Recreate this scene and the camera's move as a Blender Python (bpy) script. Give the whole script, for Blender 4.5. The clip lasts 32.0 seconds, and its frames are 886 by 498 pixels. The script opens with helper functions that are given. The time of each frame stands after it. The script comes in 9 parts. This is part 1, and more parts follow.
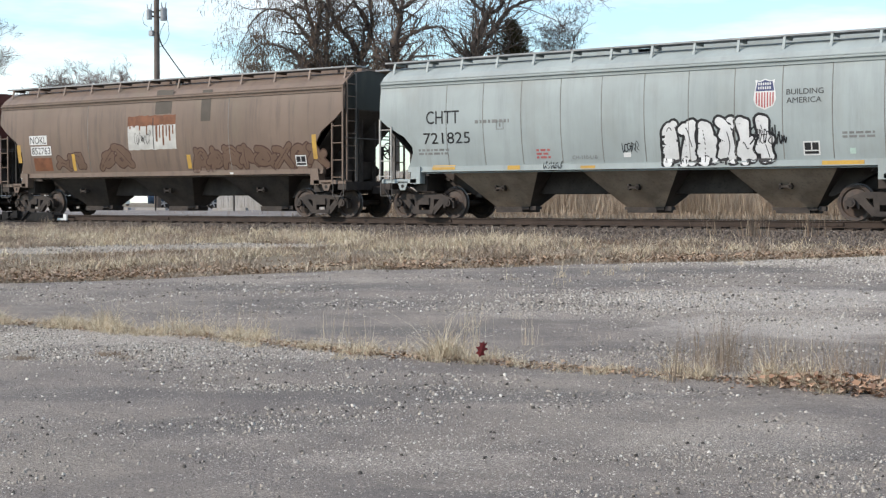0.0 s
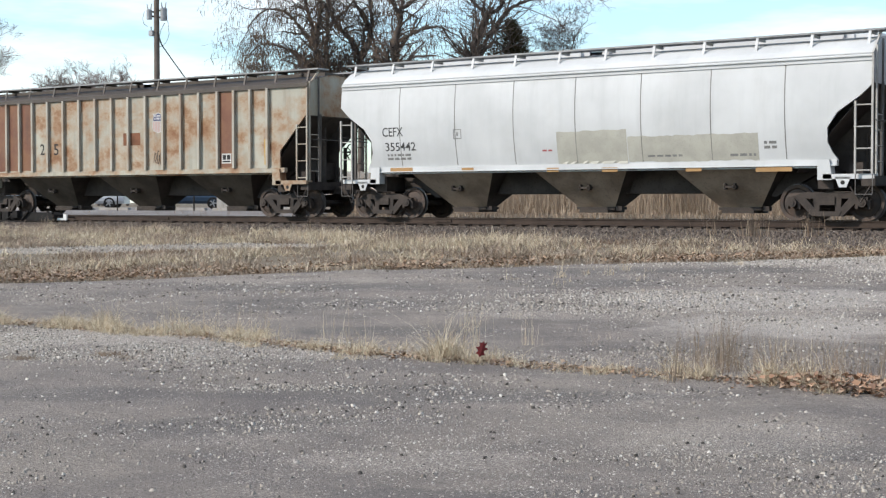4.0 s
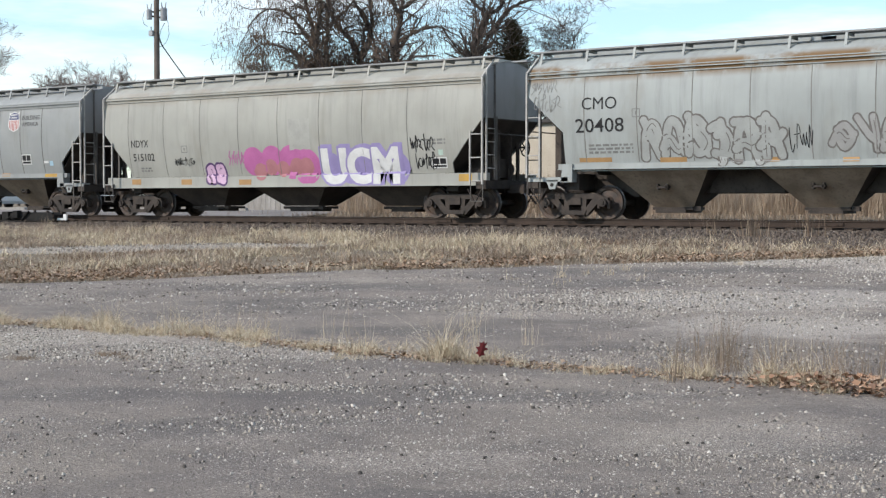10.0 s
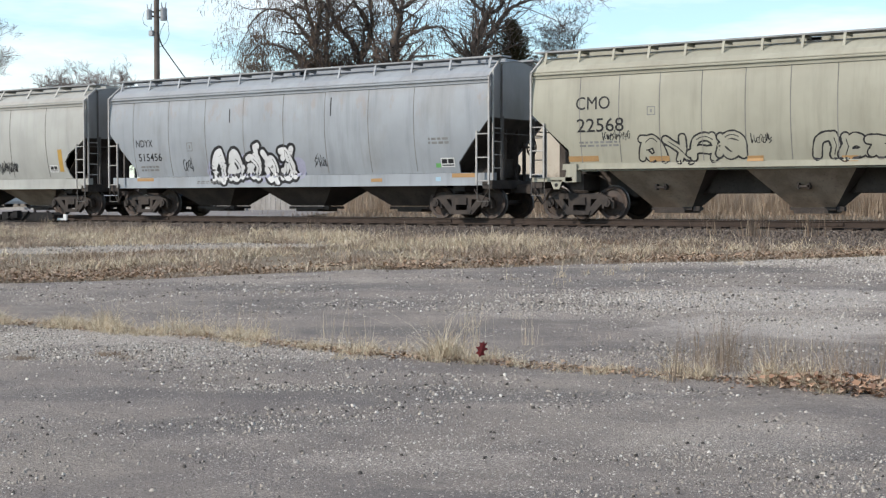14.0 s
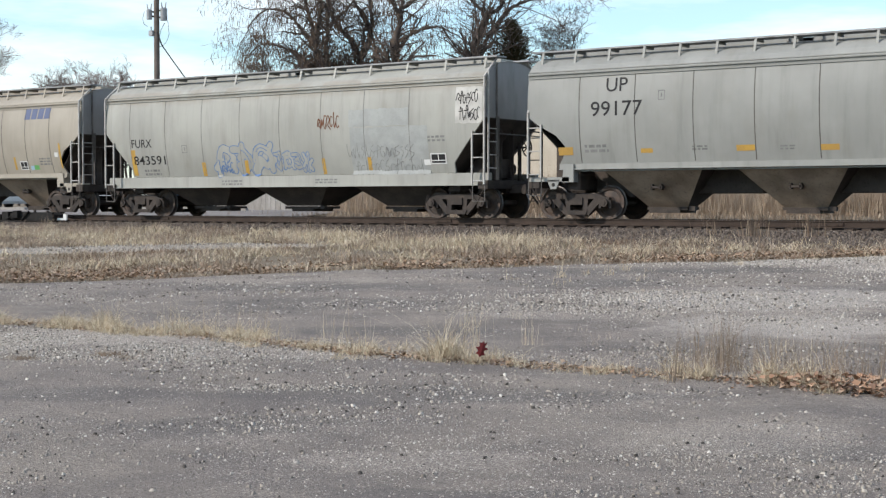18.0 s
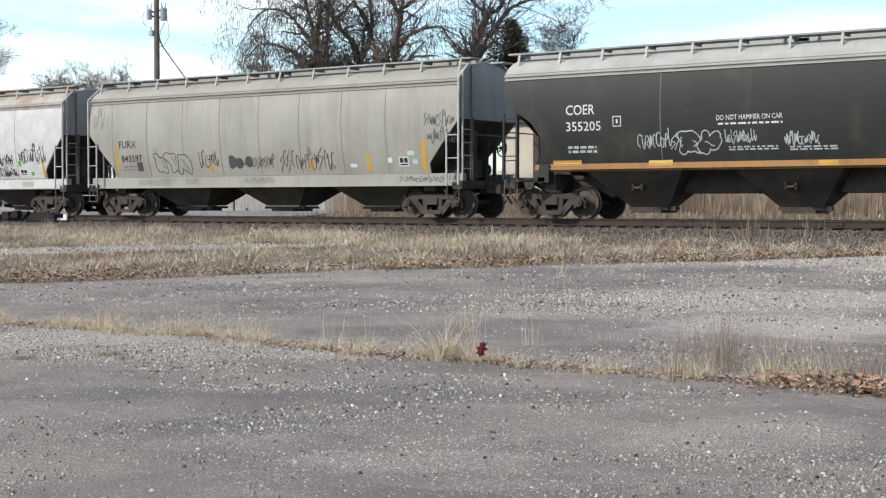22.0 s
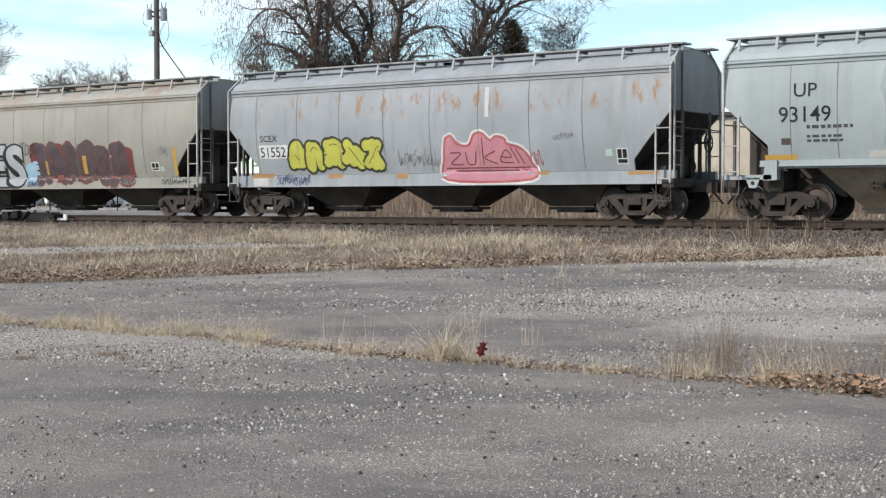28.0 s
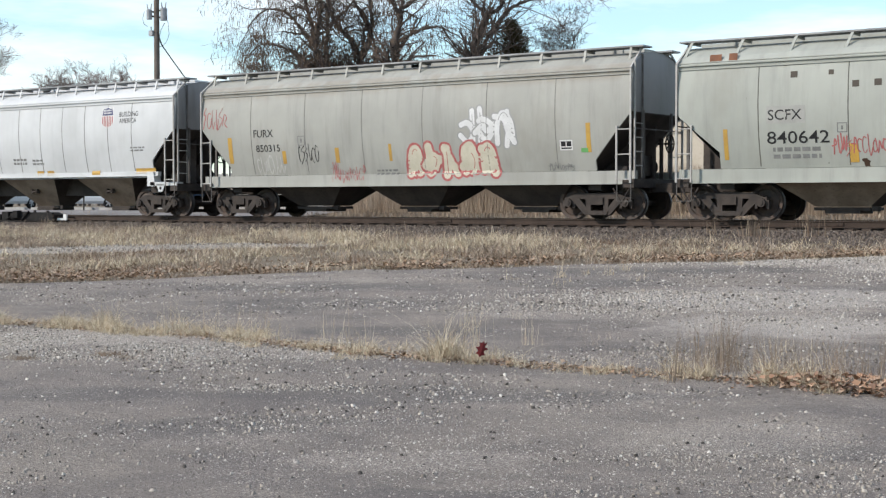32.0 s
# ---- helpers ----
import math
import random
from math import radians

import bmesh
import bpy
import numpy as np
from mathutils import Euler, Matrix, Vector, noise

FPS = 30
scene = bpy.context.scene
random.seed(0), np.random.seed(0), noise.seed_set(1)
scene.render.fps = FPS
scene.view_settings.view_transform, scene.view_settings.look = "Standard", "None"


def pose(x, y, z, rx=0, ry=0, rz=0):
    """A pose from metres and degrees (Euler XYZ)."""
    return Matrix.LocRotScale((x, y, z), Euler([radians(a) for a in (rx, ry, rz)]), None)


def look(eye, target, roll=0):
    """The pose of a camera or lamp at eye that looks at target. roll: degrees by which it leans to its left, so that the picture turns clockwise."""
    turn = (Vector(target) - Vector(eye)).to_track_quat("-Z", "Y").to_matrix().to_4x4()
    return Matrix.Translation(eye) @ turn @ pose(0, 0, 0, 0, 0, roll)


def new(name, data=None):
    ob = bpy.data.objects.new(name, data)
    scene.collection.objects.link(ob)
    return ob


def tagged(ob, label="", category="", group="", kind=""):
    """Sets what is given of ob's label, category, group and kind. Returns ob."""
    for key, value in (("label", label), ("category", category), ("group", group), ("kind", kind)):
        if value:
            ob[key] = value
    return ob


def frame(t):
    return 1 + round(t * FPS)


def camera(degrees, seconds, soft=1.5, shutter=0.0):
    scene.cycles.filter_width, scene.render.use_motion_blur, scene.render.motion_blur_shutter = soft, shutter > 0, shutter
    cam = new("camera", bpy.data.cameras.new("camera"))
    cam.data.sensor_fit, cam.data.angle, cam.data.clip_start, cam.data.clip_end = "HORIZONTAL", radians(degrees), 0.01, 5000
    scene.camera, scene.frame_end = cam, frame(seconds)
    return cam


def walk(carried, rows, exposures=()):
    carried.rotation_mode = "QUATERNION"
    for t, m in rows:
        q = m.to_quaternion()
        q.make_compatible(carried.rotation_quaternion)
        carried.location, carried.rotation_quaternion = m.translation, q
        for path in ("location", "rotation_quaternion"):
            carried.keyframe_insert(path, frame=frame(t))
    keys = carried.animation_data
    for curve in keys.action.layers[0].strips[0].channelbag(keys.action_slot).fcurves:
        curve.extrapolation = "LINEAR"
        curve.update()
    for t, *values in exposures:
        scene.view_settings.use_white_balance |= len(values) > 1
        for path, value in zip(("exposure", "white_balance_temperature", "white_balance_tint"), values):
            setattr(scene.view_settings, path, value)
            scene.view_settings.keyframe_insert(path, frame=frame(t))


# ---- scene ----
# camera: it stands still beside the lot and looks across it, along the track to the left
EYE = (0.0, 0.0, 1.2)
cam = camera(34.56, 32.0, soft=1.3)
STAND = look(EYE, (-5.766, 8.170, 1.2 - 0.3242))
walk(cam, [(0.0, STAND), (32.0, STAND)], exposures=[(0.0, 0.59), (1.0, 0.59), (3.0, 0.58), (6.0, 0.57), (7.5, 0.52), (18.5, 0.52), (20.0, 0.57), (21.6, 0.67), (22.3, 0.67), (23.6, 0.53), (32.0, 0.52)])

TRACK_Y, RAIL_Z = 35.5, 0.747


def run(t):
    """Metres that the train has gone after t seconds; it slows a little on the way."""
    return 12.8 * (t - 0.000572 * ((t - 16) ** 2 - 256) / 2)


# ---- world and sun ----
SUN_FROM = Vector((-0.62, -0.70, 0.60)).normalized()
world = bpy.data.worlds.new("sky")
scene.world = world
world.use_nodes = True
wn, wl = world.node_tree.nodes, world.node_tree.links
wn.clear()
w_out, w_bg = wn.new("ShaderNodeOutputWorld"), wn.new("ShaderNodeBackground")
w_sky = wn.new("ShaderNodeTexSky")
w_sky.sky_type, w_sky.sun_disc = "NISHITA", False
w_sky.sun_elevation = math.asin(SUN_FROM.z)
w_sky.sun_rotation = math.atan2(SUN_FROM.x, SUN_FROM.y)
w_sky.air_density, w_sky.dust_density, w_sky.ozone_density = 1.2, 0.3, 2.5
w_co, w_map, w_noise = wn.new("ShaderNodeTexCoord"), wn.new("ShaderNodeMapping"), wn.new("ShaderNodeTexNoise")
w_ramp, w_mix = wn.new("ShaderNodeValToRGB"), wn.new("ShaderNodeMix")
w_map.inputs["Scale"].default_value = (1.6, 1.6, 9.0)
w_map.inputs["Location"].default_value = (0.3, 0.1, 0.35)
w_noise.inputs["Scale"].default_value, w_noise.inputs["Detail"].default_value = 2.2, 7.0
w_noise.inputs["Roughness"].default_value = 0.55
w_ramp.color_ramp.elements[0].position, w_ramp.color_ramp.elements[1].position = 0.46, 0.72
w_ramp.color_ramp.elements[0].color = (0.16, 0.16, 0.16, 1)
w_mix.data_type = "RGBA"
w_mix.inputs["B"].default_value = (9.4, 9.6, 9.8, 1)
wl.new(w_co.outputs["Generated"], w_map.inputs["Vector"])
wl.new(w_map.outputs["Vector"], w_noise.inputs["Vector"])
wl.new(w_noise.outputs["Fac"], w_ramp.inputs["Fac"])
wl.new(w_ramp.outputs["Color"], w_mix.inputs["Factor"])
w_tint = wn.new("ShaderNodeMix")
w_tint.data_type, w_tint.blend_type = "RGBA", "MULTIPLY"
w_tint.inputs["Factor"].default_value, w_tint.inputs["B"].default_value = 1.0, (1.02, 1.28, 1.43, 1)
wl.new(w_sky.outputs["Color"], w_tint.inputs["A"])
wl.new(w_tint.outputs["Result"], w_mix.inputs["A"])
wl.new(w_mix.outputs["Result"], w_bg.inputs["Color"])
w_bg.inputs["Strength"].default_value = 0.10
wl.new(w_bg.outputs["Background"], w_out.inputs["Surface"])

sun = new("sun", bpy.data.lights.new("sun", "SUN"))
sun.data.energy, sun.data.angle, sun.data.color = 3.3, radians(2.0), (1.0, 0.91, 0.82)
sun.matrix_world = look(SUN_FROM * 60, (0, 0, 0))


# ---- materials ----
def node_material(name, rough, metal=0.0):
    m = bpy.data.materials.new(name)
    m.use_nodes = True
    bsdf = m.node_tree.nodes["Principled BSDF"]
    bsdf.inputs["Roughness"].default_value, bsdf.inputs["Metallic"].default_value = rough, metal
    if rough > 0.5 and metal < 0.05:
        bsdf.inputs["Specular IOR Level"].default_value = 0.22
    return m, m.node_tree, bsdf


def coords(nt, scale=(1, 1, 1), vary=False):
    """Object coordinates in metres, scaled; vary: shifted from object to object."""
    tc, mp = nt.nodes.new("ShaderNodeTexCoord"), nt.nodes.new("ShaderNodeMapping")
    mp.inputs["Scale"].default_value = scale
    nt.links.new(tc.outputs["Object"], mp.inputs["Vector"])
    if vary:
        oi, mul = nt.nodes.new("ShaderNodeObjectInfo"), nt.nodes.new("ShaderNodeMath")
        mul.operation = "MULTIPLY"
        mul.inputs[1].default_value = 90.0
        nt.links.new(oi.outputs["Random"], mul.inputs[0])
        nt.links.new(mul.outputs[0], mp.inputs["Location"])
    return mp.outputs["Vector"]


def noise_node(nt, vec, scale, detail=4.0, rough=0.55):
    n = nt.nodes.new("ShaderNodeTexNoise")
    n.inputs["Scale"].default_value, n.inputs["Detail"].default_value = scale, detail
    n.inputs["Roughness"].default_value = rough
    nt.links.new(vec, n.inputs["Vector"])
    return n.outputs["Fac"]


def ramp_node(nt, fac, lo, hi):
    r = nt.nodes.new("ShaderNodeMapRange")
    r.interpolation_type = "SMOOTHSTEP"
    r.inputs["From Min"].default_value, r.inputs["From Max"].default_value = lo, hi
    nt.links.new(fac, r.inputs["Value"])
    return r.outputs["Result"]


def mix_node(nt, fac, a, b, blend="MIX"):
    m = nt.nodes.new("ShaderNodeMix")
    m.data_type, m.blend_type = "RGBA", blend
    for key, value in (("Factor", fac), ("A", a), ("B", b)):
        if isinstance(value, (int, float)):
            m.inputs[key].default_value = value
        elif isinstance(value, tuple):
            m.inputs[key].default_value = (*value, 1)
        else:
            nt.links.new(value, m.inputs[key])
    return m.outputs["Result"]


def times(nt, a, b):
    m = nt.nodes.new("ShaderNodeMath")
    m.operation = "MULTIPLY"
    nt.links.new(a, m.inputs[0])
    if isinstance(b, (int, float)):
        m.inputs[1].default_value = b
    else:
        nt.links.new(b, m.inputs[1])
    return m.outputs[0]


def bump_node(nt, bsdf, height, strength, dist=0.01):
    b = nt.nodes.new("ShaderNodeBump")
    b.inputs["Strength"].default_value, b.inputs["Distance"].default_value = strength, dist
    nt.links.new(height, b.inputs["Height"])
    nt.links.new(b.outputs["Normal"], bsdf.inputs["Normal"])


def surface(name, c1, c2, scale=2.0, rough=0.8, metal=0.0, bump=0.3, fine=40.0, grain=0.25, vary=True, dist=0.01):
    """Two colours in soft patches, broken up by a fine grain, with relief."""
    c1, c2 = tuple(0.82 * x for x in c1), tuple(0.82 * x for x in c2)
    m, nt, bsdf = node_material(name, rough, metal)
    v = coords(nt, vary=vary)
    col = mix_node(nt, ramp_node(nt, noise_node(nt, v, scale, 5), 0.32, 0.68), c1, c2)
    g = noise_node(nt, v, fine, 3, 0.65)
    dark = tuple(0.35 * x for x in c1)
    col = mix_node(nt, times(nt, ramp_node(nt, g, 0.5, 0.8), grain * 2.5), col, dark)
    nt.links.new(col, bsdf.inputs["Base Color"])
    bump_node(nt, bsdf, g, bump, dist)
    return m


def paint(name, base, rust=0.1, dirt=0.35, top_rust=0.0, rough=0.55, chips=0.0, wash=0.0, runs=0.0, rust_color=(0.24, 0.085, 0.03)):
    """Old freight-car paint: chalky patches, rain streaks, rust spots and a rusty upper seam."""
    base, dirt = tuple(0.61 * x for x in base), min(1.0, 1.5 * dirt)
    m, nt, bsdf = node_material(name, rough)
    v = coords(nt, vary=True)
    plain = coords(nt)
    col = mix_node(nt, ramp_node(nt, noise_node(nt, v, 0.55, 4), 0.3, 0.7), base, tuple(0.84 * x for x in base))
    streaks = noise_node(nt, coords(nt, (2.4, 1.0, 0.22), True), 1.5, 7, 0.66)
    grime = tuple(0.42 * x + 0.02 for x in base)
    col = mix_node(nt, times(nt, ramp_node(nt, streaks, 0.45, 0.8), dirt), col, grime)
    broad = noise_node(nt, coords(nt, (1.2, 1.0, 0.5), True), 0.9, 5, 0.6)
    col = mix_node(nt, times(nt, ramp_node(nt, broad, 0.5, 0.75), dirt * 0.7), col, (0.30 * base[0] + 0.10, 0.30 * base[1] + 0.085, 0.30 * base[2] + 0.06))
    if wash > 0:
        soft = noise_node(nt, coords(nt, (0.95, 1.0, 1.25), True), 0.85, 8, 0.66)
        col = mix_node(nt, times(nt, ramp_node(nt, soft, 0.38, 0.62), 0.85 * wash), col, (0.285, 0.165, 0.085))
        col = mix_node(nt, times(nt, ramp_node(nt, soft, 0.51, 0.68), 0.9 * wash), col, (0.175, 0.078, 0.036))
    spots = noise_node(nt, v, 3.5, 8, 0.7)
    if rust > 0:
        col = mix_node(nt, ramp_node(nt, spots, 0.78 - 0.28 * rust, 0.86 - 0.22 * rust), col, rust_color)
    if top_rust > 0:
        sep = nt.nodes.new("ShaderNodeSeparateXYZ")
        nt.links.new(plain, sep.inputs[0])
        band = times(nt, ramp_node(nt, sep.outputs["Z"], 3.66, 3.92), ramp_node(nt, sep.outputs["Z"], 4.30, 4.12))
        run_down = noise_node(nt, coords(nt, (0.8, 1.0, 0.4), True), 1.1, 7, 0.66)
        col = mix_node(nt, times(nt, times(nt, band, ramp_node(nt, run_down, 0.37, 0.54)), top_rust), col, (0.15, 0.092, 0.043))
    if runs > 0:
        sep = nt.nodes.new("ShaderNodeSeparateXYZ")
        nt.links.new(plain, sep.inputs[0])
        band = times(nt, ramp_node(nt, sep.outputs["Z"], 2.9, 3.25), ramp_node(nt, sep.outputs["Z"], 3.9, 3.55))
        spill = noise_node(nt, coords(nt, (2.2, 1.0, 0.9), True), 0.9, 8, 0.72)
        col = mix_node(nt, times(nt, times(nt, band, ramp_node(nt, spill, 0.52, 0.62)), runs), col, (0.27, 0.15, 0.07))
    if chips > 0:
        col = mix_node(nt, ramp_node(nt, noise_node(nt, v, 1.6, 3, 0.5), 0.83 - 0.1 * chips, 0.845 - 0.1 * chips), col, (0.05, 0.03, 0.02))
    nt.links.new(col, bsdf.inputs["Base Color"])
    bump_node(nt, bsdf, noise_node(nt, v, 1.1, 3), 0.25, 0.02)
    return m


def islands(name, colors, rough=0.85, patch=0.0):
    """A colour for each loose piece of a mesh; patch: groups of pieces that share a tone."""
    m, nt, bsdf = node_material(name, rough)
    g = nt.nodes.new("ShaderNodeNewGeometry")
    r = nt.nodes.new("ShaderNodeValToRGB")
    r.color_ramp.interpolation = "LINEAR"
    e = r.color_ramp.elements
    for i, c in enumerate(colors):
        p = i / (len(colors) - 1)
        el = e[0] if i == 0 else (e[-1] if i == len(colors) - 1 else e.new(p))
        el.position, el.color = p, (*(0.74 * x for x in c), 1)
    nt.links.new(g.outputs["Random Per Island"], r.inputs["Fac"])
    col = r.outputs["Color"]
    if patch > 0:
        v = coords(nt)
        col = mix_node(nt, times(nt, ramp_node(nt, noise_node(nt, v, 0.45, 3), 0.45, 0.65), patch), col, (0.12, 0.09, 0.065))
    nt.links.new(col, bsdf.inputs["Base Color"])
    return m


STEEL_DARK = surface("sooty_cast_steel", (0.042, 0.0355, 0.032), (0.072, 0.058, 0.049), 3.0, 0.75, 0.0, 0.5, 30)
STEEL_BLACK = surface("black_steel", (0.02, 0.02, 0.02), (0.04, 0.036, 0.032), 2.0, 0.7, 0.0, 0.3, 25)
WHEEL_MAT = surface("rusty_wheel", (0.042, 0.032, 0.027), (0.085, 0.054, 0.038), 6.0, 0.7, 0.1, 0.2, 30)
TREAD_MAT = surface("polished_tread", (0.16, 0.15, 0.145), (0.11, 0.10, 0.095), 6.0, 0.5, 0.7, 0.05, 30, 0.05)
RUNNING_BOARD = surface("galvanised_grating", (0.34, 0.345, 0.35), (0.20, 0.205, 0.21), 1.5, 0.6, 0.3, 0.2, 30)
RAIL_MAT = surface("rusty_rail_web", (0.046, 0.033, 0.026), (0.07, 0.049, 0.038), 2.0, 0.8, 0.0, 0.3, 30)
RAIL_TOP = surface("polished_rail_head", (0.45, 0.44, 0.43), (0.35, 0.34, 0.33), 2.0, 0.35, 0.8, 0.05, 30, 0.1)
TIE_MAT = surface("creosoted_tie", (0.048, 0.036, 0.029), (0.085, 0.065, 0.052), 2.0, 0.9, 0.0, 0.6, 18)
WHITE_PAINT = surface("white_lettering", (0.72, 0.72, 0.70), (0.6, 0.6, 0.58), 1.5, 0.6, 0.0, 0.05, 30, 0.15)
BLACK_PAINT = surface("black_lettering", (0.014, 0.014, 0.016), (0.026, 0.026, 0.027), 2.5, 0.6, 0.0, 0.05, 30, 0.1)
GREY_PRINT = surface("faded_small_print", (0.17, 0.17, 0.165), (0.24, 0.24, 0.23), 3.0, 0.7, 0.0, 0.05, 30, 0.1)
YELLOW = surface("yellow_reflector_tape", (0.56, 0.345, 0.07), (0.44, 0.27, 0.075), 2.0, 0.6, 0.0, 0.05, 30, 0.2)
RED_PAINT = surface("faded_red_print", (0.38, 0.10, 0.10), (0.45, 0.16, 0.15), 3.0, 0.7, 0.0, 0.05, 30, 0.15)
NAVY = surface("navy_paint", (0.05, 0.06, 0.14), (0.08, 0.09, 0.18), 3.0, 0.6, 0.0, 0.05, 30, 0.1)


# ---- geometry helpers ----
class Geo:
    """Collects vertices and faces of one mesh."""

    def __init__(self):
        self.v, self.f, self.k = [], [], []

    def add(self, verts, faces, slot=0):
        n = len(self.v)
        self.v += [tuple(p) for p in verts]
        self.f += [tuple(n + i for i in q) for q in faces]
        self.k += [slot] * len(faces)
        return self

    def box(self, x0, x1, y0, y1, z0, z1, slot=0):
        vs = [(x, y, z) for x in (x0, x1) for y in (y0, y1) for z in (z0, z1)]
        return self.add(vs, [(0, 1, 3, 2), (4, 6, 7, 5), (0, 4, 5, 1), (2, 3, 7, 6), (0, 2, 6, 4), (1, 5, 7, 3)], slot)

    def bar(self, p, q, r, n=6, r2=None, slot=0, caps=True):
        """A round bar from p to q."""
        p, q = Vector(p), Vector(q)
        d = (q - p).normalized()
        a = d.orthogonal().normalized()
        b = d.cross(a)
        r2 = r if r2 is None else r2
        vs = []
        for c, rr in ((p, r), (q, r2)):
            for i in range(n):
                t = 2 * math.pi * i / n
                vs.append(c + a * rr * math.cos(t) + b * rr * math.sin(t))
        fs = [(i, (i + 1) % n, n + (i + 1) % n, n + i) for i in range(n)]
        if caps:
            fs += [tuple(range(n))[::-1], tuple(range(n, 2 * n))]
        return self.add(vs, fs, slot)

    def beam(self, p, q, w, h, slot=0):
        """A square bar from p to q, w wide along y (or x) and h high."""
        p, q = Vector(p), Vector(q)
        d = (q - p).normalized()
        side = Vector((0, 1, 0)) if abs(d.y) < 0.9 else Vector((1, 0, 0))
        u = d.cross(side).normalized()
        side = u.cross(d).normalized()
        vs = [c + side * a * w / 2 + u * b * h / 2 for c in (p, q) for a, b in ((-1, -1), (1, -1), (1, 1), (-1, 1))]
        return self.add(vs, [(0, 1, 2, 3), (7, 6, 5, 4), (0, 4, 5, 1), (1, 5, 6, 2), (2, 6, 7, 3), (3, 7, 4, 0)], slot)

    def prism(self, outline, y0, y1, slot=0):
        """An outline of (x, z) points, drawn out along y."""
        n = len(outline)
        vs = [(x, y0, z) for x, z in outline] + [(x, y1, z) for x, z in outline]
        fs = [tuple(range(n)), tuple(range(2 * n - 1, n - 1, -1))]
        fs += [(i, n + i, n + (i + 1) % n, (i + 1) % n) for i in range(n)]
        return self.add(vs, fs, slot)

    def lathe(self, profile, n=28, axis_x=0.0, axis_z=0.0, slots=None):
        """A profile of (radius, y) points, turned about the y axis."""
        m = len(profile)
        vs = [(axis_x + r * math.cos(2 * math.pi * i / n), y, axis_z + r * math.sin(2 * math.pi * i / n)) for i in range(n) for r, y in profile]
        for j in range(m - 1):
            self.add([], [])
        base = len(self.v)
        self.v += vs
        for i in range(n):
            for j in range(m - 1):
                a, b = i * m + j, ((i + 1) % n) * m + j
                self.f.append((base + a, base + b, base + b + 1, base + a + 1))
                self.k.append(slots[j] if slots else 0)
        return self

    def grid(self, rows, slot=0):
        """Rows of points, each as long as the others."""
        n, w = len(rows), len(rows[0])
        vs = [p for r in rows for p in r]
        fs = [(i * w + j, i * w + j + 1, (i + 1) * w + j + 1, (i + 1) * w + j) for i in range(n - 1) for j in range(w - 1)]
        return self.add(vs, fs, slot)

    def mesh(self, name, materials, smooth=False):
        me = bpy.data.meshes.new(name)
        me.from_pydata(self.v, [], self.f)
        for m in materials if isinstance(materials, (list, tuple)) else [materials]:
            me.materials.append(m)
        if any(self.k):
            me.polygons.foreach_set("material_index", self.k)
        if smooth:
            me.polygons.foreach_set("use_smooth", [True] * len(self.f))
        me.update()
        return me


def smooth_path(pts, per=5):
    """A soft curve through the points."""
    if len(pts) < 3:
        (a, b), (c, d) = pts[0], pts[-1]
        return [(a + (c - a) * i / per, b + (d - b) * i / per) for i in range(per + 1)]
    p = [pts[0]] + list(pts) + [pts[-1]]
    out = []
    for i in range(1, len(p) - 2):
        for k in range(per):
            t = k / per
            out.append(tuple(0.5 * (2 * p[i][c] + (p[i + 1][c] - p[i - 1][c]) * t + (2 * p[i - 1][c] - 5 * p[i][c] + 4 * p[i + 1][c] - p[i + 2][c]) * t * t + (3 * p[i][c] - p[i - 1][c] - 3 * p[i + 1][c] + p[i + 2][c]) * t ** 3) for c in (0, 1)))
    return out + [pts[-1]]


def part(name, geo, material, parent, label="", at=None, smooth=False):
    """Links a Geo, or a mesh, as one object under a thing or a part."""
    me = geo.mesh(name, material, smooth) if isinstance(geo, Geo) else geo
    ob = new(name, me)
    ob.parent = parent
    if at is not None:
        ob.matrix_basis = at
    return tagged(ob, label)


def thing(name, label, category, group="", at=None):
    ob = new(name)
    ob.empty_display_size = 0.3
    if at is not None:
        ob.matrix_basis = at
    return tagged(ob, label, category, group)


def solo(name, geo, material, label="", category="", group="", kind="", at=None, smooth=False):
    me = geo.mesh(name, material, smooth) if isinstance(geo, Geo) else geo
    ob = new(name, me)
    if at is not None:
        ob.matrix_basis = at
    return tagged(ob, label, category, group, kind)


def big_mesh(name, verts, loops, material):
    """A mesh of many alike faces from arrays: verts (n, 3), loops (m, corners)."""
    me = bpy.data.meshes.new(name)
    m, c = loops.shape
    me.vertices.add(len(verts))
    me.vertices.foreach_set("co", np.ascontiguousarray(verts, dtype=np.float32).ravel())
    me.loops.add(m * c)
    me.loops.foreach_set("vertex_index", np.ascontiguousarray(loops, dtype=np.int32).ravel())
    me.polygons.add(m)
    me.polygons.foreach_set("loop_start", np.arange(0, m * c, c, dtype=np.int32))
    me.polygons.foreach_set("loop_total", np.full(m, c, dtype=np.int32))
    me.materials.append(material)
    me.update(calc_edges=True)
    return me


# ---- ground ----
def ground_z(y):
    return float(np.interp(y, [10, 31.5, 33.3, 34.0, 37.0, 37.7, 39.5, 45], [0, 0.40, 0.47, 0.48, 0.50, 0.50, 0.45, 0.85]))


def verge_y(x):
    """The near edge of the grass, which runs aslant to the track."""
    return float(np.interp(x, [-60, -24, -16.5, -14.15, -10.4, -7.9, 0, 40], [9.5, 10.5, 13.0, 17.2, 21.4, 24.4, 28.0, 31.0])) + 0.25 * math.sin(x * 2.1) + 0.15 * math.sin(x * 5.3)


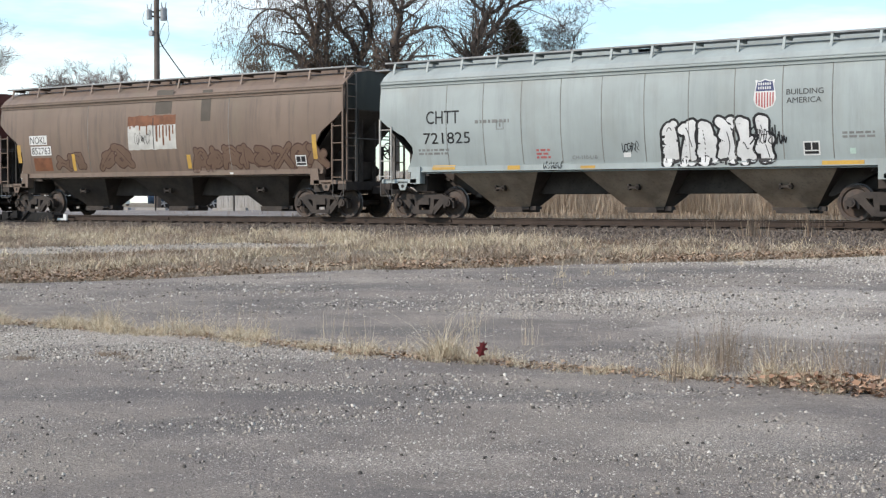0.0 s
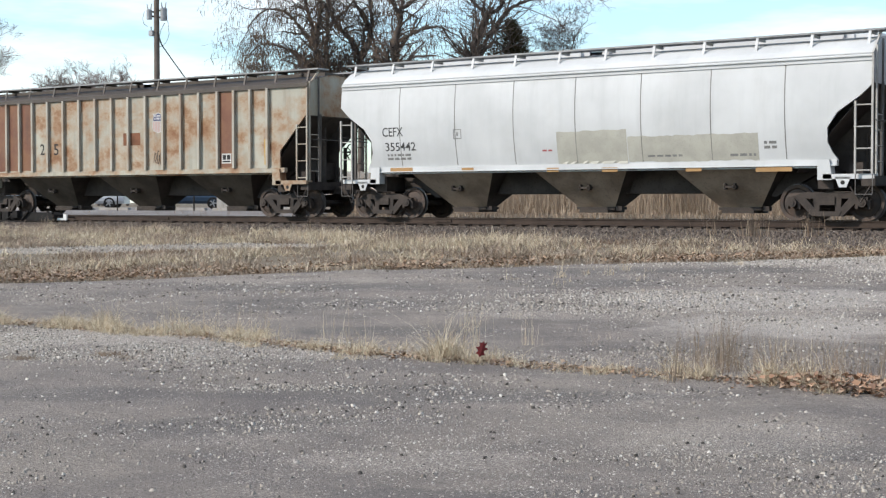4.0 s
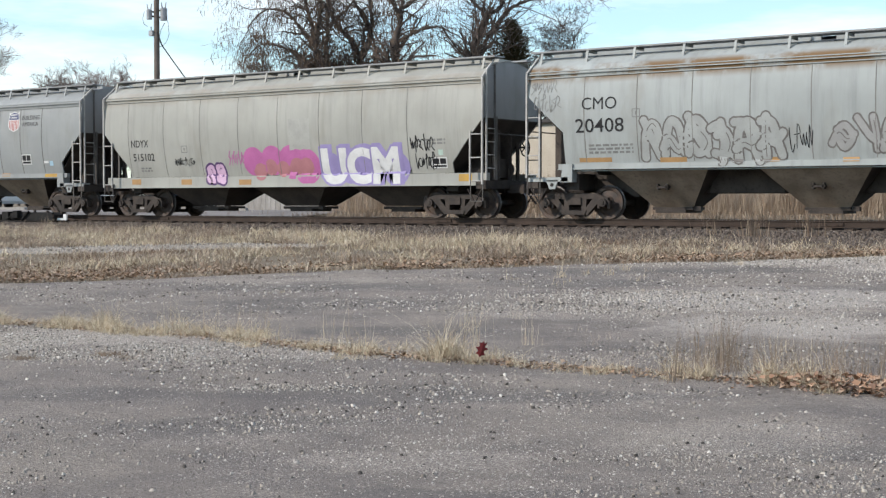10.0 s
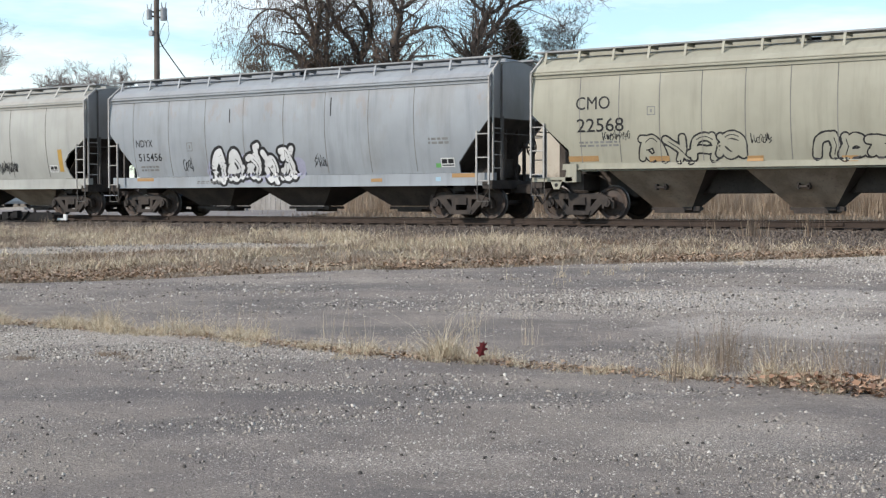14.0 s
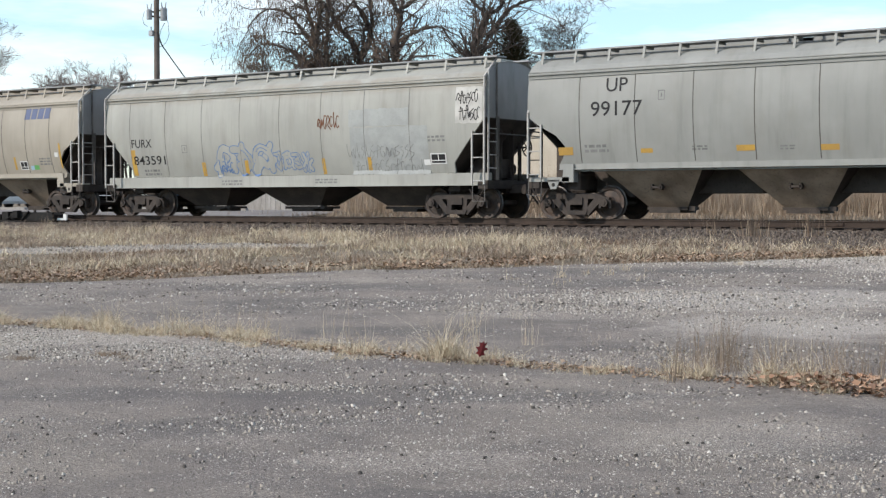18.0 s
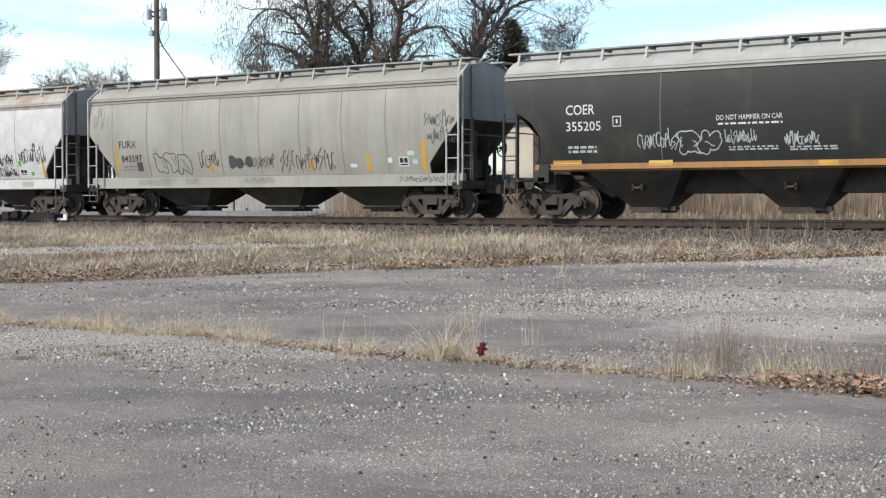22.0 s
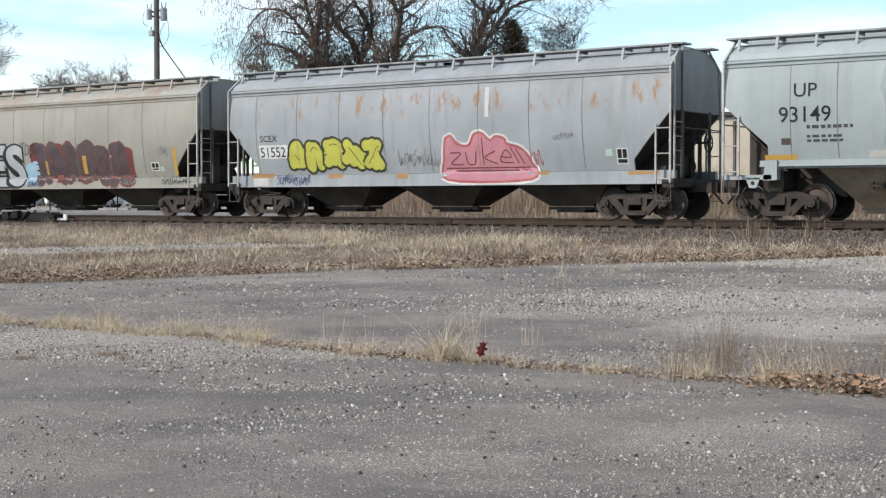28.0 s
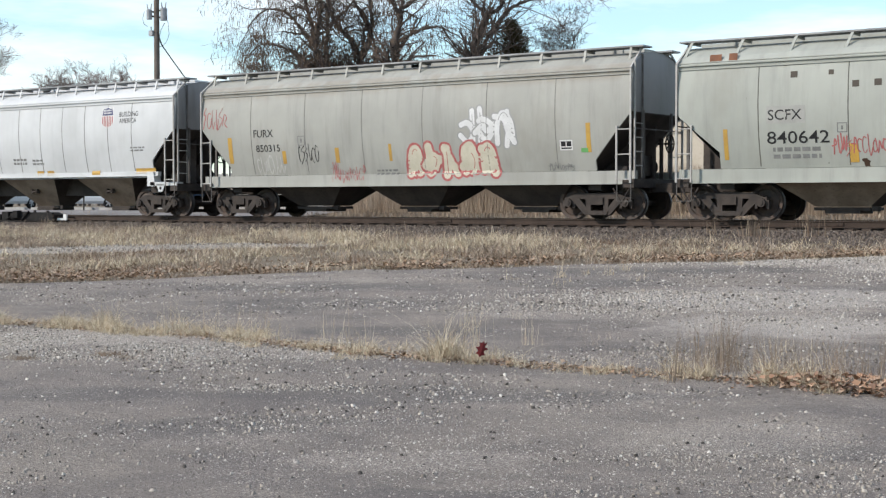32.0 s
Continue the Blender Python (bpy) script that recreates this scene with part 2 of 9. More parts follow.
GROUND_MAT = surface("dry_soil_and_thatch", (0.17, 0.135, 0.095), (0.23, 0.195, 0.145), 1.2, 0.95, 0.0, 0.8, 22, 0.4, False, 0.03)


def blotch(nt, x, y, wide, deep, turn=35.0):
    """A ragged oval on the ground: 1 inside, 0 outside."""
    base = coords(nt)
    n = nt.nodes.new("ShaderNodeTexNoise")
    n.inputs["Scale"].default_value, n.inputs["Detail"].default_value, n.inputs["Roughness"].default_value = 1.1, 6, 0.65
    nt.links.new(base, n.inputs["Vector"])
    add = nt.nodes.new("ShaderNodeVectorMath")
    add.operation = "MULTIPLY_ADD"
    nt.links.new(n.outputs["Color"], add.inputs[0])
    add.inputs[1].default_value = (1.5 * wide, 1.5 * deep, 0)
    nt.links.new(base, add.inputs[2])
    mp = nt.nodes.new("ShaderNodeMapping")
    mp.vector_type = "TEXTURE"
    mp.inputs["Location"].default_value = (x + 0.75 * wide, y + 0.75 * deep, 0)
    mp.inputs["Rotation"].default_value = (0, 0, radians(turn))
    mp.inputs["Scale"].default_value = (wide, deep, 1000.0)
    nt.links.new(add.outputs[0], mp.inputs["Vector"])
    ln = nt.nodes.new("ShaderNodeVectorMath")
    ln.operation = "LENGTH"
    nt.links.new(mp.outputs[0], ln.inputs[0])
    return ramp_node(nt, ln.outputs["Value"], 1.15, 0.6)


def pebble_cells(nt, v, scale, amount, seed):
    """Scattered pebbles: 1 on a share of the cells given by amount (a socket), and each cell's random tone."""
    vo = nt.nodes.new("ShaderNodeTexVoronoi")
    vo.inputs["Scale"].default_value = scale
    add = nt.nodes.new("ShaderNodeVectorMath")
    add.inputs[1].default_value = (seed, seed * 1.7, 0)
    nt.links.new(v, add.inputs[0])
    nt.links.new(add.outputs[0], vo.inputs["Vector"])
    sep = nt.nodes.new("ShaderNodeSeparateColor")
    nt.links.new(vo.outputs["Color"], sep.inputs[0])
    less = nt.nodes.new("ShaderNodeMath")
    less.operation = "LESS_THAN"
    nt.links.new(sep.outputs[0], less.inputs[0])
    nt.links.new(amount, less.inputs[1])
    core = ramp_node(nt, vo.outputs["Distance"], 0.50, 0.38)
    return times(nt, less.outputs[0], core), sep.outputs[1]


def asphalt_material():
    m, nt, bsdf = node_material("worn_asphalt", 0.92)
    v = coords(nt)
    col = mix_node(nt, ramp_node(nt, noise_node(nt, coords(nt, (0.7, 1.0, 1.0)), 0.9, 7, 0.68), 0.36, 0.64), (0.166, 0.144, 0.130), (0.252, 0.218, 0.186))
    col = mix_node(nt, times(nt, ramp_node(nt, noise_node(nt, v, 0.4, 8, 0.7), 0.50, 0.64), 0.55), col, (0.315, 0.274, 0.225))
    # bare bituminous patches, and gravel washed over the lot
    for x, y, wide, deep in ((-9.6, 16.6, 1.7, 1.0), (-10.5, 12.4, 1.5, 0.9), (-5.3, 5.6, 0.9, 0.45), (-6.9, 6.0, 0.7, 0.35), (-4.4, 7.6, 0.9, 0.4), (-3.3, 4.75, 0.6, 0.2), (-2.4, 6.6, 0.5, 0.3), (-6.4, 17.0, 0.9, 0.7), (-10.4, 18.9, 2.0, 1.0), (-8.5, 20.0, 1.5, 0.8), (-12.2, 14.4, 1.8, 0.8), (-7.8, 10.4, 1.2, 0.5), (-5.6, 6.9, 1.0, 0.5)):
        col = mix_node(nt, times(nt, blotch(nt, x, y, wide, deep), 0.7), col, (0.135, 0.121, 0.112))
    amount = times(nt, ramp_node(nt, noise_node(nt, v, 1.3, 7, 0.72), 0.42, 0.72), 0.55)
    for x, y, wide, deep, k in ((-10.3, 8.15, 2.4, 0.9, 1.0), (-10.0, 8.2, 1.8, 0.6, 0.8), (-8.2, 8.1, 1.5, 0.6, 0.7), (-9.6, 23.6, 3.8, 0.9, 1.0), (-7.8, 23.2, 3.0, 1.0, 1.0), (-5.9, 21.4, 1.8, 1.4, 0.8), (-7.3, 12.9, 1.5, 0.7, 0.5), (-5.2, 13.6, 1.0, 1.5, 0.55), (-3.9, 5.35, 0.7, 0.3, 0.5), (-2.9, 6.9, 0.6, 0.7, 0.5), (-13.6, 15.2, 2.4, 0.5, 0.5)):
        spot = blotch(nt, x, y, wide, deep)
        mx = nt.nodes.new("ShaderNodeMath")
        mx.operation = "MAXIMUM"
        nt.links.new(amount, mx.inputs[0])
        nt.links.new(times(nt, spot, k), mx.inputs[1])
        amount = mx.outputs[0]
        col = mix_node(nt, times(nt, spot, 0.48 * k), col, (0.40, 0.352, 0.295))
    for x, y, wide, deep in ((-9.6, 23.8, 4.2, 0.9), (-7.2, 23.2, 3.2, 1.1), (-5.8, 21.6, 1.6, 1.2), (-6.4, 15.6, 2.2, 1.6), (-5.0, 12.6, 1.4, 1.2)):
        col = mix_node(nt, times(nt, blotch(nt, x, y, wide, deep), 0.6), col, (0.50, 0.455, 0.40))
    fine = noise_node(nt, v, 62, 4, 0.75)
    col = mix_node(nt, times(nt, ramp_node(nt, fine, 0.46, 0.62), 0.66), col, (0.066, 0.060, 0.055))
    col = mix_node(nt, times(nt, ramp_node(nt, noise_node(nt, v, 17, 4, 0.75), 0.52, 0.68), 0.45), col, (0.10, 0.092, 0.085))
    for scale, seed, k in ((115, 3.1, 0.75), (75, 8.4, 0.6)):
        hit, tone = pebble_cells(nt, v, scale, amount, seed)
        stone = mix_node(nt, tone, (0.22, 0.19, 0.16), (0.54, 0.49, 0.43))
        stone = mix_node(nt, ramp_node(nt, tone, 0.22, 0.16), stone, (0.06, 0.054, 0.05))
        col = mix_node(nt, times(nt, hit, k), col, stone)
    nt.links.new(col, bsdf.inputs["Base Color"])
    bump_node(nt, bsdf, fine, 0.9, 0.014)
    return m


def gravel_material(name, a, b):
    m, nt, bsdf = node_material(name, 0.95)
    v = coords(nt)
    vo = nt.nodes.new("ShaderNodeTexVoronoi")
    vo.inputs["Scale"].default_value = 26
    nt.links.new(v, vo.inputs["Vector"])
    col = mix_node(nt, ramp_node(nt, noise_node(nt, v, 30, 3, 0.7), 0.35, 0.65), a, b)
    col = mix_node(nt, times(nt, ramp_node(nt, vo.outputs["Distance"], 0.35, 0.7), 0.8), col, tuple(0.3 * x for x in a))
    nt.links.new(col, bsdf.inputs["Base Color"])
    bump_node(nt, bsdf, vo.outputs["Distance"], -0.8, 0.02)
    return m


ASPHALT = asphalt_material()
GRAVEL = gravel_material("pale_limestone_gravel", (0.42, 0.375, 0.315), (0.28, 0.245, 0.20))
BALLAST = gravel_material("dark_ballast", (0.095, 0.078, 0.066), (0.05, 0.041, 0.035))


def steps(a, b, d):
    n = max(1, round((b - a) / d))
    return [a + (b - a) * i / n for i in range(n + 1)]


def build_ground():
    g = Geo()
    ys = [-400, -60, 0, 5, 10, 15, 20, 25, 28, 31.4, 39.6, 41, 43, 45, 60, 90, 160, 400, 1200, 3500]
    xs = [-3500, -1500, -700, -350, -180, -120] + steps(-100, 20, 5) + [60, 150, 400, 900, 2000]
    g.grid([[(x, y, ground_z(y) - 0.035) for x in xs] for y in ys])
    solo("ground", g, GROUND_MAT, "dry winter soil with thatch and dead grass", "ground", kind="structure")
    g = Geo()
    xs = [-300, -150, -90] + steps(-60, 10, 0.5) + [25, 60, 200]
    rows = []
    for s in range(13):
        rows.append([(x, -60 + (verge_y(x) + 60) * (s / 12) ** 0.5, 0) for x in xs])
    rows = [[(x, y, ground_z(y)) for x, y, z in r] for r in rows]
    rows.append([(x, y, z - 0.06) for x, y, z in rows[-1]])
    g.grid(rows)
    solo("asphalt_lot", g, ASPHALT, "worn grey asphalt lot strewn with pale gravel", "asphalt", kind="structure")
    # the gravel lane in the verge, and pale gravel fans on the lot
    g = Geo()
    xs = steps(-62, -19.5, 0.5)
    near = [18.6 + 0.0 * x + float(np.interp(x, [-62, -26, -22.7, -21.5, -19.5], [-3.2, -1.6, 1.6, 4.2, 5.4])) for x in xs]
    far = [20.2 + float(np.interp(x, [-62, -26, -24.8, -22.7, -19.5], [-2.4, 0.0, 1.8, 3.9, 4.0])) for x in xs]
    g.grid([[(x, n + (f - n) * s / 3 + 0.12 * math.sin(7 * x), ground_z(n + (f - n) * s / 3) + 0.004 + (0.02 if 0 < s < 3 else -0.03)) for x, n, f in zip(xs, near, far)] for s in range(4)])
    solo("gravel_lane", g, GRAVEL, "pale gravel lane through the dry grass", "gravel lane", kind="structure")


def build_track():
    g = Geo()
    xs = [-700, -300, -120] + steps(-70, 20, 0.4) + [60, 200, 700]
    prof = [(31.3, 0.36), (32.0, 0.41), (32.7, 0.45), (33.4, 0.475), (34.0, 0.485), (34.35, 0.50), (36.65, 0.56), (37.0, 0.60), (38.0, 0.55), (39.6, 0.38)]
    rnd = random.Random(5)
    g.grid([[(x, y + rnd.uniform(-0.06, 0.06), z + rnd.uniform(-0.015, 0.015)) for x in xs] for y, z in prof])
    solo("ballast", g, BALLAST, "dark crushed stone ballast under the railway track", "ballast", kind="structure")
    # rails: head, web and foot
    prof = [(-0.07, 0.0), (0.07, 0.0), (0.07, 0.015), (0.012, 0.035), (0.012, 0.13), (0.035, 0.14), (0.035, 0.17), (-0.035, 0.17), (-0.035, 0.14), (-0.012, 0.13), (-0.012, 0.035), (-0.07, 0.015)]
    for y in (-0.7525, 0.7525):
        g = Geo()
        n = len(prof)
        vs = [(x, TRACK_Y + y + a, RAIL_Z - 0.17 + b) for x in (-700, 700) for a, b in prof]
        for i in range(n):
            j = (i + 1) % n
            g.add([], [])
            g.f.append((i, j, n + j, n + i))
            g.k.append(1 if i == 6 else 0)
        g.v += vs
        rail = solo("rail", g, [RAIL_MAT, RAIL_TOP], "rusty steel rail with a polished head", "rail", "rails of the track")
        for i in range(9):
            x = -84 + i * 11.9 + (4 if y > 0 else 0)
            part("joint_bar", Geo().box(x - 0.3, x + 0.3, TRACK_Y + y - 0.045, TRACK_Y + y + 0.045, RAIL_Z - 0.13, RAIL_Z - 0.05).bar((x - 0.15, TRACK_Y + y - 0.07, RAIL_Z - 0.09), (x - 0.15, TRACK_Y + y + 0.07, RAIL_Z - 0.09), 0.02).bar((x + 0.15, TRACK_Y + y - 0.07, RAIL_Z - 0.09), (x + 0.15, TRACK_Y + y + 0.07, RAIL_Z - 0.09), 0.02), RAIL_MAT, rail)
    tie = Geo().box(-0.11, 0.11, -1.3, 1.3, -0.17, 0.0).mesh("tie", TIE_MAT)
    rnd = random.Random(9)
    for i in range(190):
        x = -88 + i * 0.5
        new_tie = solo("tie", tie, None, "weathered wooden railway tie", "railway tie", "ties of the track", at=pose(x + rnd.uniform(-0.03, 0.03), TRACK_Y + rnd.uniform(-0.05, 0.05), RAIL_Z - 0.17 - rnd.uniform(0.0, 0.012), 0, 0, rnd.uniform(-1, 1)))


build_ground()
build_track()


# ---- the train ----
WHEEL_R = 0.457
FRONT_WHEELSETS, REAR_WHEELSETS, CARS = [], [], []
MESHES, SHAPES, CARPAINT = {}, {}, {}


def shared(key, make):
    """One mesh for all alike parts."""
    if key not in MESHES:
        MESHES[key] = make()
    return MESHES[key]


def wheelset_mesh():
    g = Geo().bar((0, -0.95, 0), (0, 0.95, 0), 0.085, 10)
    for s in (-1, 1):
        prof = [(0.085, 0.80 * s), (0.15, 0.83 * s), (0.19, 0.79 * s), (0.34, 0.765 * s), (0.37, 0.80 * s), (0.455, 0.81 * s), (WHEEL_R, 0.80 * s), (WHEEL_R, 0.71 * s), (0.487, 0.70 * s), (0.487, 0.675 * s), (0.37, 0.675 * s), (0.34, 0.72 * s), (0.085, 0.70 * s)]
        g.lathe(prof, 26, slots=[0, 0, 0, 0, 0, 1, 1, 1, 1, 0, 0, 0])
    return g.mesh("wheelset", [WHEEL_MAT, TREAD_MAT])


def side_frame_mesh(side):
    y0, y1 = sorted((side * 0.93, side * 1.08))
    g = Geo()
    g.prism([(-0.99, 0.58), (-0.62, 0.72), (0.62, 0.72), (0.99, 0.58), (0.98, 0.44), (0.62, 0.56), (-0.62, 0.56), (-0.98, 0.44)], y0, y1)
    for s in (-1, 1):
        g.prism([(s * 0.84, 0.57), (s * 0.58, 0.60), (s * 0.20, 0.17), (s * 0.38, 0.11)], y0, y1)
        g.prism([(s * 0.20, 0.58), (s * 0.36, 0.58), (s * 0.34, 0.28), (s * 0.20, 0.20)], y0, y1)
        g.box(s * 0.889 - 0.13, s * 0.889 + 0.13, y0, y1, 0.40, 0.60)
        g.box(s * 0.889 - 0.19, s * 0.889 - 0.12, y0, y1, 0.30, 0.52)
        g.box(s * 0.889 + 0.12, s * 0.889 + 0.19, y0, y1, 0.30, 0.52)
    g.prism([(-0.36, 0.24), (0.36, 0.24), (0.30, 0.12), (-0.30, 0.12)], side * 0.90 if side > 0 else y0 - 0.02, y1 if side > 0 else -0.90)
    return g.mesh("side_frame", STEEL_DARK)


def spring_mesh():
    g = Geo()
    for i in range(6):
        g.lathe([(0.055, i * 0.045), (0.07, i * 0.045 + 0.012), (0.055, i * 0.045 + 0.024)], 7)
    me = g.mesh("spring", STEEL_DARK)
    me.transform(Matrix.Rotation(radians(90), 4, "X"))
    return me


def build_truck(car, x):
    def bolster():
        g = Geo().box(-0.20, 0.20, -1.12, 1.12, 0.40, 0.60).box(-0.3, 0.3, -0.35, 0.35, 0.58, 0.72)
        for s in (-1, 1):
            g.box(s * 0.42 - 0.05, s * 0.42 + 0.05, -0.7, 0.7, 0.32, 0.46)
        return g.mesh("truck", STEEL_DARK)

    truck = part("truck", shared("truck", bolster), None, car, at=pose(x, 0, 0))
    for s in (-1, 1):
        part("side_frame", shared(("frame", s), lambda: side_frame_mesh(s)), None, truck)
        for sx in (-0.889, 0.889):
            cap = shared(("cap", s), lambda: Geo().bar((0, s * 1.0, 0), (0, s * 1.16, 0), 0.115, 12).bar((0, s * 1.16, 0), (0, s * 1.18, 0), 0.06, 8).mesh("bearing_cap", STEEL_DARK))
            part("bearing_cap", cap, None, truck, at=pose(sx, 0, WHEEL_R))
        for sx in (-0.14, 0.0, 0.14):
            part("spring", shared("spring", spring_mesh), None, truck, at=pose(sx, s * 1.0, 0.52))
    for sx, pool in ((0.889, FRONT_WHEELSETS), (-0.889, REAR_WHEELSETS)):
        pool.append(part("wheelset", shared("wheelset", wheelset_mesh), None, truck, "rusty wheelset with bright treads", at=pose(sx, 0, WHEEL_R)))
    return truck


class Shape:
    """The outline of one kind of hopper car, in metres over the rail."""

    def __init__(self, length, deep_sill=False, rounded=False, flat=False, cut=(3.45, 2.38), sill=None, eave=4.02, bulge=0.2, w=1.56):
        self.h, self.deep, self.rounded, self.flat, self.eave, self.bulge, self.w = length / 2, deep_sill, rounded, flat, eave, bulge, w
        self.zs = sill if sill is not None else (1.33 if deep_sill else 1.50)
        z1, z2 = cut
        if rounded:
            mid = (z1 - z2)
            self.cz = [self.zs, self.zs + 0.18, self.zs + 0.45, z2, z2 + 0.35 * mid, z2 + 0.72 * mid, z1, eave]
            self.cd = [0.92, 1.05, 1.17, 1.16, 0.90, 0.32, 0.0, 0.0]
        else:
            self.cz, self.cd = [self.zs, z2, z1, eave], [1.17, 1.17, 0.0, 0.0]

    def width(self, z):
        if self.flat:
            return self.w - 0.10
        return self.w - self.bulge * ((z - 3.0) / 1.5) ** 2

    def inset(self, z):
        return float(np.interp(z, self.cz, self.cd))


def build_side(car, shape, side, mat):
    zs = sorted(set([round(float(z), 3) for z in np.linspace(shape.zs, shape.eave, 29)] + [round(z, 3) for z in shape.cz]))
    rows = []
    for z in zs:
        a = shape.h - shape.inset(z)
        rows.append([(-a + 2 * a * i / 8, side * shape.width(z), z) for i in range(9)])
    inner = [[(x, y - side * 0.05, z) for x, y, z in r] for r in rows]
    g = Geo().grid(rows).grid(inner)
    for r, s in ((rows[0], inner[0]), (rows[-1], inner[-1])):
        g.grid([r, s])
    for j in (0, -1):
        g.grid([[r[j] for r in rows], [r[j] for r in inner]])
    return part("side_sheet", g, mat, car, smooth=False)


def build_ladder(car, shape, end, side, z0, z1, mat, tall):
    y = side * (shape.width(2.5) + 0.03)
    xa, xb = end * (shape.h - 0.02), end * (shape.h - 0.44)
    z1 = min(z1, float(np.interp(0.40, shape.cd[::-1], shape.cz[::-1])) + 0.06)
    g = Geo().beam((xa, y, z0), (xa, y, tall), 0.05, 0.05)
    if tall > z1 + 0.3:
        g.beam((xa, y, tall), (xa - end * 0.05, side * 0.80, 4.68), 0.05, 0.05)
    ladder = part("ladder", g, mat, car)
    part("stile", Geo().beam((xb, y, z0), (xb, y, z1), 0.045, 0.045), mat, ladder)
    n = max(3, round((z1 - z0 - 0.15) / 0.40))
    for i in range(n):
        z = z1 - 0.10 - i * (z1 - z0 - 0.2) / (n - 1)
        if z > z0:
            part("rung", shared(("rung", round(abs(xa - xb), 2), mat.name), lambda: Geo().bar((-0.21, 0, 0), (0.21, 0, 0), 0.017, 6).mesh("rung", mat)), None, ladder, at=pose((xa + xb) / 2, y, z))
    # the step below the sill
    s = Geo()
    zb = z0 - 0.48
    s.beam((xa, y * 0.98, z0), (xa, y * 0.98, zb), 0.018, 0.018).beam((xb, y * 0.98, z0), (xb, y * 0.98, zb), 0.018, 0.018)
    s.beam((xa, y * 0.98, zb), (xb, y * 0.98, zb), 0.03, 0.02)
    part("step", s, STEP_MAT, ladder)


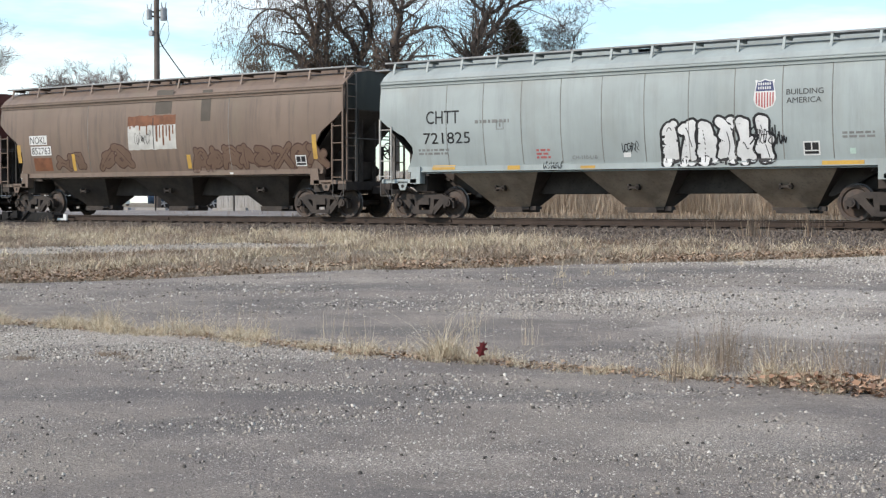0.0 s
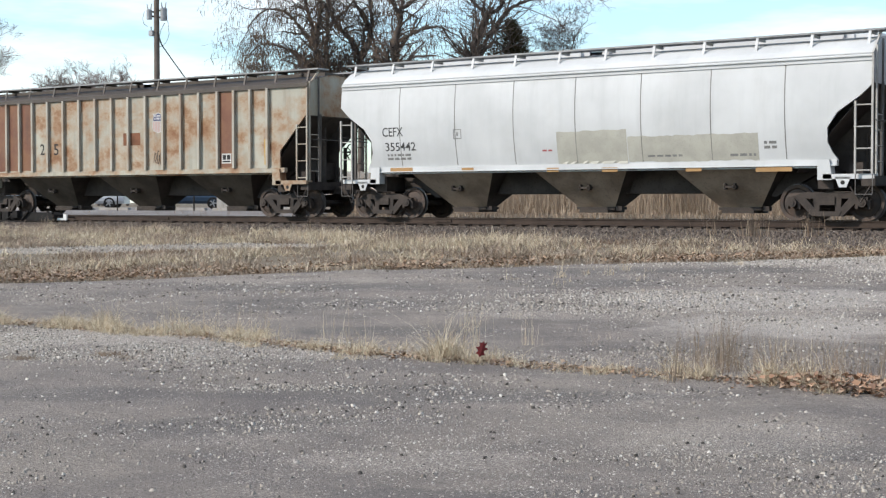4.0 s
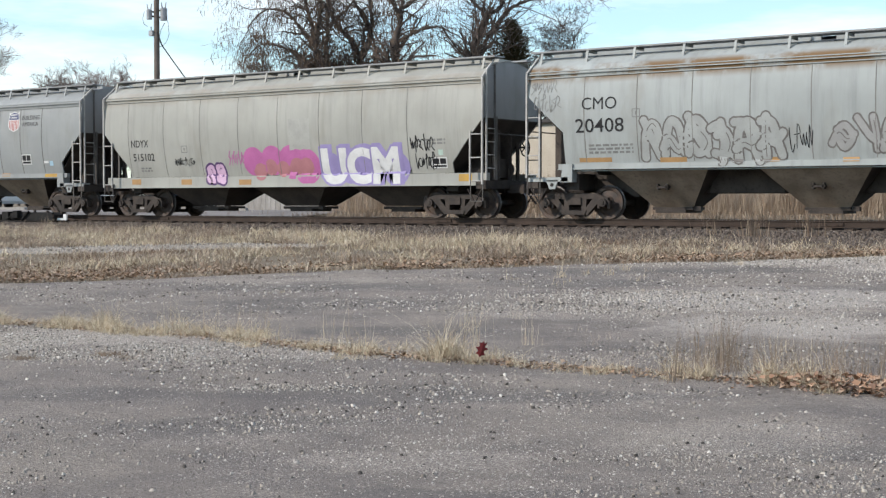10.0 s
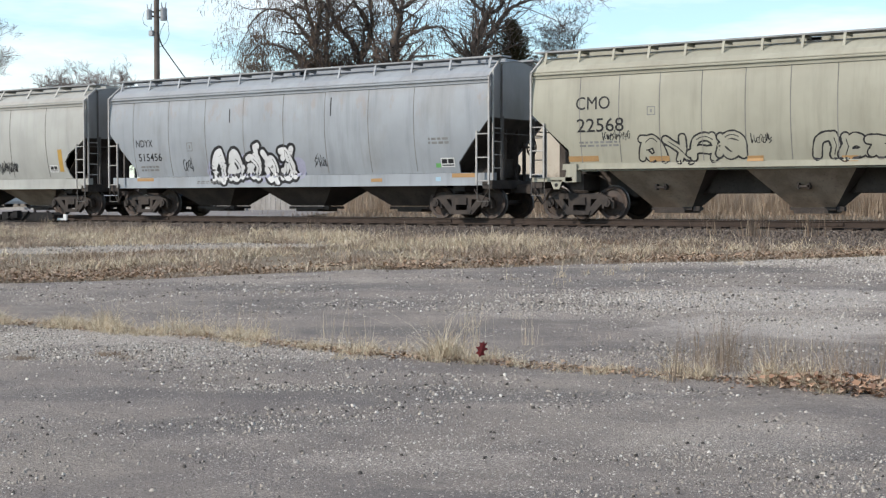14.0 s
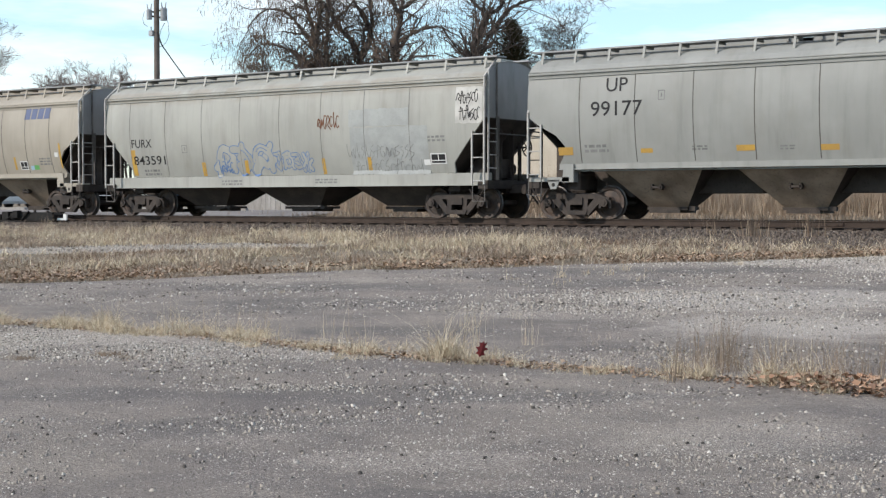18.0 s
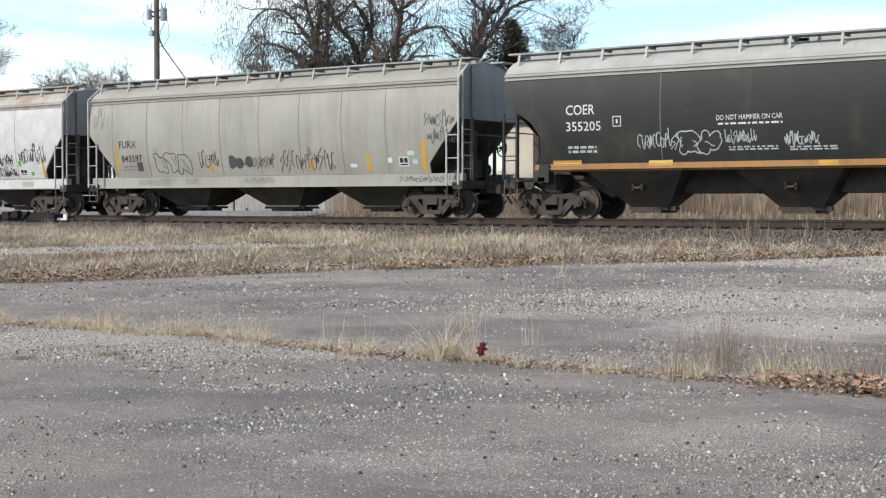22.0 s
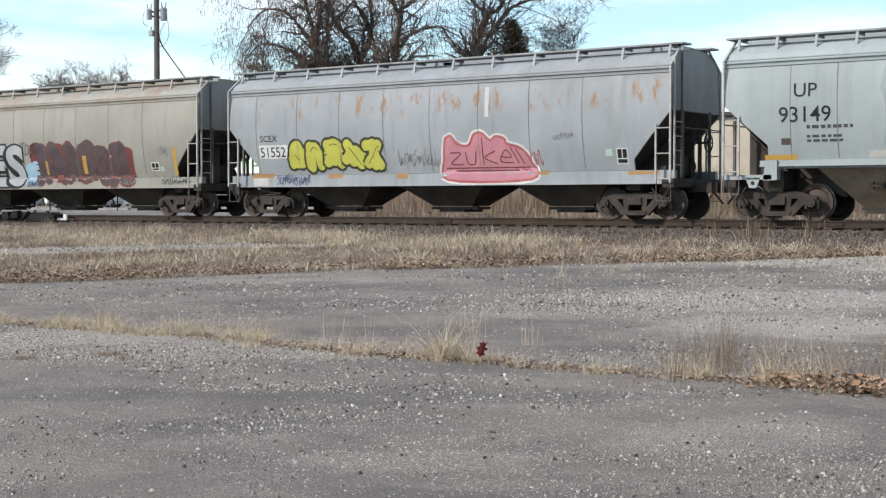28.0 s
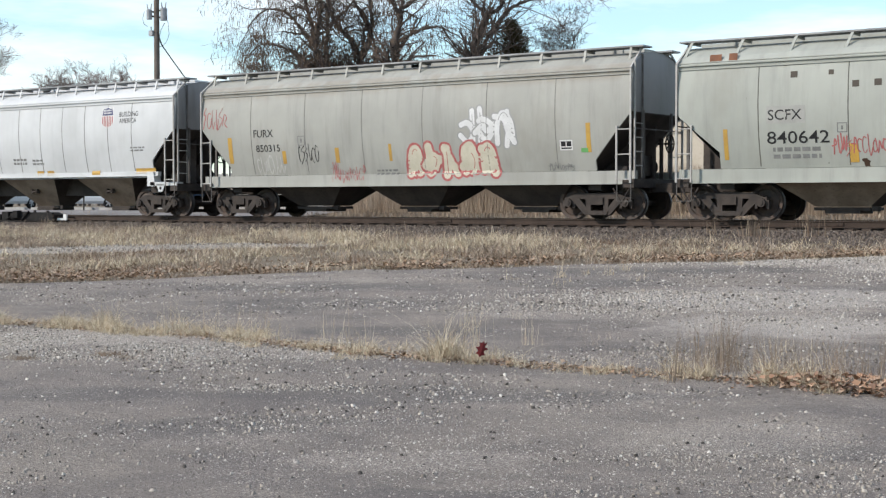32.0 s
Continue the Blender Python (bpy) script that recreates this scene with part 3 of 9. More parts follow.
def hopper_car(center, shape, paint_mat, label, roof_mat=None, sill_mat=None, bay_mat=None, end_mat=None, supports=12, splay=False, seams=(-6.72, 1.71, 8), seam_mat=None, post_mat=None, ribs=None, lip=True, wheel=True):
    """A covered hopper with its trucks; its origin is on the rail under its middle."""
    h, w = shape.h, shape.w
    roof_mat, sill_mat, post_mat = roof_mat or paint_mat, sill_mat or paint_mat, post_mat or PALE_STEEL
    pad_mat = paint_mat if paint_mat is BLACK_CAR else sill_mat
    bay_mat, end_mat = bay_mat or BAY_GREY, end_mat or paint_mat
    car = thing("hopper_car", label, "freight car", "cars of the train", pose(center, TRACK_Y, RAIL_Z))
    for side in (-1, 1):
        build_side(car, shape, side, paint_mat)
    # roof: curved sheets with an overhanging lip
    we = shape.width(shape.eave)
    prof = [(we + 0.02, shape.eave - 0.12), (we + 0.045, shape.eave), (we + 0.02, shape.eave + 0.03), (we - 0.12, shape.eave + 0.20), (we - 0.42, shape.eave + 0.40), (we - 0.75, shape.eave + 0.50), (0.35, shape.eave + 0.56), (0, shape.eave + 0.57)]
    if shape.flat:
        prof = [(we + 0.03, shape.eave - 0.14), (we + 0.03, shape.eave), (we - 0.3, shape.eave + 0.10), (0.5, shape.eave + 0.28), (0, shape.eave + 0.32)]
    full = prof + [(-y, z) for y, z in prof[-2::-1]]
    top = prof[-1][1]
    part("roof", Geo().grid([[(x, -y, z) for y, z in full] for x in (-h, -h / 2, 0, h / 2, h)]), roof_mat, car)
    if lip:
        for side in (-1, 1):
            for dz in (0.0, 0.10, 0.17):
                if dz and shape.flat:
                    continue
                part("roof_seam", shared(("lip", round(h, 2), roof_mat.name, side), lambda: Geo().box(-h, h, -0.02, 0.02, -0.013, 0.013).mesh("roof_seam", roof_mat)), None, car, at=pose(0, side * (float(np.interp(shape.eave - 0.12 + dz, [z for y, z in prof[:4]], [y for y, z in prof[:4]])) + 0.012), shape.eave - 0.12 + dz))
    # ends: upright panel above, slope sheet below
    zc = shape.cz[-2] if not shape.flat else 3.2
    for end in (-1, 1):
        out = [(y, z) for y, z in full]
        wz = [shape.width(z) - 0.03 for z in (shape.eave, zc)]
        vs = [(end * (h - 0.03), -y, z) for y, z in out] + [(end * (h - 0.03), wz[1], zc), (end * (h - 0.03), -wz[1], zc)]
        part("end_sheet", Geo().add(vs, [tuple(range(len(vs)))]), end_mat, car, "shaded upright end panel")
        zl, run_in = 1.25, (zc - 1.25) * 0.95
        a = [(end * (h - 0.03), y, zc) for y in (-wz[1], wz[1])] + [(end * (h - 0.03 - run_in), y, zl) for y in (1.25, -1.25)]
        b = [(x - end * 0.02, y, z - 0.04) for x, y, z in a]
        part("slope_sheet", Geo().add(a + b, [(0, 1, 2, 3), (7, 6, 5, 4), (0, 4, 5, 1), (1, 5, 6, 2), (2, 6, 7, 3), (3, 7, 4, 0)]), SLOPE_MAT, car, "sooty slope sheet with its shade in the dark colour")
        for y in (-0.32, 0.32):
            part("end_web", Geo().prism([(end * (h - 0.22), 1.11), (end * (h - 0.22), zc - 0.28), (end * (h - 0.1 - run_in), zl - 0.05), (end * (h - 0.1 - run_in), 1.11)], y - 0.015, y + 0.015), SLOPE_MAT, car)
        # end posts and cross brace
        for y in (-0.85, 0.85):
            part("end_post", Geo().beam((end * (h - 0.02), y, 1.12), (end * (h - 0.02), y, zc + 0.05), 0.07, 0.07), STEEL_BLACK if end_mat is BLACK_CAR else STEP_MAT, car)
        if end > 0:
            el = part("end_ladder", Geo().beam((h + 0.03, -1.42, 1.12), (h + 0.03, -1.42, 4.25), 0.045, 0.045), post_mat, car)
            part("stile", Geo().beam((h + 0.03, -0.98, 1.12), (h + 0.03, -0.98, 4.45), 0.045, 0.045), STEP_MAT, el)
            for i in range(8 if shape.rounded and post_mat is paint_mat else 4):
                part("rung", shared(("endrung", post_mat.name), lambda: Geo().bar((0, -0.22, 0), (0, 0.22, 0), 0.016, 6).mesh("rung", post_mat)), None, el, at=pose(h + 0.03, -1.20, 1.45 + i * 0.38))
        part("end_rail", Geo().bar((end * (h + 0.02), -w + 0.05, 2.45), (end * (h + 0.02), w - 0.05, 2.45), 0.018), STEP_MAT, car)
        part("end_sill", Geo().box(*sorted((end * (h - 0.32), end * (h + 0.02))), -1.45, 1.45, 0.86, 1.10), STEEL_DARK, car)
        g = Geo().box(*sorted((end * (h - 0.3), end * (h + 0.42))), -0.13, 0.13, 0.74, 0.98)
        g.box(*sorted((end * (h + 0.38), end * (h + 0.68))), -0.17 if end > 0 else -0.06, 0.06 if end > 0 else 0.17, 0.72, 1.0)
        g.bar((end * (h + 0.30), 0.25, 0.85), (end * (h + 0.66), 0.28, 0.42), 0.03)
        part("coupler", g, STEEL_DARK, car)
        stub = Geo().box(*sorted((end * (h - 0.1), end * (h - 3.2))), -0.28, 0.28, 0.74, 1.12)
        stub.box(*sorted((end * (h - 1.1), end * (h - 1.5))), -1.2, 1.2, 0.80, 1.25)
        part("stub_sill", stub, STEEL_DARK, car)
        # brake gear on the platform
        if end > 0:
            gear = Geo().bar((h - 0.55, -0.35, 1.15), (h - 0.55, -0.35, 2.15), 0.05).box(h - 0.75, h - 0.35, -0.2, 0.3, 1.2, 1.75).bar((h - 0.9, 0.45, 1.45), (h - 0.3, 0.45, 1.45), 0.16, 12).box(h - 0.8, h - 0.45, -0.95, -0.6, 1.12, 1.45)
            gear.bar((h - 0.5, -0.1, 1.7), (h - 0.9, -0.1, 2.4), 0.03).bar((h - 0.2, 0.2, 1.1), (h - 0.5, 0.4, 2.0), 0.03)
            part("brake_gear", gear, STEEL_DARK, car)
            if wheel:
                bw = Geo().lathe([(0.24, -0.015), (0.27, -0.015), (0.27, 0.015), (0.24, 0.015), (0.24, -0.015)], 20)
                for i in range(5):
                    t = 2 * math.pi * i / 5
                    bw.bar((0, 0, 0), (0.25 * math.cos(t), 0, 0.25 * math.sin(t)), 0.018, 5)
                me = bw.mesh("brake_wheel", STEEL_DARK)
                me.transform(Matrix.Rotation(radians(90), 4, "Z"))
                part("brake_wheel", me, None, car, at=pose(h + 0.06, 0.62, 2.1))
                part("brake_stand", Geo().bar((h - 0.3, 0.62, 2.1), (h + 0.06, 0.62, 2.1), 0.03).bar((h - 0.2, 0.62, 1.1), (h - 0.2, 0.62, 2.25), 0.06), STEEL_DARK, car)
    # side sills, platforms and ladders
    zs = shape.zs
    wb = shape.width(zs)
    for side in (-1, 1):
        if shape.deep:
            y0, y1 = sorted((side * (wb - 0.12), side * (wb + 0.05)))
            part("side_sill", Geo().box(-h, h, y0, y1, 0.975, zs - 0.01).box(-h, h, y0 - (0.04 if side < 0 else 0), y1 + (0.04 if side > 0 else 0), 0.955, 0.975), sill_mat, car)
        else:
            e = h - 0.95
            y0, y1 = sorted((side * (wb - 0.10), side * (wb + 0.045)))
            part("side_sill", Geo().box(-e, e, y0, y1, zs - 0.11, zs + 0.02).box(-e, e, y0 - (0.03 if side < 0 else 0), y1 + (0.03 if side > 0 else 0), zs - 0.135, zs - 0.11), sill_mat, car)
        for end in (-1, 1):
            if not shape.deep:
                y0, y1 = sorted((side * (wb - 0.2), side * (wb + 0.10)))
                part("platform", Geo().box(*sorted((end * (h - 1.28), end * h)), y0, y1, 1.04, 1.16), pad_mat, car)
                part("jacking_pad", Geo().prism([(end * (h - 1.42), 1.52), (end * (h - 1.12), 1.52), (end * (h - 1.05), 1.02), (end * (h - 1.42), 1.02)], y0, y1 + 0.02 if side > 0 else y1), pad_mat, car)
                lug = part("towing_lug", shared(("lug", side, pad_mat.name), lambda: Geo().prism([(-0.2, 0.14), (0.2, 0.14), (0.09, -0.12), (-0.09, -0.12)], *sorted((side * 0.0, side * 0.03))).mesh("towing_lug", pad_mat)), None, car, at=pose(end * (h - 0.78), side * (wb + 0.07), 0.95))
                part("eye", shared(("eye", side), lambda: Geo().bar((0, side * 0.025, 0), (0, side * 0.036, 0), 0.055, 10).mesh("eye", STEEL_BLACK)), None, lug)
            build_ladder(car, shape, end, side, 1.14 if not shape.deep else 0.98, 2.92, post_mat, 4.05 if end > 0 else (4.05 if not shape.rounded else 2.95))
            part("truck_step", Geo().bar((end * (h - 0.1), side * 1.45, 0.85), (end * (h - 0.35), side * 1.45, 0.45), 0.02).bar((end * (h - 0.6), side * 1.45, 0.85), (end * (h - 0.35), side * 1.45, 0.45), 0.02), STEEL_DARK, car)
    # hopper bays with their outlet gates
    pitch = (2 * h - 3.55) / 3
    for i in (-1, 0, 1):
        c = i * pitch
        if shape.deep:
            c += 0.2
            levels = [(pitch / 2 - 0.02, 1.20, 1.32), (pitch / 2 - 0.50, 1.12, 0.99), (0.70, 0.45, 0.36)]
        else:
            levels = [(1.46, wb - 0.08, zs - 0.08), (1.42, wb - 0.12, zs - 0.2), (0.58, 0.28, 0.34)]
        g = Geo()
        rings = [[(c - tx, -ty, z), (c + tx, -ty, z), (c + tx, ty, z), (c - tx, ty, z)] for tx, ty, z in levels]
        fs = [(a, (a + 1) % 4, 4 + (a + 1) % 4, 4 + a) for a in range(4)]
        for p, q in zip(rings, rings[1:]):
            # end slopes take the dark slot: soot and shade in one colour
            for side_face, shade_slot in zip(fs, (0, 1, 0, 1)):
                g.add(p + q, [side_face], shade_slot)
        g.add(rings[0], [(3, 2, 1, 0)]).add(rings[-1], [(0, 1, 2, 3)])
        bay = part("hopper_bay", g, [bay_mat, SLOPE_MAT], car, "grimy hopper bay, its slopes darkened for shade")
        bx = levels[-1][0]
        gy = levels[-1][1] + 0.08
        gate = Geo().box(c - bx - 0.02, c + bx + 0.02, -gy, gy, 0.26, 0.34).box(c - 0.45, c + 0.45, -0.5, 0.5, 0.18, 0.26)
        gate.box(c + bx + 0.06, c + bx + 0.24, -gy, -gy + 0.14, 0.24, 0.36)
        part("outlet_gate", gate, STEEL_DARK, bay)
        if not shape.deep:
            y = -(wb + 0.55) / 2
            part("bracket", Geo().box(c - 0.16, c + 0.16, y - 0.05, y + 0.12, 0.84, 0.90).box(c - 0.18, c - 0.13, y - 0.05, y + 0.12, 0.80, 0.96).box(c + 0.09, c + 0.14, y - 0.05, y + 0.12, 0.80, 0.96), STEEL_DARK, bay)
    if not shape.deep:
        # saddles between the bays; the gap's shade is part of their dark colour
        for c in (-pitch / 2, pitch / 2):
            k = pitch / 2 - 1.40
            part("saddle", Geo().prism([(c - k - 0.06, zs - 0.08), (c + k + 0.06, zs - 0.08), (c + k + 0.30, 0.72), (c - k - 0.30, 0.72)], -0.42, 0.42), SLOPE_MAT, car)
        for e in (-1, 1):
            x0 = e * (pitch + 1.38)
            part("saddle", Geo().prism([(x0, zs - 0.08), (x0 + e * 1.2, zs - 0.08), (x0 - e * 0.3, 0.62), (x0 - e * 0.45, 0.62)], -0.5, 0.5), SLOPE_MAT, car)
    if not shape.deep:
        part("centre_sill", Geo().box(-h + 3.1, h - 3.1, -0.30, 0.30, 0.70, 1.15), STEEL_DARK, car)
        part("brake_pipe", Geo().bar((-h + 1.4, -wb + 0.02, zs - 0.17), (h - 1.4, -wb + 0.02, zs - 0.17), 0.02), sill_mat, car)
    for end in (-1, 1):
        build_truck(car, end * (h - 1.3))
    # running boards on the roof, with their supports
    for side in (-1, 1):
        y0, y1 = sorted((side * 0.60, side * 1.13))
        wk = part("running_board", Geo().box(-h - 0.12, h + 0.12, y0, y1, 4.645, 4.69), RUNNING_BOARD, car)
        yy = side * 1.10
        foot = side * (1.20 if not splay else 1.28)
        zf = float(np.interp(abs(foot), [y for y, z in prof[::-1]], [z for y, z in prof[::-1]]))
        for i in range(supports):
            x = -h + 0.25 + (2 * h - 0.5) * i / (supports - 1)
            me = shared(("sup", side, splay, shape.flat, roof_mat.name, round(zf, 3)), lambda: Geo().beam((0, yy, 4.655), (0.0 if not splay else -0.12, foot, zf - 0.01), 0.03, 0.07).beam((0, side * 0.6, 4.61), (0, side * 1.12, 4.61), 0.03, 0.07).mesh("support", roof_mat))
            part("support", me, None, wk, at=pose(x, 0, 0))
    for i in range(2):
        x0 = -h + 0.9 + i * (h - 0.7)
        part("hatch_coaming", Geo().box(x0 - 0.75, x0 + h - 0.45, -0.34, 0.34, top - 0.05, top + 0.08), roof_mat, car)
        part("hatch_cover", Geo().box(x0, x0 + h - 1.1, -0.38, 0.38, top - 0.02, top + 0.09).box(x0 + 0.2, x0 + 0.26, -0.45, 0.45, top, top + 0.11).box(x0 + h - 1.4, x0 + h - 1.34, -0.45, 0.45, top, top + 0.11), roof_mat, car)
    # welded seams, or outside ribs, on the near and far side
    for side in (-1, 1):
        if ribs:
            for x in ribs:
                y0, y1 = sorted((side * (wb - 0.02), side * (wb + 0.10)))
                part("rib", Geo().box(x - 0.045, x + 0.045, y0, y1, zs + 0.03, shape.eave - 0.12), RIB_MAT, car)
        else:
            for i in range(seams[2]):
                x = seams[0] + seams[1] * i
                key = ("seam", side, shape.zs, shape.eave, shape.bulge, shape.flat, shape.cz[-2], (seam_mat or SEAM_MAT).name)

                def seam_mesh():
                    g = Geo()
                    zz = np.linspace(shape.zs + 0.05, shape.eave - 0.14, 9)
                    rows = [[(dx, side * (shape.width(z) + dy), z) for z in zz] for dx, dy in ((-0.014, 0), (-0.008, 0.007), (0.008, 0.007), (0.014, 0))]
                    return g.grid(rows).mesh("weld_seam", seam_mat or SEAM_MAT)
                if abs(x) < h - 1.18:
                    part("weld_seam", shared(key, seam_mesh), None, car, at=pose(x, 0, 0))
    CARS.append((car, center))
    SHAPES[len(CARS)], CARPAINT[len(CARS)] = shape, paint_mat
    return car


STEP_MAT = surface("grimy_step_iron", (0.16, 0.15, 0.14), (0.10, 0.092, 0.085), 3.0, 0.7, 0.0, 0.2, 20)
PALE_STEEL = surface("pale_painted_steel", (0.50, 0.49, 0.46), (0.38, 0.365, 0.34), 3.0, 0.6, 0.0, 0.1, 20)
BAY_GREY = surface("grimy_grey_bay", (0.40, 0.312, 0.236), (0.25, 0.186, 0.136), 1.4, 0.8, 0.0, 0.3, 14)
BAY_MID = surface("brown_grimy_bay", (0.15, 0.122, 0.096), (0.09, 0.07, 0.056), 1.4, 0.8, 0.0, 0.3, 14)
# dark bays: the shade below a deep sill is put into this colour
BAY_DARK = surface("sooty_shaded_bay", (0.066, 0.055, 0.049), (0.108, 0.089, 0.075), 1.4, 0.85, 0.0, 0.3, 14)
# slope sheets: soot, with the shade under the car mixed into the colour
SLOPE_MAT = surface("sooty_shaded_slope", (0.054, 0.046, 0.041), (0.094, 0.078, 0.068), 1.2, 0.8, 0.0, 0.3, 14)
SEAM_MAT = surface("dirty_weld_seam", (0.17, 0.165, 0.15), (0.26, 0.25, 0.235), 0.8, 0.8, 0.0, 0.1, 30)
SEAM_DARK = surface("dark_weld_seam", (0.085, 0.08, 0.07), (0.13, 0.12, 0.105), 0.8, 0.8, 0.0, 0.1, 30)
RIB_MAT = paint("rusty_cream_rib", (0.66, 0.63, 0.54), 0.25, 0.4, wash=0.35)
BLACK_CAR = paint("black_car_paint", (0.036, 0.040, 0.036), 0.02, 0.25)
# grey for the car ends, with their shade already in it
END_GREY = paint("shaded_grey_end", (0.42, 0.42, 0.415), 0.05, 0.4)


RIBS = [-7.04, -6.29, -5.57, -4.83] + [-4.83 + 0.847 * i for i in range(1, 12)] + [5.22, 5.94, 6.68]


def train():
    pale_blue = paint("pale_blue_grey_paint", (0.50, 0.56, 0.55), 0.02, 0.25, 0.10)
    brown = paint("rust_brown_paint", (0.275, 0.20, 0.155), 0.20, 0.75)
    red = paint("oxide_red_paint", (0.185, 0.055, 0.042), 0.05, 0.3)
    white = paint("white_car_paint", (0.86, 0.88, 0.88), 0.0, 0.12)
    orange = paint("rusted_cream_paint", (0.62, 0.60, 0.50), 0.28, 0.45, wash=1.0)
    warm_white = paint("chalky_warm_white_paint", (0.60, 0.602, 0.556), 0.05, 0.25, 0.25)
    warm_grey = paint("chalky_warm_grey_paint", (0.54, 0.54, 0.49), 0.04, 0.3, 0.3)
    rusty_grey = paint("pale_grey_paint_with_rusty_roof_edge", (0.53, 0.565, 0.55), 0.06, 0.35, 1.0)
    grey = paint("mid_grey_paint", (0.44, 0.46, 0.455), 0.02, 0.28)
    soft_grey = paint("warm_mid_grey_paint", (0.445, 0.45, 0.42), 0.02, 0.28)
    cream = paint("cream_grey_paint", (0.55, 0.53, 0.42), 0.02, 0.28, 0.1)
    blue_grey = paint("light_blue_grey_paint", (0.50, 0.535, 0.56), 0.10, 0.3, 0.2, runs=0.85, rust_color=(0.38, 0.24, 0.13))
    faded_blue = paint("faded_blue_grey_paint", (0.47, 0.505, 0.535), 0.03, 0.32, 0.15, runs=0.2)
    tan = paint("tan_cream_paint", (0.55, 0.50, 0.415), 0.01, 0.22)
    scuffed_white = paint("rust_smeared_white_roof_paint", (0.60, 0.602, 0.556), 0.1, 0.3, wash=0.5)
    scuffed_grey = paint("rust_smeared_grey_roof_paint", (0.54, 0.54, 0.49), 0.06, 0.4, wash=0.38)
    dull = paint("dull_tan_grey_paint", (0.485, 0.47, 0.41), 0.04, 0.3, 0.15)
    green_white = paint("pale_green_white_paint", (0.56, 0.58, 0.52), 0.03, 0.25, 0.0, chips=0.9)
    aqua = paint("pale_aqua_paint", (0.54, 0.60, 0.60), 0.02, 0.22)
    A = dict(cut=(3.45, 2.38))
    U = dict(cut=(2.95, 1.90))
    R = dict(rounded=True, cut=(3.35, 2.3))
    B = dict(deep_sill=True, cut=(2.90, 1.62))
    t = {}
    t[1] = hopper_car(-18.04, Shape(16.48, rounded=True, cut=(2.95, 2.1)), pale_blue, "pale blue-grey covered hopper car with white graffiti on its side", supports=14, seams=(-7.09, 1.28, 12))
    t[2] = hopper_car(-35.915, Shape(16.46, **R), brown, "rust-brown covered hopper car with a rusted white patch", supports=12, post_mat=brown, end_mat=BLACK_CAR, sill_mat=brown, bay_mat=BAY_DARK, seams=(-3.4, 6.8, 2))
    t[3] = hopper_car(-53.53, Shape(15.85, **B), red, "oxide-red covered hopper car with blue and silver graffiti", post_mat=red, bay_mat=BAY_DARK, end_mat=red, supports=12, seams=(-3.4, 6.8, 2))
    t[4] = hopper_car(-71.16, Shape(16.48, **R), white, "clean white covered hopper car with tan paint patches", supports=12, seams=(-6.0, 2.0, 7))
    t[5] = hopper_car(-89.14, Shape(16.68, flat=True, cut=(3.3, 2.1), sill=1.55, eave=4.22), orange, "ribbed cream covered hopper car streaked with orange rust", supports=13, ribs=RIBS, bay_mat=BAY_MID, roof_mat=paint("dark_brown_roof", (0.13, 0.11, 0.095), 0.3, 0.4), post_mat=RIB_MAT)
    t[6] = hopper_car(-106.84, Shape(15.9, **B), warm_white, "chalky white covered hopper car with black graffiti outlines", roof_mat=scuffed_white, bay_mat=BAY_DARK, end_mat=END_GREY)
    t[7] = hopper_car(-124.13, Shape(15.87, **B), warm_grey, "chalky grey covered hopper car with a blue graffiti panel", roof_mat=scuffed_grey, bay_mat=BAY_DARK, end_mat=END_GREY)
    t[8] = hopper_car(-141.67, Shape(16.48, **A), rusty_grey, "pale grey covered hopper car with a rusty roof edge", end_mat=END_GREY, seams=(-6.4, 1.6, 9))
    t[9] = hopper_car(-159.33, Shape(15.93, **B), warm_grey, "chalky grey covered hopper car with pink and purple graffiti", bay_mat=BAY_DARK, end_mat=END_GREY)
    t[10] = hopper_car(-176.47, Shape(16.0, **U), grey, "mid-grey covered hopper car with a shield emblem", supports=16, seam_mat=SEAM_DARK, end_mat=END_GREY, seams=(-6.15, 1.2, 11))
    t[11] = hopper_car(-193.37, Shape(15.44, **U), cream, "cream-grey covered hopper car with outlined graffiti", supports=15, end_mat=END_GREY, seams=(-6.15, 1.2, 11))
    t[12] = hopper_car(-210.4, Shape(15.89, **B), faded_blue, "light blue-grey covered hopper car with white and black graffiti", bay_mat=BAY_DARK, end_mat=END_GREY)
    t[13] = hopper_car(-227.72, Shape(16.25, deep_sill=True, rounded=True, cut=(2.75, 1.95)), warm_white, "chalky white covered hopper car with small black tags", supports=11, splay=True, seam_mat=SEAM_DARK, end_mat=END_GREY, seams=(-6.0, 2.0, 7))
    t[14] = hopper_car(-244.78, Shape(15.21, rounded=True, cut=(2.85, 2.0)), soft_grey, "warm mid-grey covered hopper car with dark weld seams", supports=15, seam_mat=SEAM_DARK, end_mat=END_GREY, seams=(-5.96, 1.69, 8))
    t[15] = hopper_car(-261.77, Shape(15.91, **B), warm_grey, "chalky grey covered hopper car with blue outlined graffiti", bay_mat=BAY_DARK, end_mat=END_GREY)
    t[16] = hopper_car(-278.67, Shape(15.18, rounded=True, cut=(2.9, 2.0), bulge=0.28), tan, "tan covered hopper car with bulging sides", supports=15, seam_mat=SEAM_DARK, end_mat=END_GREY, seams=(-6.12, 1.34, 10))
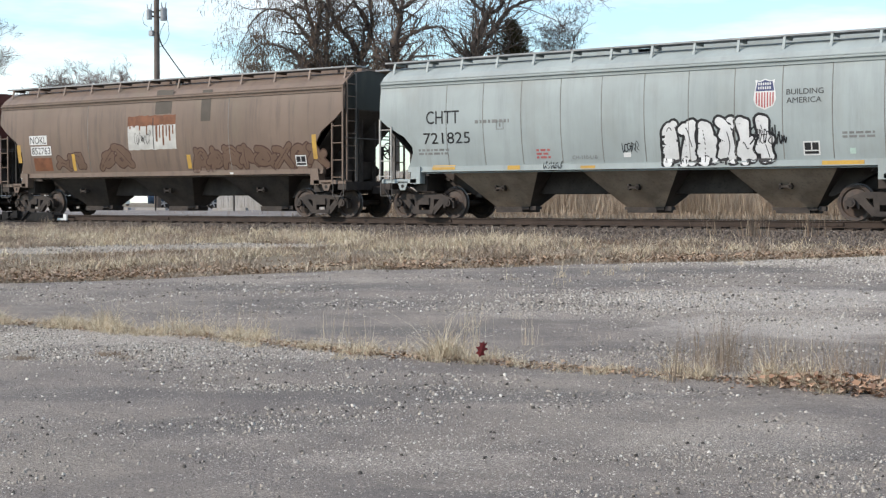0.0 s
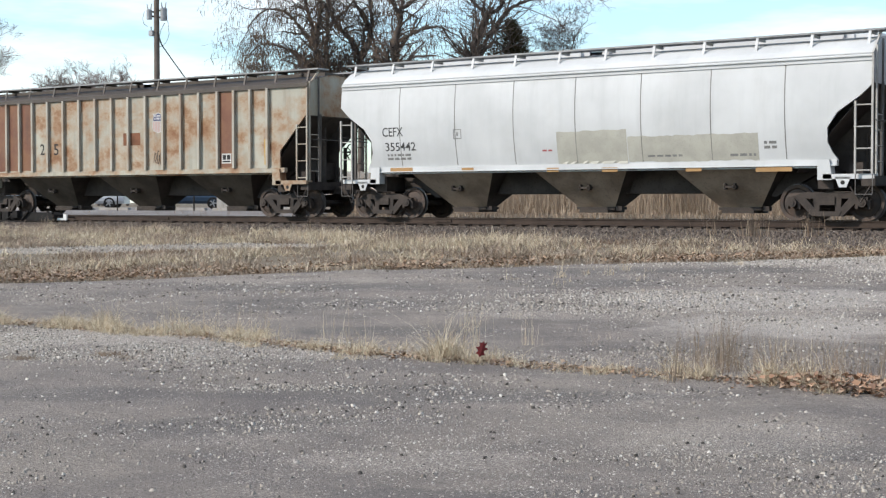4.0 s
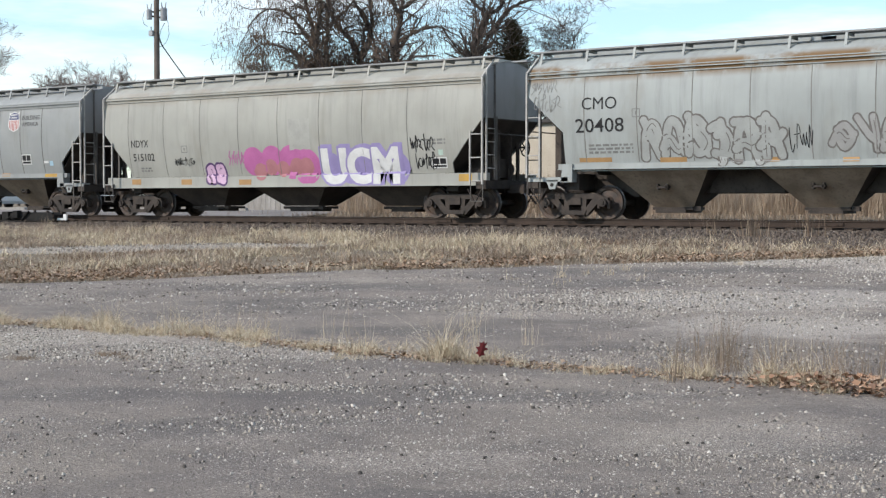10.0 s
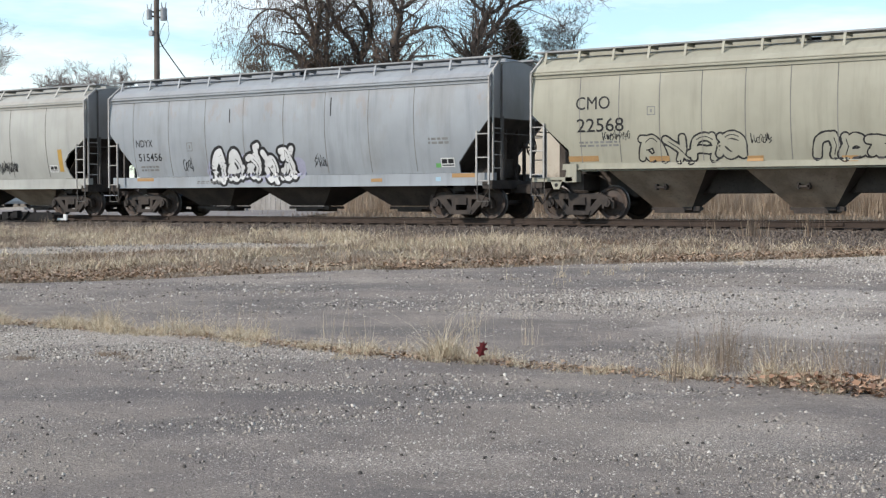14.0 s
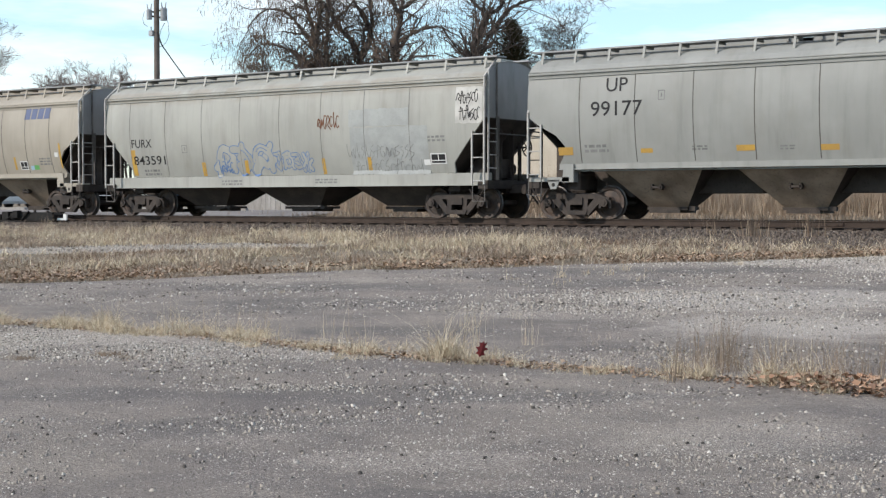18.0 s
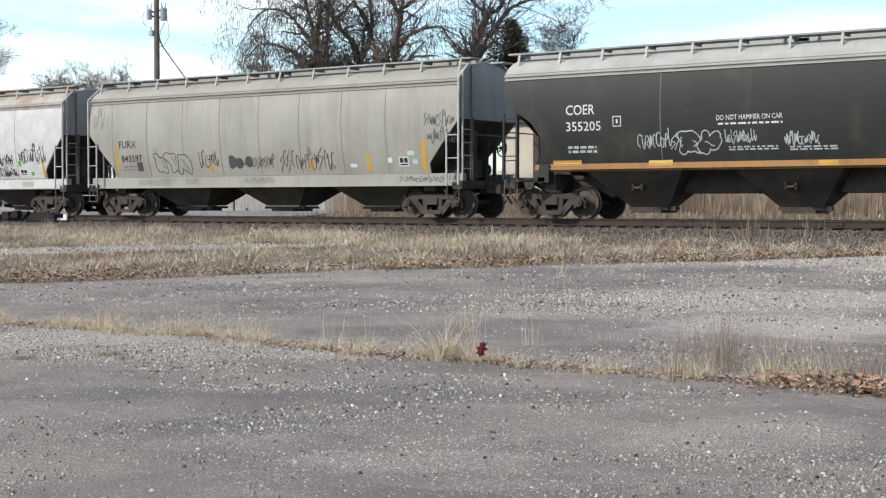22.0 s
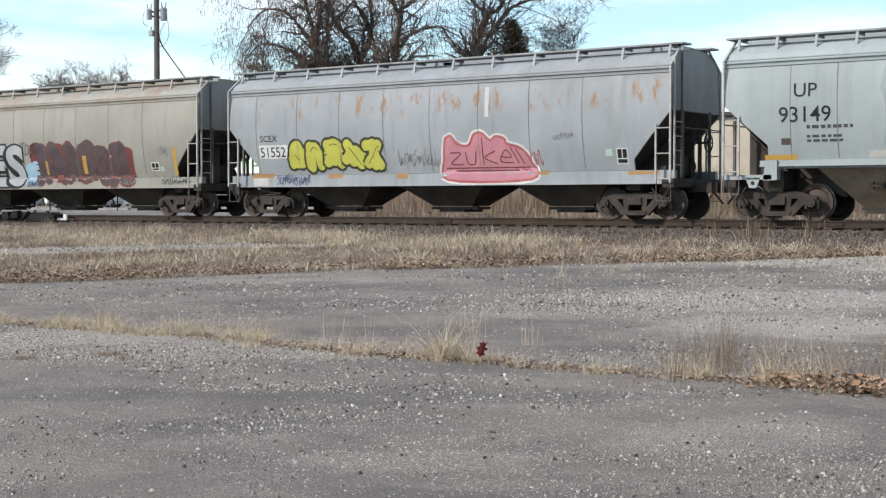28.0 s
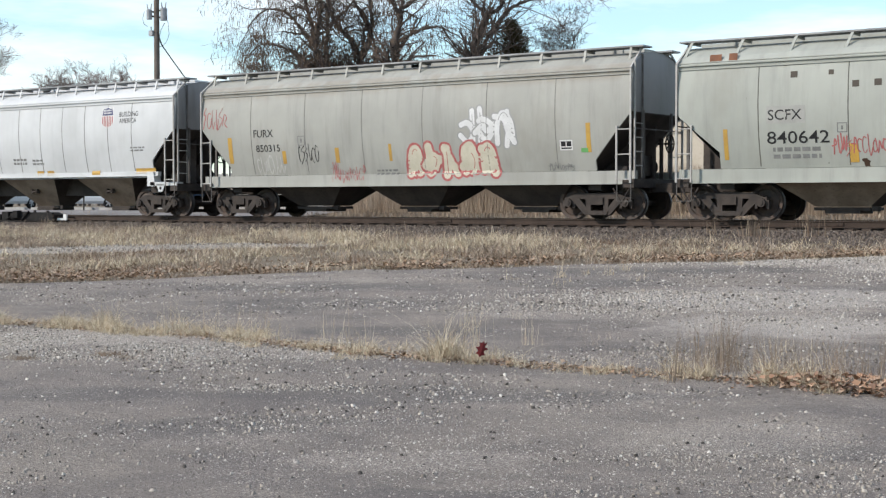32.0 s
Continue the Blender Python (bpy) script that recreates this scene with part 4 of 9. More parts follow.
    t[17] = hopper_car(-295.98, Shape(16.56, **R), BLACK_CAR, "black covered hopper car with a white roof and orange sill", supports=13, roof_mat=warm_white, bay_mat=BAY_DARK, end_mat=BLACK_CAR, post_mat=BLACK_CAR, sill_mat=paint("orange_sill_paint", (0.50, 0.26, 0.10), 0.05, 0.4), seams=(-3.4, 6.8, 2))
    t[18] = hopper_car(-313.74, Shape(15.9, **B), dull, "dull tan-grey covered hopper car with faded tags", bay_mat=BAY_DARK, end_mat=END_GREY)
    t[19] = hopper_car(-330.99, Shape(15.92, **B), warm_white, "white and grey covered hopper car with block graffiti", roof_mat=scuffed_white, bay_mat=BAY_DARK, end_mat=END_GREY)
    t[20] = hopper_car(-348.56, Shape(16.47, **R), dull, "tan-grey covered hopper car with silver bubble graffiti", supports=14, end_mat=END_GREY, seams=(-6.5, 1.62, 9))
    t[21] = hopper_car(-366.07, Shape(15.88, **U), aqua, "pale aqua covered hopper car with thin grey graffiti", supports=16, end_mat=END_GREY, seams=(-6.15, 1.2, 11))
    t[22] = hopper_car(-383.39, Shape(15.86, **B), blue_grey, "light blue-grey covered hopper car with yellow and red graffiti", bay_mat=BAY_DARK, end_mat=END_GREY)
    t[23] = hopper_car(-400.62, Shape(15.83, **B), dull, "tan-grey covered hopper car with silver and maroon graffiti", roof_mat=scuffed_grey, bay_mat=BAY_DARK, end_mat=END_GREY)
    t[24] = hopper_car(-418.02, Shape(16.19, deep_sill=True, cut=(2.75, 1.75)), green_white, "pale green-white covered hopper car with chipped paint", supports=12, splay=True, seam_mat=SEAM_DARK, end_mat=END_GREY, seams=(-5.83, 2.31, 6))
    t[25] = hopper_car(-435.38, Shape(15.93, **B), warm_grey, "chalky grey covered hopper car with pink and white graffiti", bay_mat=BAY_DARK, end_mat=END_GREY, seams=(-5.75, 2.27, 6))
    t[26] = hopper_car(-452.54, Shape(15.88, **U), white, "clean white covered hopper car with a shield emblem", supports=16, end_mat=END_GREY, seams=(-6.15, 1.2, 11))
    return t


TRAIN = train()


# ---- behind the track ----
BARK = surface("grey_brown_bark", (0.10, 0.082, 0.07), (0.165, 0.135, 0.115), 3.0, 0.95, 0.0, 0.6, 14)
TWIG = surface("dark_twig_bark", (0.118, 0.094, 0.085), (0.18, 0.145, 0.128), 2.0, 0.95, 0.0, 0.2, 14)
FAR_TWIG = surface("greyish_far_twigs", (0.115, 0.092, 0.085), (0.16, 0.128, 0.116), 2.0, 0.95, 0.0, 0.2, 14)
HAZY_TWIG = surface("reddish_grey_far_twigs", (0.17, 0.135, 0.125), (0.22, 0.18, 0.165), 2.0, 0.95, 0.0, 0.2, 14)
POD = islands("dry_seed_pods", [(0.13, 0.085, 0.055), (0.20, 0.14, 0.095), (0.10, 0.07, 0.05)])
NEEDLE = islands("dull_cedar_foliage", [(0.07, 0.078, 0.044), (0.13, 0.118, 0.068), (0.17, 0.135, 0.085)])


def tube_mesh(name, segs, sides, material):
    """A mesh of many tapered tubes; segs: rows of x, y, z, x, y, z, radius, radius."""
    s = np.array(segs, dtype=np.float64)
    p, q, r1, r2 = s[:, 0:3], s[:, 3:6], s[:, 6], s[:, 7]
    d = q - p
    d /= np.maximum(np.linalg.norm(d, axis=1, keepdims=True), 1e-6)
    ref = np.where(np.abs(d[:, 2:3]) < 0.8, np.array([[0.0, 0.0, 1.0]]), np.array([[1.0, 0.0, 0.0]]))
    a = np.cross(d, ref)
    a /= np.linalg.norm(a, axis=1, keepdims=True)
    b = np.cross(d, a)
    rings = []
    for c, r in ((p, r1), (q, r2)):
        for i in range(sides):
            t = 2 * math.pi * i / sides
            rings.append(c + (a * math.cos(t) + b * math.sin(t)) * r[:, None])
    v = np.stack(rings, axis=1).reshape(-1, 3)
    base = (np.arange(len(s)) * 2 * sides)[:, None]
    quads = [np.array([[i, (i + 1) % sides, sides + (i + 1) % sides, sides + i]]) + base for i in range(sides)]
    return big_mesh(name, v, np.concatenate(quads, axis=0), material)


def grow(rnd, p, d, r, length, depth, droop, thick, thin, tips, spread, rmin, fork=0.66):
    """One limb with its side branches, as tapered segments; it rises, and its twigs droop."""
    n = 7 if depth > 2 else (5 if depth > 1 else 3)
    step = length / n
    for i in range(n):
        wob = Vector((rnd.gauss(0, 1), rnd.gauss(0, 1), rnd.gauss(0, 1))) * (0.24 if depth < 3 else 0.17)
        pull = Vector((0, 0, 0.05 if depth > 1 else -droop))
        d = (d + wob + pull).normalized()
        q = p + d * step
        r2 = max(rmin, r * (0.87 if depth > 1 else 0.72))
        (thick if r > 0.03 else thin).append((*p, *q, r, r2))
        p, r = q, r2
        if depth > 0 and i > 0:
            for _ in range(2 if rnd.random() < (fork if depth < 3 else 0.30) else 1):
                side = Vector((rnd.gauss(0, 1), rnd.gauss(0, 1), rnd.gauss(0.15, 0.6))).normalized()
                nd = (d * 0.62 + side * spread).normalized()
                grow(rnd, p.copy(), nd, max(rmin, r * rnd.uniform(0.50, 0.74)), length * rnd.uniform(0.38, 0.60), depth - 1, droop, thick, thin, tips, spread, rmin, fork)
    tips.append(tuple(p))


def bare_tree(x, y, trunks, seed, label, height, droop=0.12, pods=0, depth=4, spread=0.8, thin_mat=None, base=0.85, limb=0.62, rmin=0.006, first=2, fork=0.66):
    """A leafless tree of one or more trunks; trunks: rows of lean x, lean y, radius."""
    rnd = random.Random(seed)
    tree = thing("tree", label, "tree", "bare trees behind the track", pose(x, y, base))
    thin, tips = [], []
    for lx, ly, r in trunks:
        thick = []
        p, d = Vector((lx * 0.5, ly * 0.5, -0.2)), Vector((lx * 0.12, ly * 0.12, 1)).normalized()
        n = 9
        for i in range(n):
            d = (d + Vector((rnd.gauss(0, 0.10), rnd.gauss(0, 0.10), 0.06))).normalized()
            q = p + d * height / n
            thick.append((*p, *q, r, r * 0.89))
            p, r = q, r * 0.89
            if i >= first:
                for _ in range(rnd.choice((1, 2, 2))):
                    t = rnd.uniform(0, 2 * math.pi)
                    nd = Vector((math.cos(t), math.sin(t), rnd.uniform(0.25, 1.1))).normalized()
                    grow(rnd, p.copy(), nd, r * rnd.uniform(0.40, 0.62), height * limb * rnd.uniform(0.32, 0.58) * (1.15 - 0.06 * i), depth - 1, droop, thick, thin, tips, spread, rmin, fork)
        grow(rnd, p, d, r, height * 0.3, depth - 1, droop, thick, thin, tips, spread, rmin, fork)
        part("trunk", tube_mesh("trunk", thick, 6, BARK), None, tree)
    part("crown", tube_mesh("crown", thin, 3, thin_mat or TWIG), None, tree, "bare twigs")
    hang_pods(tree, rnd, tips, pods)
    return tree


def hang_pods(tree, rnd, tips, pods):
    if pods:
        pick = [tips[rnd.randrange(len(tips))] for _ in range(pods)]
        v, f = [], []
        for i, (a, b, c) in enumerate(pick):
            a, b, c = a + rnd.gauss(0, 0.15), b + rnd.gauss(0, 0.15), c + rnd.gauss(0, 0.1)
            ln, wd = rnd.uniform(0.14, 0.30), rnd.uniform(0.009, 0.017)
            t = rnd.uniform(0, math.pi)
            dx, dy = math.cos(t) * wd, math.sin(t) * wd
            sx, sy = rnd.gauss(0, 0.05), rnd.gauss(0, 0.05)
            v += [(a - dx, b - dy, c), (a + dx, b + dy, c), (a + sx + dx, b + sy + dy, c - ln), (a + sx - dx, b + sy - dy, c - ln)]
            f.append((4 * i, 4 * i + 1, 4 * i + 2, 4 * i + 3))
        tagged(part("foliage", big_mesh("foliage", np.array(v), np.array(f), POD), None, tree, "long hanging brown seed pods"), kind="stuff")


def limb_tree(x, y, limbs, seed, label, droop, pods, every, reach=1.0):
    """A leafless tree on drawn main limbs, with side branches and twigs grown along them."""
    rnd = random.Random(seed)
    tree = thing("tree", label, "tree", "bare trees behind the track", pose(x, y, 0.85))
    ax = Vector((0.817, 0.577, 0))
    thin, tips = [], []
    for r0, way in limbs:
        thick, path = [], smooth_path(way, 8)
        sway = rnd.uniform(-1.0, 1.0) if len(way) < 7 and r0 < 0.2 else 0.0
        pts = [ax * u + Vector((-0.577, 0.817, 0)) * (sway * i / len(path)) + Vector((0, 0, z)) for i, (u, z) in enumerate(path)]
        run_on, n = 0.0, len(pts) - 1
        for i, (p, q) in enumerate(zip(pts, pts[1:])):
            q = q + Vector((rnd.gauss(0, 0.02), rnd.gauss(0, 0.02), rnd.gauss(0, 0.02)))
            pts[i + 1] = q
            ra, rb = r0 * (1 - 0.72 * i / n), r0 * (1 - 0.72 * (i + 1) / n)
            thick.append((*p, *q, ra, rb))
            run_on += (q - p).length
            while run_on > every and q.z > 6.8:
                run_on -= every * rnd.uniform(0.7, 1.3)
                t = rnd.uniform(0, 2 * math.pi)
                d = (Vector((math.cos(t), math.sin(t), rnd.uniform(-0.1, 0.9))) + (q - p).normalized() * 0.5).normalized()
                big = rnd.random() < 0.30
                grow(rnd, q.copy(), d, max(0.012, rb * rnd.uniform(0.25, 0.5)), reach * (rnd.uniform(1.3, 2.5) if big else rnd.uniform(0.7, 1.5)), 2 if big else 1, droop, thick, thin, tips, 0.8, 0.006, 0.8)
            run_on = max(run_on, 0.0)
        grow(rnd, pts[-1].copy(), (pts[-1] - pts[-2]).normalized(), r0 * 0.28, 1.8, 2, droop, thick, thin, tips, 0.8, 0.006, 0.8)
        part("trunk" if way[0][1] < 0 else "limb", tube_mesh("trunk", thick, 6, BARK), None, tree)
    part("crown", tube_mesh("crown", thin, 3, TWIG), None, tree, "bare twigs")
    hang_pods(tree, rnd, tips, pods)
    return tree


def build_trees():
    label = "tall bare tree hung with long brown seed pods"
    # limbs: thickness at the foot, then the way across the view and up, in metres
    limb_tree(-48.8, 58.0, [
        (0.23, [(-0.1, -0.2), (-0.2, 4.5), (-0.2, 7.6), (-0.25, 9.1), (-0.07, 10.3), (0.0, 11.2), (0.2, 14.2)]),
        (0.18, [(0.25, -0.2), (0.25, 7.6), (0.35, 9.1), (0.36, 11.2), (0.3, 14.5)]),
        (0.15, [(-0.3, 8.6), (-0.6, 10.0), (-0.9, 11.2), (-1.3, 13.6)]),
        (0.10, [(-0.25, 7.4), (-1.4, 8.2), (-2.1, 8.6), (-2.9, 8.8), (-3.6, 8.5), (-4.2, 7.8)]),
        (0.10, [(-0.3, 8.5), (-1.0, 9.4), (-1.7, 10.3), (-2.6, 10.6), (-3.4, 10.3), (-4.0, 9.4)]),
        (0.09, [(-1.0, 11.4), (-2.0, 12.4), (-3.0, 12.5), (-3.8, 11.8)]),
        (0.10, [(0.35, 9.6), (1.2, 10.5), (2.0, 11.6)])], 11, label, 0.22, 6200, 0.17)
    limb_tree(-48.1, 60.5, [
        (0.22, [(0.0, -0.2), (-0.05, 7.7), (-0.1, 8.4)]),
        (0.17, [(-0.1, 8.3), (-0.6, 9.2), (-1.25, 9.8), (-1.55, 10.5), (-1.7, 11.8)]),
        (0.20, [(-0.1, 8.1), (0.5, 9.2), (0.3, 10.0), (0.0, 10.6), (-0.4, 11.4), (-0.6, 13.6)]),
        (0.14, [(0.45, 9.2), (0.6, 10.1), (0.45, 11.2), (0.6, 13.6)]),
        (0.10, [(0.9, 7.4), (0.7, 9.0), (0.5, 9.4)])], 23, label, 0.12, 1900, 0.17)
    limb_tree(-44.2, 58.5, [
        (0.22, [(0.0, -0.2), (-0.05, 7.8), (0.15, 9.5), (0.25, 10.3), (0.4, 11.2), (0.6, 14.0)]),
        (0.15, [(0.2, 9.9), (-0.1, 10.4), (-0.4, 11.2), (-0.7, 13.2)]),
        (0.13, [(0.1, 8.5), (0.6, 8.9), (1.1, 9.1), (2.0, 9.3), (2.8, 9.0)]),
        (0.12, [(0.3, 10.3), (1.2, 10.9), (2.2, 11.3), (3.0, 11.1)])], 37, label, 0.14, 2600, 0.18)
    fine = "bare spreading tree with fine grey twigs"
    limb_tree(-40.4, 60.0, [
        (0.25, [(0.0, -0.2), (-0.05, 8.1), (0.35, 9.0)]),
        (0.17, [(0.3, 8.9), (0.65, 9.8), (1.3, 10.2), (1.45, 11.2), (1.4, 12.6)]),
        (0.15, [(0.3, 8.8), (0.9, 8.9), (1.3, 9.6), (2.1, 10.3), (3.5, 10.7), (4.9, 11.0)]),
        (0.13, [(0.5, 9.5), (0.4, 10.0), (-0.25, 10.6), (-0.8, 11.7)])], 52, fine, -0.03, 0, 0.16, 1.35)
    bare_tree(-55.0, 60.5, [(-0.4, 0.0, 0.12)], 41, label, 9.0, 0.24, 1600, limb=0.42, first=4, fork=0.85)
    bare_tree(-39.4, 66.0, [(0.4, 0.0, 0.12), (1.6, 0.4, 0.10)], 67, fine, 8.2, -0.02, 0, thin_mat=FAR_TWIG, fork=0.9, first=4, rmin=0.0075)
    bare_tree(-43.6, 69.0, [(0.8, 0.0, 0.12), (-0.8, 1, 0.11)], 68, fine, 8.0, 0.0, 0, thin_mat=FAR_TWIG, fork=0.72, first=4, rmin=0.0075)
    for i, (x, y, hgt) in enumerate(((-152, 119, 10.4), (-150.2, 120, 10.9), (-148.6, 121, 10.8), (-147.0, 118, 11.2), (-145.4, 119, 11.0), (-143.6, 121, 11.8), (-142.2, 119, 12.0), (-140.8, 121, 12.6), (-139.4, 119, 12.6), (-138.0, 120, 12.6), (-136.6, 121, 12.2), (-135.2, 119, 11.6), (-133.8, 121, 10.8), (-166.5, 119, 19.5))):
        bare_tree(x, y, [(-1.6, 0, 0.22), (1.6, 0, 0.22)], 71 + i, "distant bare tree with reddish-grey twigs", hgt, -0.05, 0, thin_mat=HAZY_TWIG, limb=0.74, rmin=0.017, first=3, spread=0.85, fork=1.0)
    # a cedar among the bare trees
    rnd = random.Random(3)
    cedar = thing("cedar_tree", "dull dark-green cedar among the bare trees", "tree", at=pose(-42.0, 66.0, 0.85))
    part("trunk", Geo().bar((0, 0, -0.2), (0, 0, 9.8), 0.22, 8, 0.03), BARK, cedar)
    v = []
    for i in range(15000):
        hz = 10.3 - 6.4 * rnd.random() ** 0.8
        t = rnd.uniform(0, 2 * math.pi)
        rr = 1.6 * min(2.2, 0.16 + (10.4 - hz) * 0.50) * rnd.uniform(0.2, 1.0) * (0.62 + 0.24 * math.sin(4.2 * hz + 2 * t) + 0.30 * math.sin(3 * t + 1.7 * hz))
        c = np.array([rr * math.cos(t), rr * math.sin(t), hz])
        o = np.array([math.cos(t), math.sin(t), 0.5]) * rnd.uniform(0.12, 0.3)
        s = np.array([-math.sin(t), math.cos(t), rnd.uniform(-0.4, 0.4)]) * rnd.uniform(0.03, 0.07)
        v += [c - s, c + s, c + o]
    part("crown", big_mesh("crown", np.array(v), np.arange(len(v)).reshape(-1, 3), NEEDLE), None, cedar)


POLE_WOOD = surface("weathered_pole_wood", (0.20, 0.165, 0.14), (0.13, 0.105, 0.09), 1.5, 0.9, 0.0, 0.4, 20)
CAN_GREY = surface("grey_transformer_paint", (0.38, 0.39, 0.40), (0.30, 0.31, 0.32), 2.0, 0.5)
CABLE = surface("black_cable", (0.02, 0.02, 0.02), (0.03, 0.03, 0.03), 2.0, 0.6)


def build_pole():
    pole = thing("utility_pole", "weathered wooden utility pole with two grey transformers", "utility pole", at=pose(-52.75, 50.0, 0.85))
    part("shaft", Geo().bar((0, 0, -0.3), (0, 0, 12.6), 0.17, 12, 0.125), POLE_WOOD, pole)
    ax = Vector((0.817, 0.577, 0))
    for s, r, z0, z1 in ((-1, 0.14, 9.48, 9.95), (1, 0.17, 9.43, 10.02)):
        c = ax * (0.36 * s)
        can = part("transformer", Geo().bar((c.x, c.y, z0), (c.x, c.y, z1), r, 14).bar((c.x, c.y, z1), (c.x, c.y, z1 + 0.05), r * 0.8, 14, r * 0.3), CAN_GREY, pole)
        part("bracket", Geo().beam((0, 0, z0 + 0.15), (c.x, c.y, z0 + 0.15), 0.06, 0.08).beam((0, 0, z1 - 0.1), (c.x, c.y, z1 - 0.1), 0.06, 0.08), STEEL_DARK, can)
        for o in (-0.07, 0.07):
            b = c + ax * o
            part("bushing", Geo().bar((b.x, b.y, z1 + 0.02), (b.x + o, b.y, z1 + 0.30), 0.035, 8, 0.02), CAN_GREY, can)
    c = ax * -0.24
    part("junction_box", Geo().box(c.x - 0.13, c.x + 0.13, c.y - 0.1, c.y + 0.1, 8.66, 8.92).bar((c.x - 0.05, c.y, 8.92), (c.x - 0.05, c.y, 9.12), 0.03), CAN_GREY, pole)
    for n, pts in enumerate(([(0.54, 9.7), (0.66, 9.3), (0.71, 8.75), (0.58, 8.35), (0.36, 8.15), (0.2, 8.1)], [(0.5, 9.3), (0.30, 8.95), (0.2, 8.45), (0.36, 8.17)], [(-0.5, 9.9), (-0.6, 9.5), (-0.55, 9.25), (-0.37, 9.12)], [(0.1, 8.9), (0.36, 8.17), (0.9, 7.4), (1.42, 6.68), (2.6, 5.0), (4.2, 3.2)])):
        g = Geo()
        pts = [(ax.x * u, ax.y * u - 0.12, z) for u, z in pts]
        for a, b in zip(pts, pts[1:]):
            g.bar(a, b, 0.012 if n < 3 else 0.03, 5)
        part("cable", g, CABLE, pole)


BOARD_MAT = surface("silvered_fence_board", (0.40, 0.39, 0.37), (0.30, 0.285, 0.26), 1.2, 0.9, 0.0, 0.4, 25)
CREAM_WALL = surface("cream_painted_wall", (0.58, 0.52, 0.42), (0.50, 0.44, 0.35), 0.8, 0.9, 0.0, 0.2, 20, 0.15)
BLOCK_MAT = surface("grey_concrete_block", (0.34, 0.33, 0.315), (0.27, 0.26, 0.25), 3.0, 0.95, 0.0, 0.5, 40)
MORTAR = surface("pale_mortar", (0.50, 0.49, 0.46), (0.42, 0.41, 0.39), 3.0, 0.95, 0.0, 0.3, 40)
CONCRETE = surface("pale_concrete", (0.42, 0.41, 0.39), (0.34, 0.33, 0.31), 1.5, 0.9, 0.0, 0.3, 30)
REED = islands("dry_reeds", [(0.56, 0.455, 0.335), (0.42, 0.315, 0.23), (0.66, 0.565, 0.44), (0.33, 0.24, 0.175), (0.60, 0.50, 0.38)])
ROOFING = surface("dark_roofing", (0.06, 0.06, 0.06), (0.09, 0.085, 0.08), 1.0, 0.9)


def build_far_side():
    # board fence
    fence = thing("board_fence", "weathered grey wooden board fence behind the track", "fence")
    rnd = random.Random(12)
    board = Geo().prism([(-0.07, 0), (0.07, 0), (0.07, 1.72), (0.04, 1.78), (-0.04, 1.78), (-0.07, 1.72)], -0.012, 0.012).mesh("board", BOARD_MAT)
    for i in range(82):
        x = -48.6 + i * 0.152
        part("board", board, None, fence, at=pose(x, 50.0 + rnd.uniform(-0.01, 0.01), 0.84 + rnd.uniform(-0.04, 0.02), 0, rnd.uniform(-0.8, 0.8), 0))
    for z in (1.15, 2.2):
        part("fence_rail", Geo().box(-48.7, -36.1, 50.02, 50.07, z, z + 0.09), BOARD_MAT, fence)
    for i in range(6):
        part("fence_post", Geo().box(-48.6 + i * 2.45, -48.5 + i * 2.45, 50.07, 50.17, 0.7, 2.55), BOARD_MAT, fence)
    # single-storey building: cream wall and bare block wall
    house = thing("low_building", "low cream building with a bare concrete-block wing", "building")
    part("wall", Geo().box(-33.4, -20.9, 52.0, 60.0, 0.6, 4.6), CREAM_WALL, house, "cream painted wall")
    wing = part("block_wall", Geo().box(-20.9, -13.5, 52.03, 60.0, 0.6, 4.45), MORTAR, house, "bare grey concrete-block wall")
    blk = Geo().box(-0.195, 0.195, -0.03, 0.02, 0.005, 0.19).mesh("block", BLOCK_MAT)
    half = Geo().box(-0.095, 0.095, -0.03, 0.02, 0.005, 0.19).mesh("block", BLOCK_MAT)
    for r in range(18):
        n = 18
        for i in range(n):
            x = -20.68 + i * 0.4 + (0.2 if r % 2 else 0)
            if x < -13.7:
                part("block", blk, None, wing, at=pose(x, 52.02, 0.85 + r * 0.2))
        part("block", half, None, wing, at=pose(-20.79 if r % 2 else -13.6, 52.02, 0.85 + r * 0.2))
    part("roof", Geo().box(-33.6, -13.3, 51.8, 60.2, 4.6, 4.75), ROOFING, house)
    # pale stump of a post in the reeds
    solo("concrete_post", Geo().bar((0, 0, -0.2), (0.05, 0, 1.1), 0.22, 12, 0.19).bar((0.05, 0, 1.1), (0.06, 0, 1.14), 0.19, 12, 0.12), CONCRETE, "pale weathered concrete post in the reeds", "post", at=pose(-31.3, 47.6, 0.85))
    # dark posts and a low kerb at the edge of the lot
    for px in (-54.6, -52.2, -49.9, -47.4, -45.0, -42.6):
        solo("lot_post", Geo().bar((0, 0, -0.2), (0, 0, 0.62), 0.035, 8).bar((0, 0, 0.62), (0, 0, 0.66), 0.05, 8, 0.02), STEEL_BLACK, "thin dark steel post at the lot edge", "post", "posts at the lot edge", at=pose(px, 44.8, 0.85))
    for i in range(7):
        solo("parking_kerb", Geo().prism([(-1.0, 0), (1.0, 0), (0.97, 0.13), (-0.97, 0.13)], -0.09, 0.09), CONCRETE, "pale concrete parking kerb", "kerb", "kerbs along the lot", at=pose(-58.0 + i * 2.45, 45.3, 0.85))


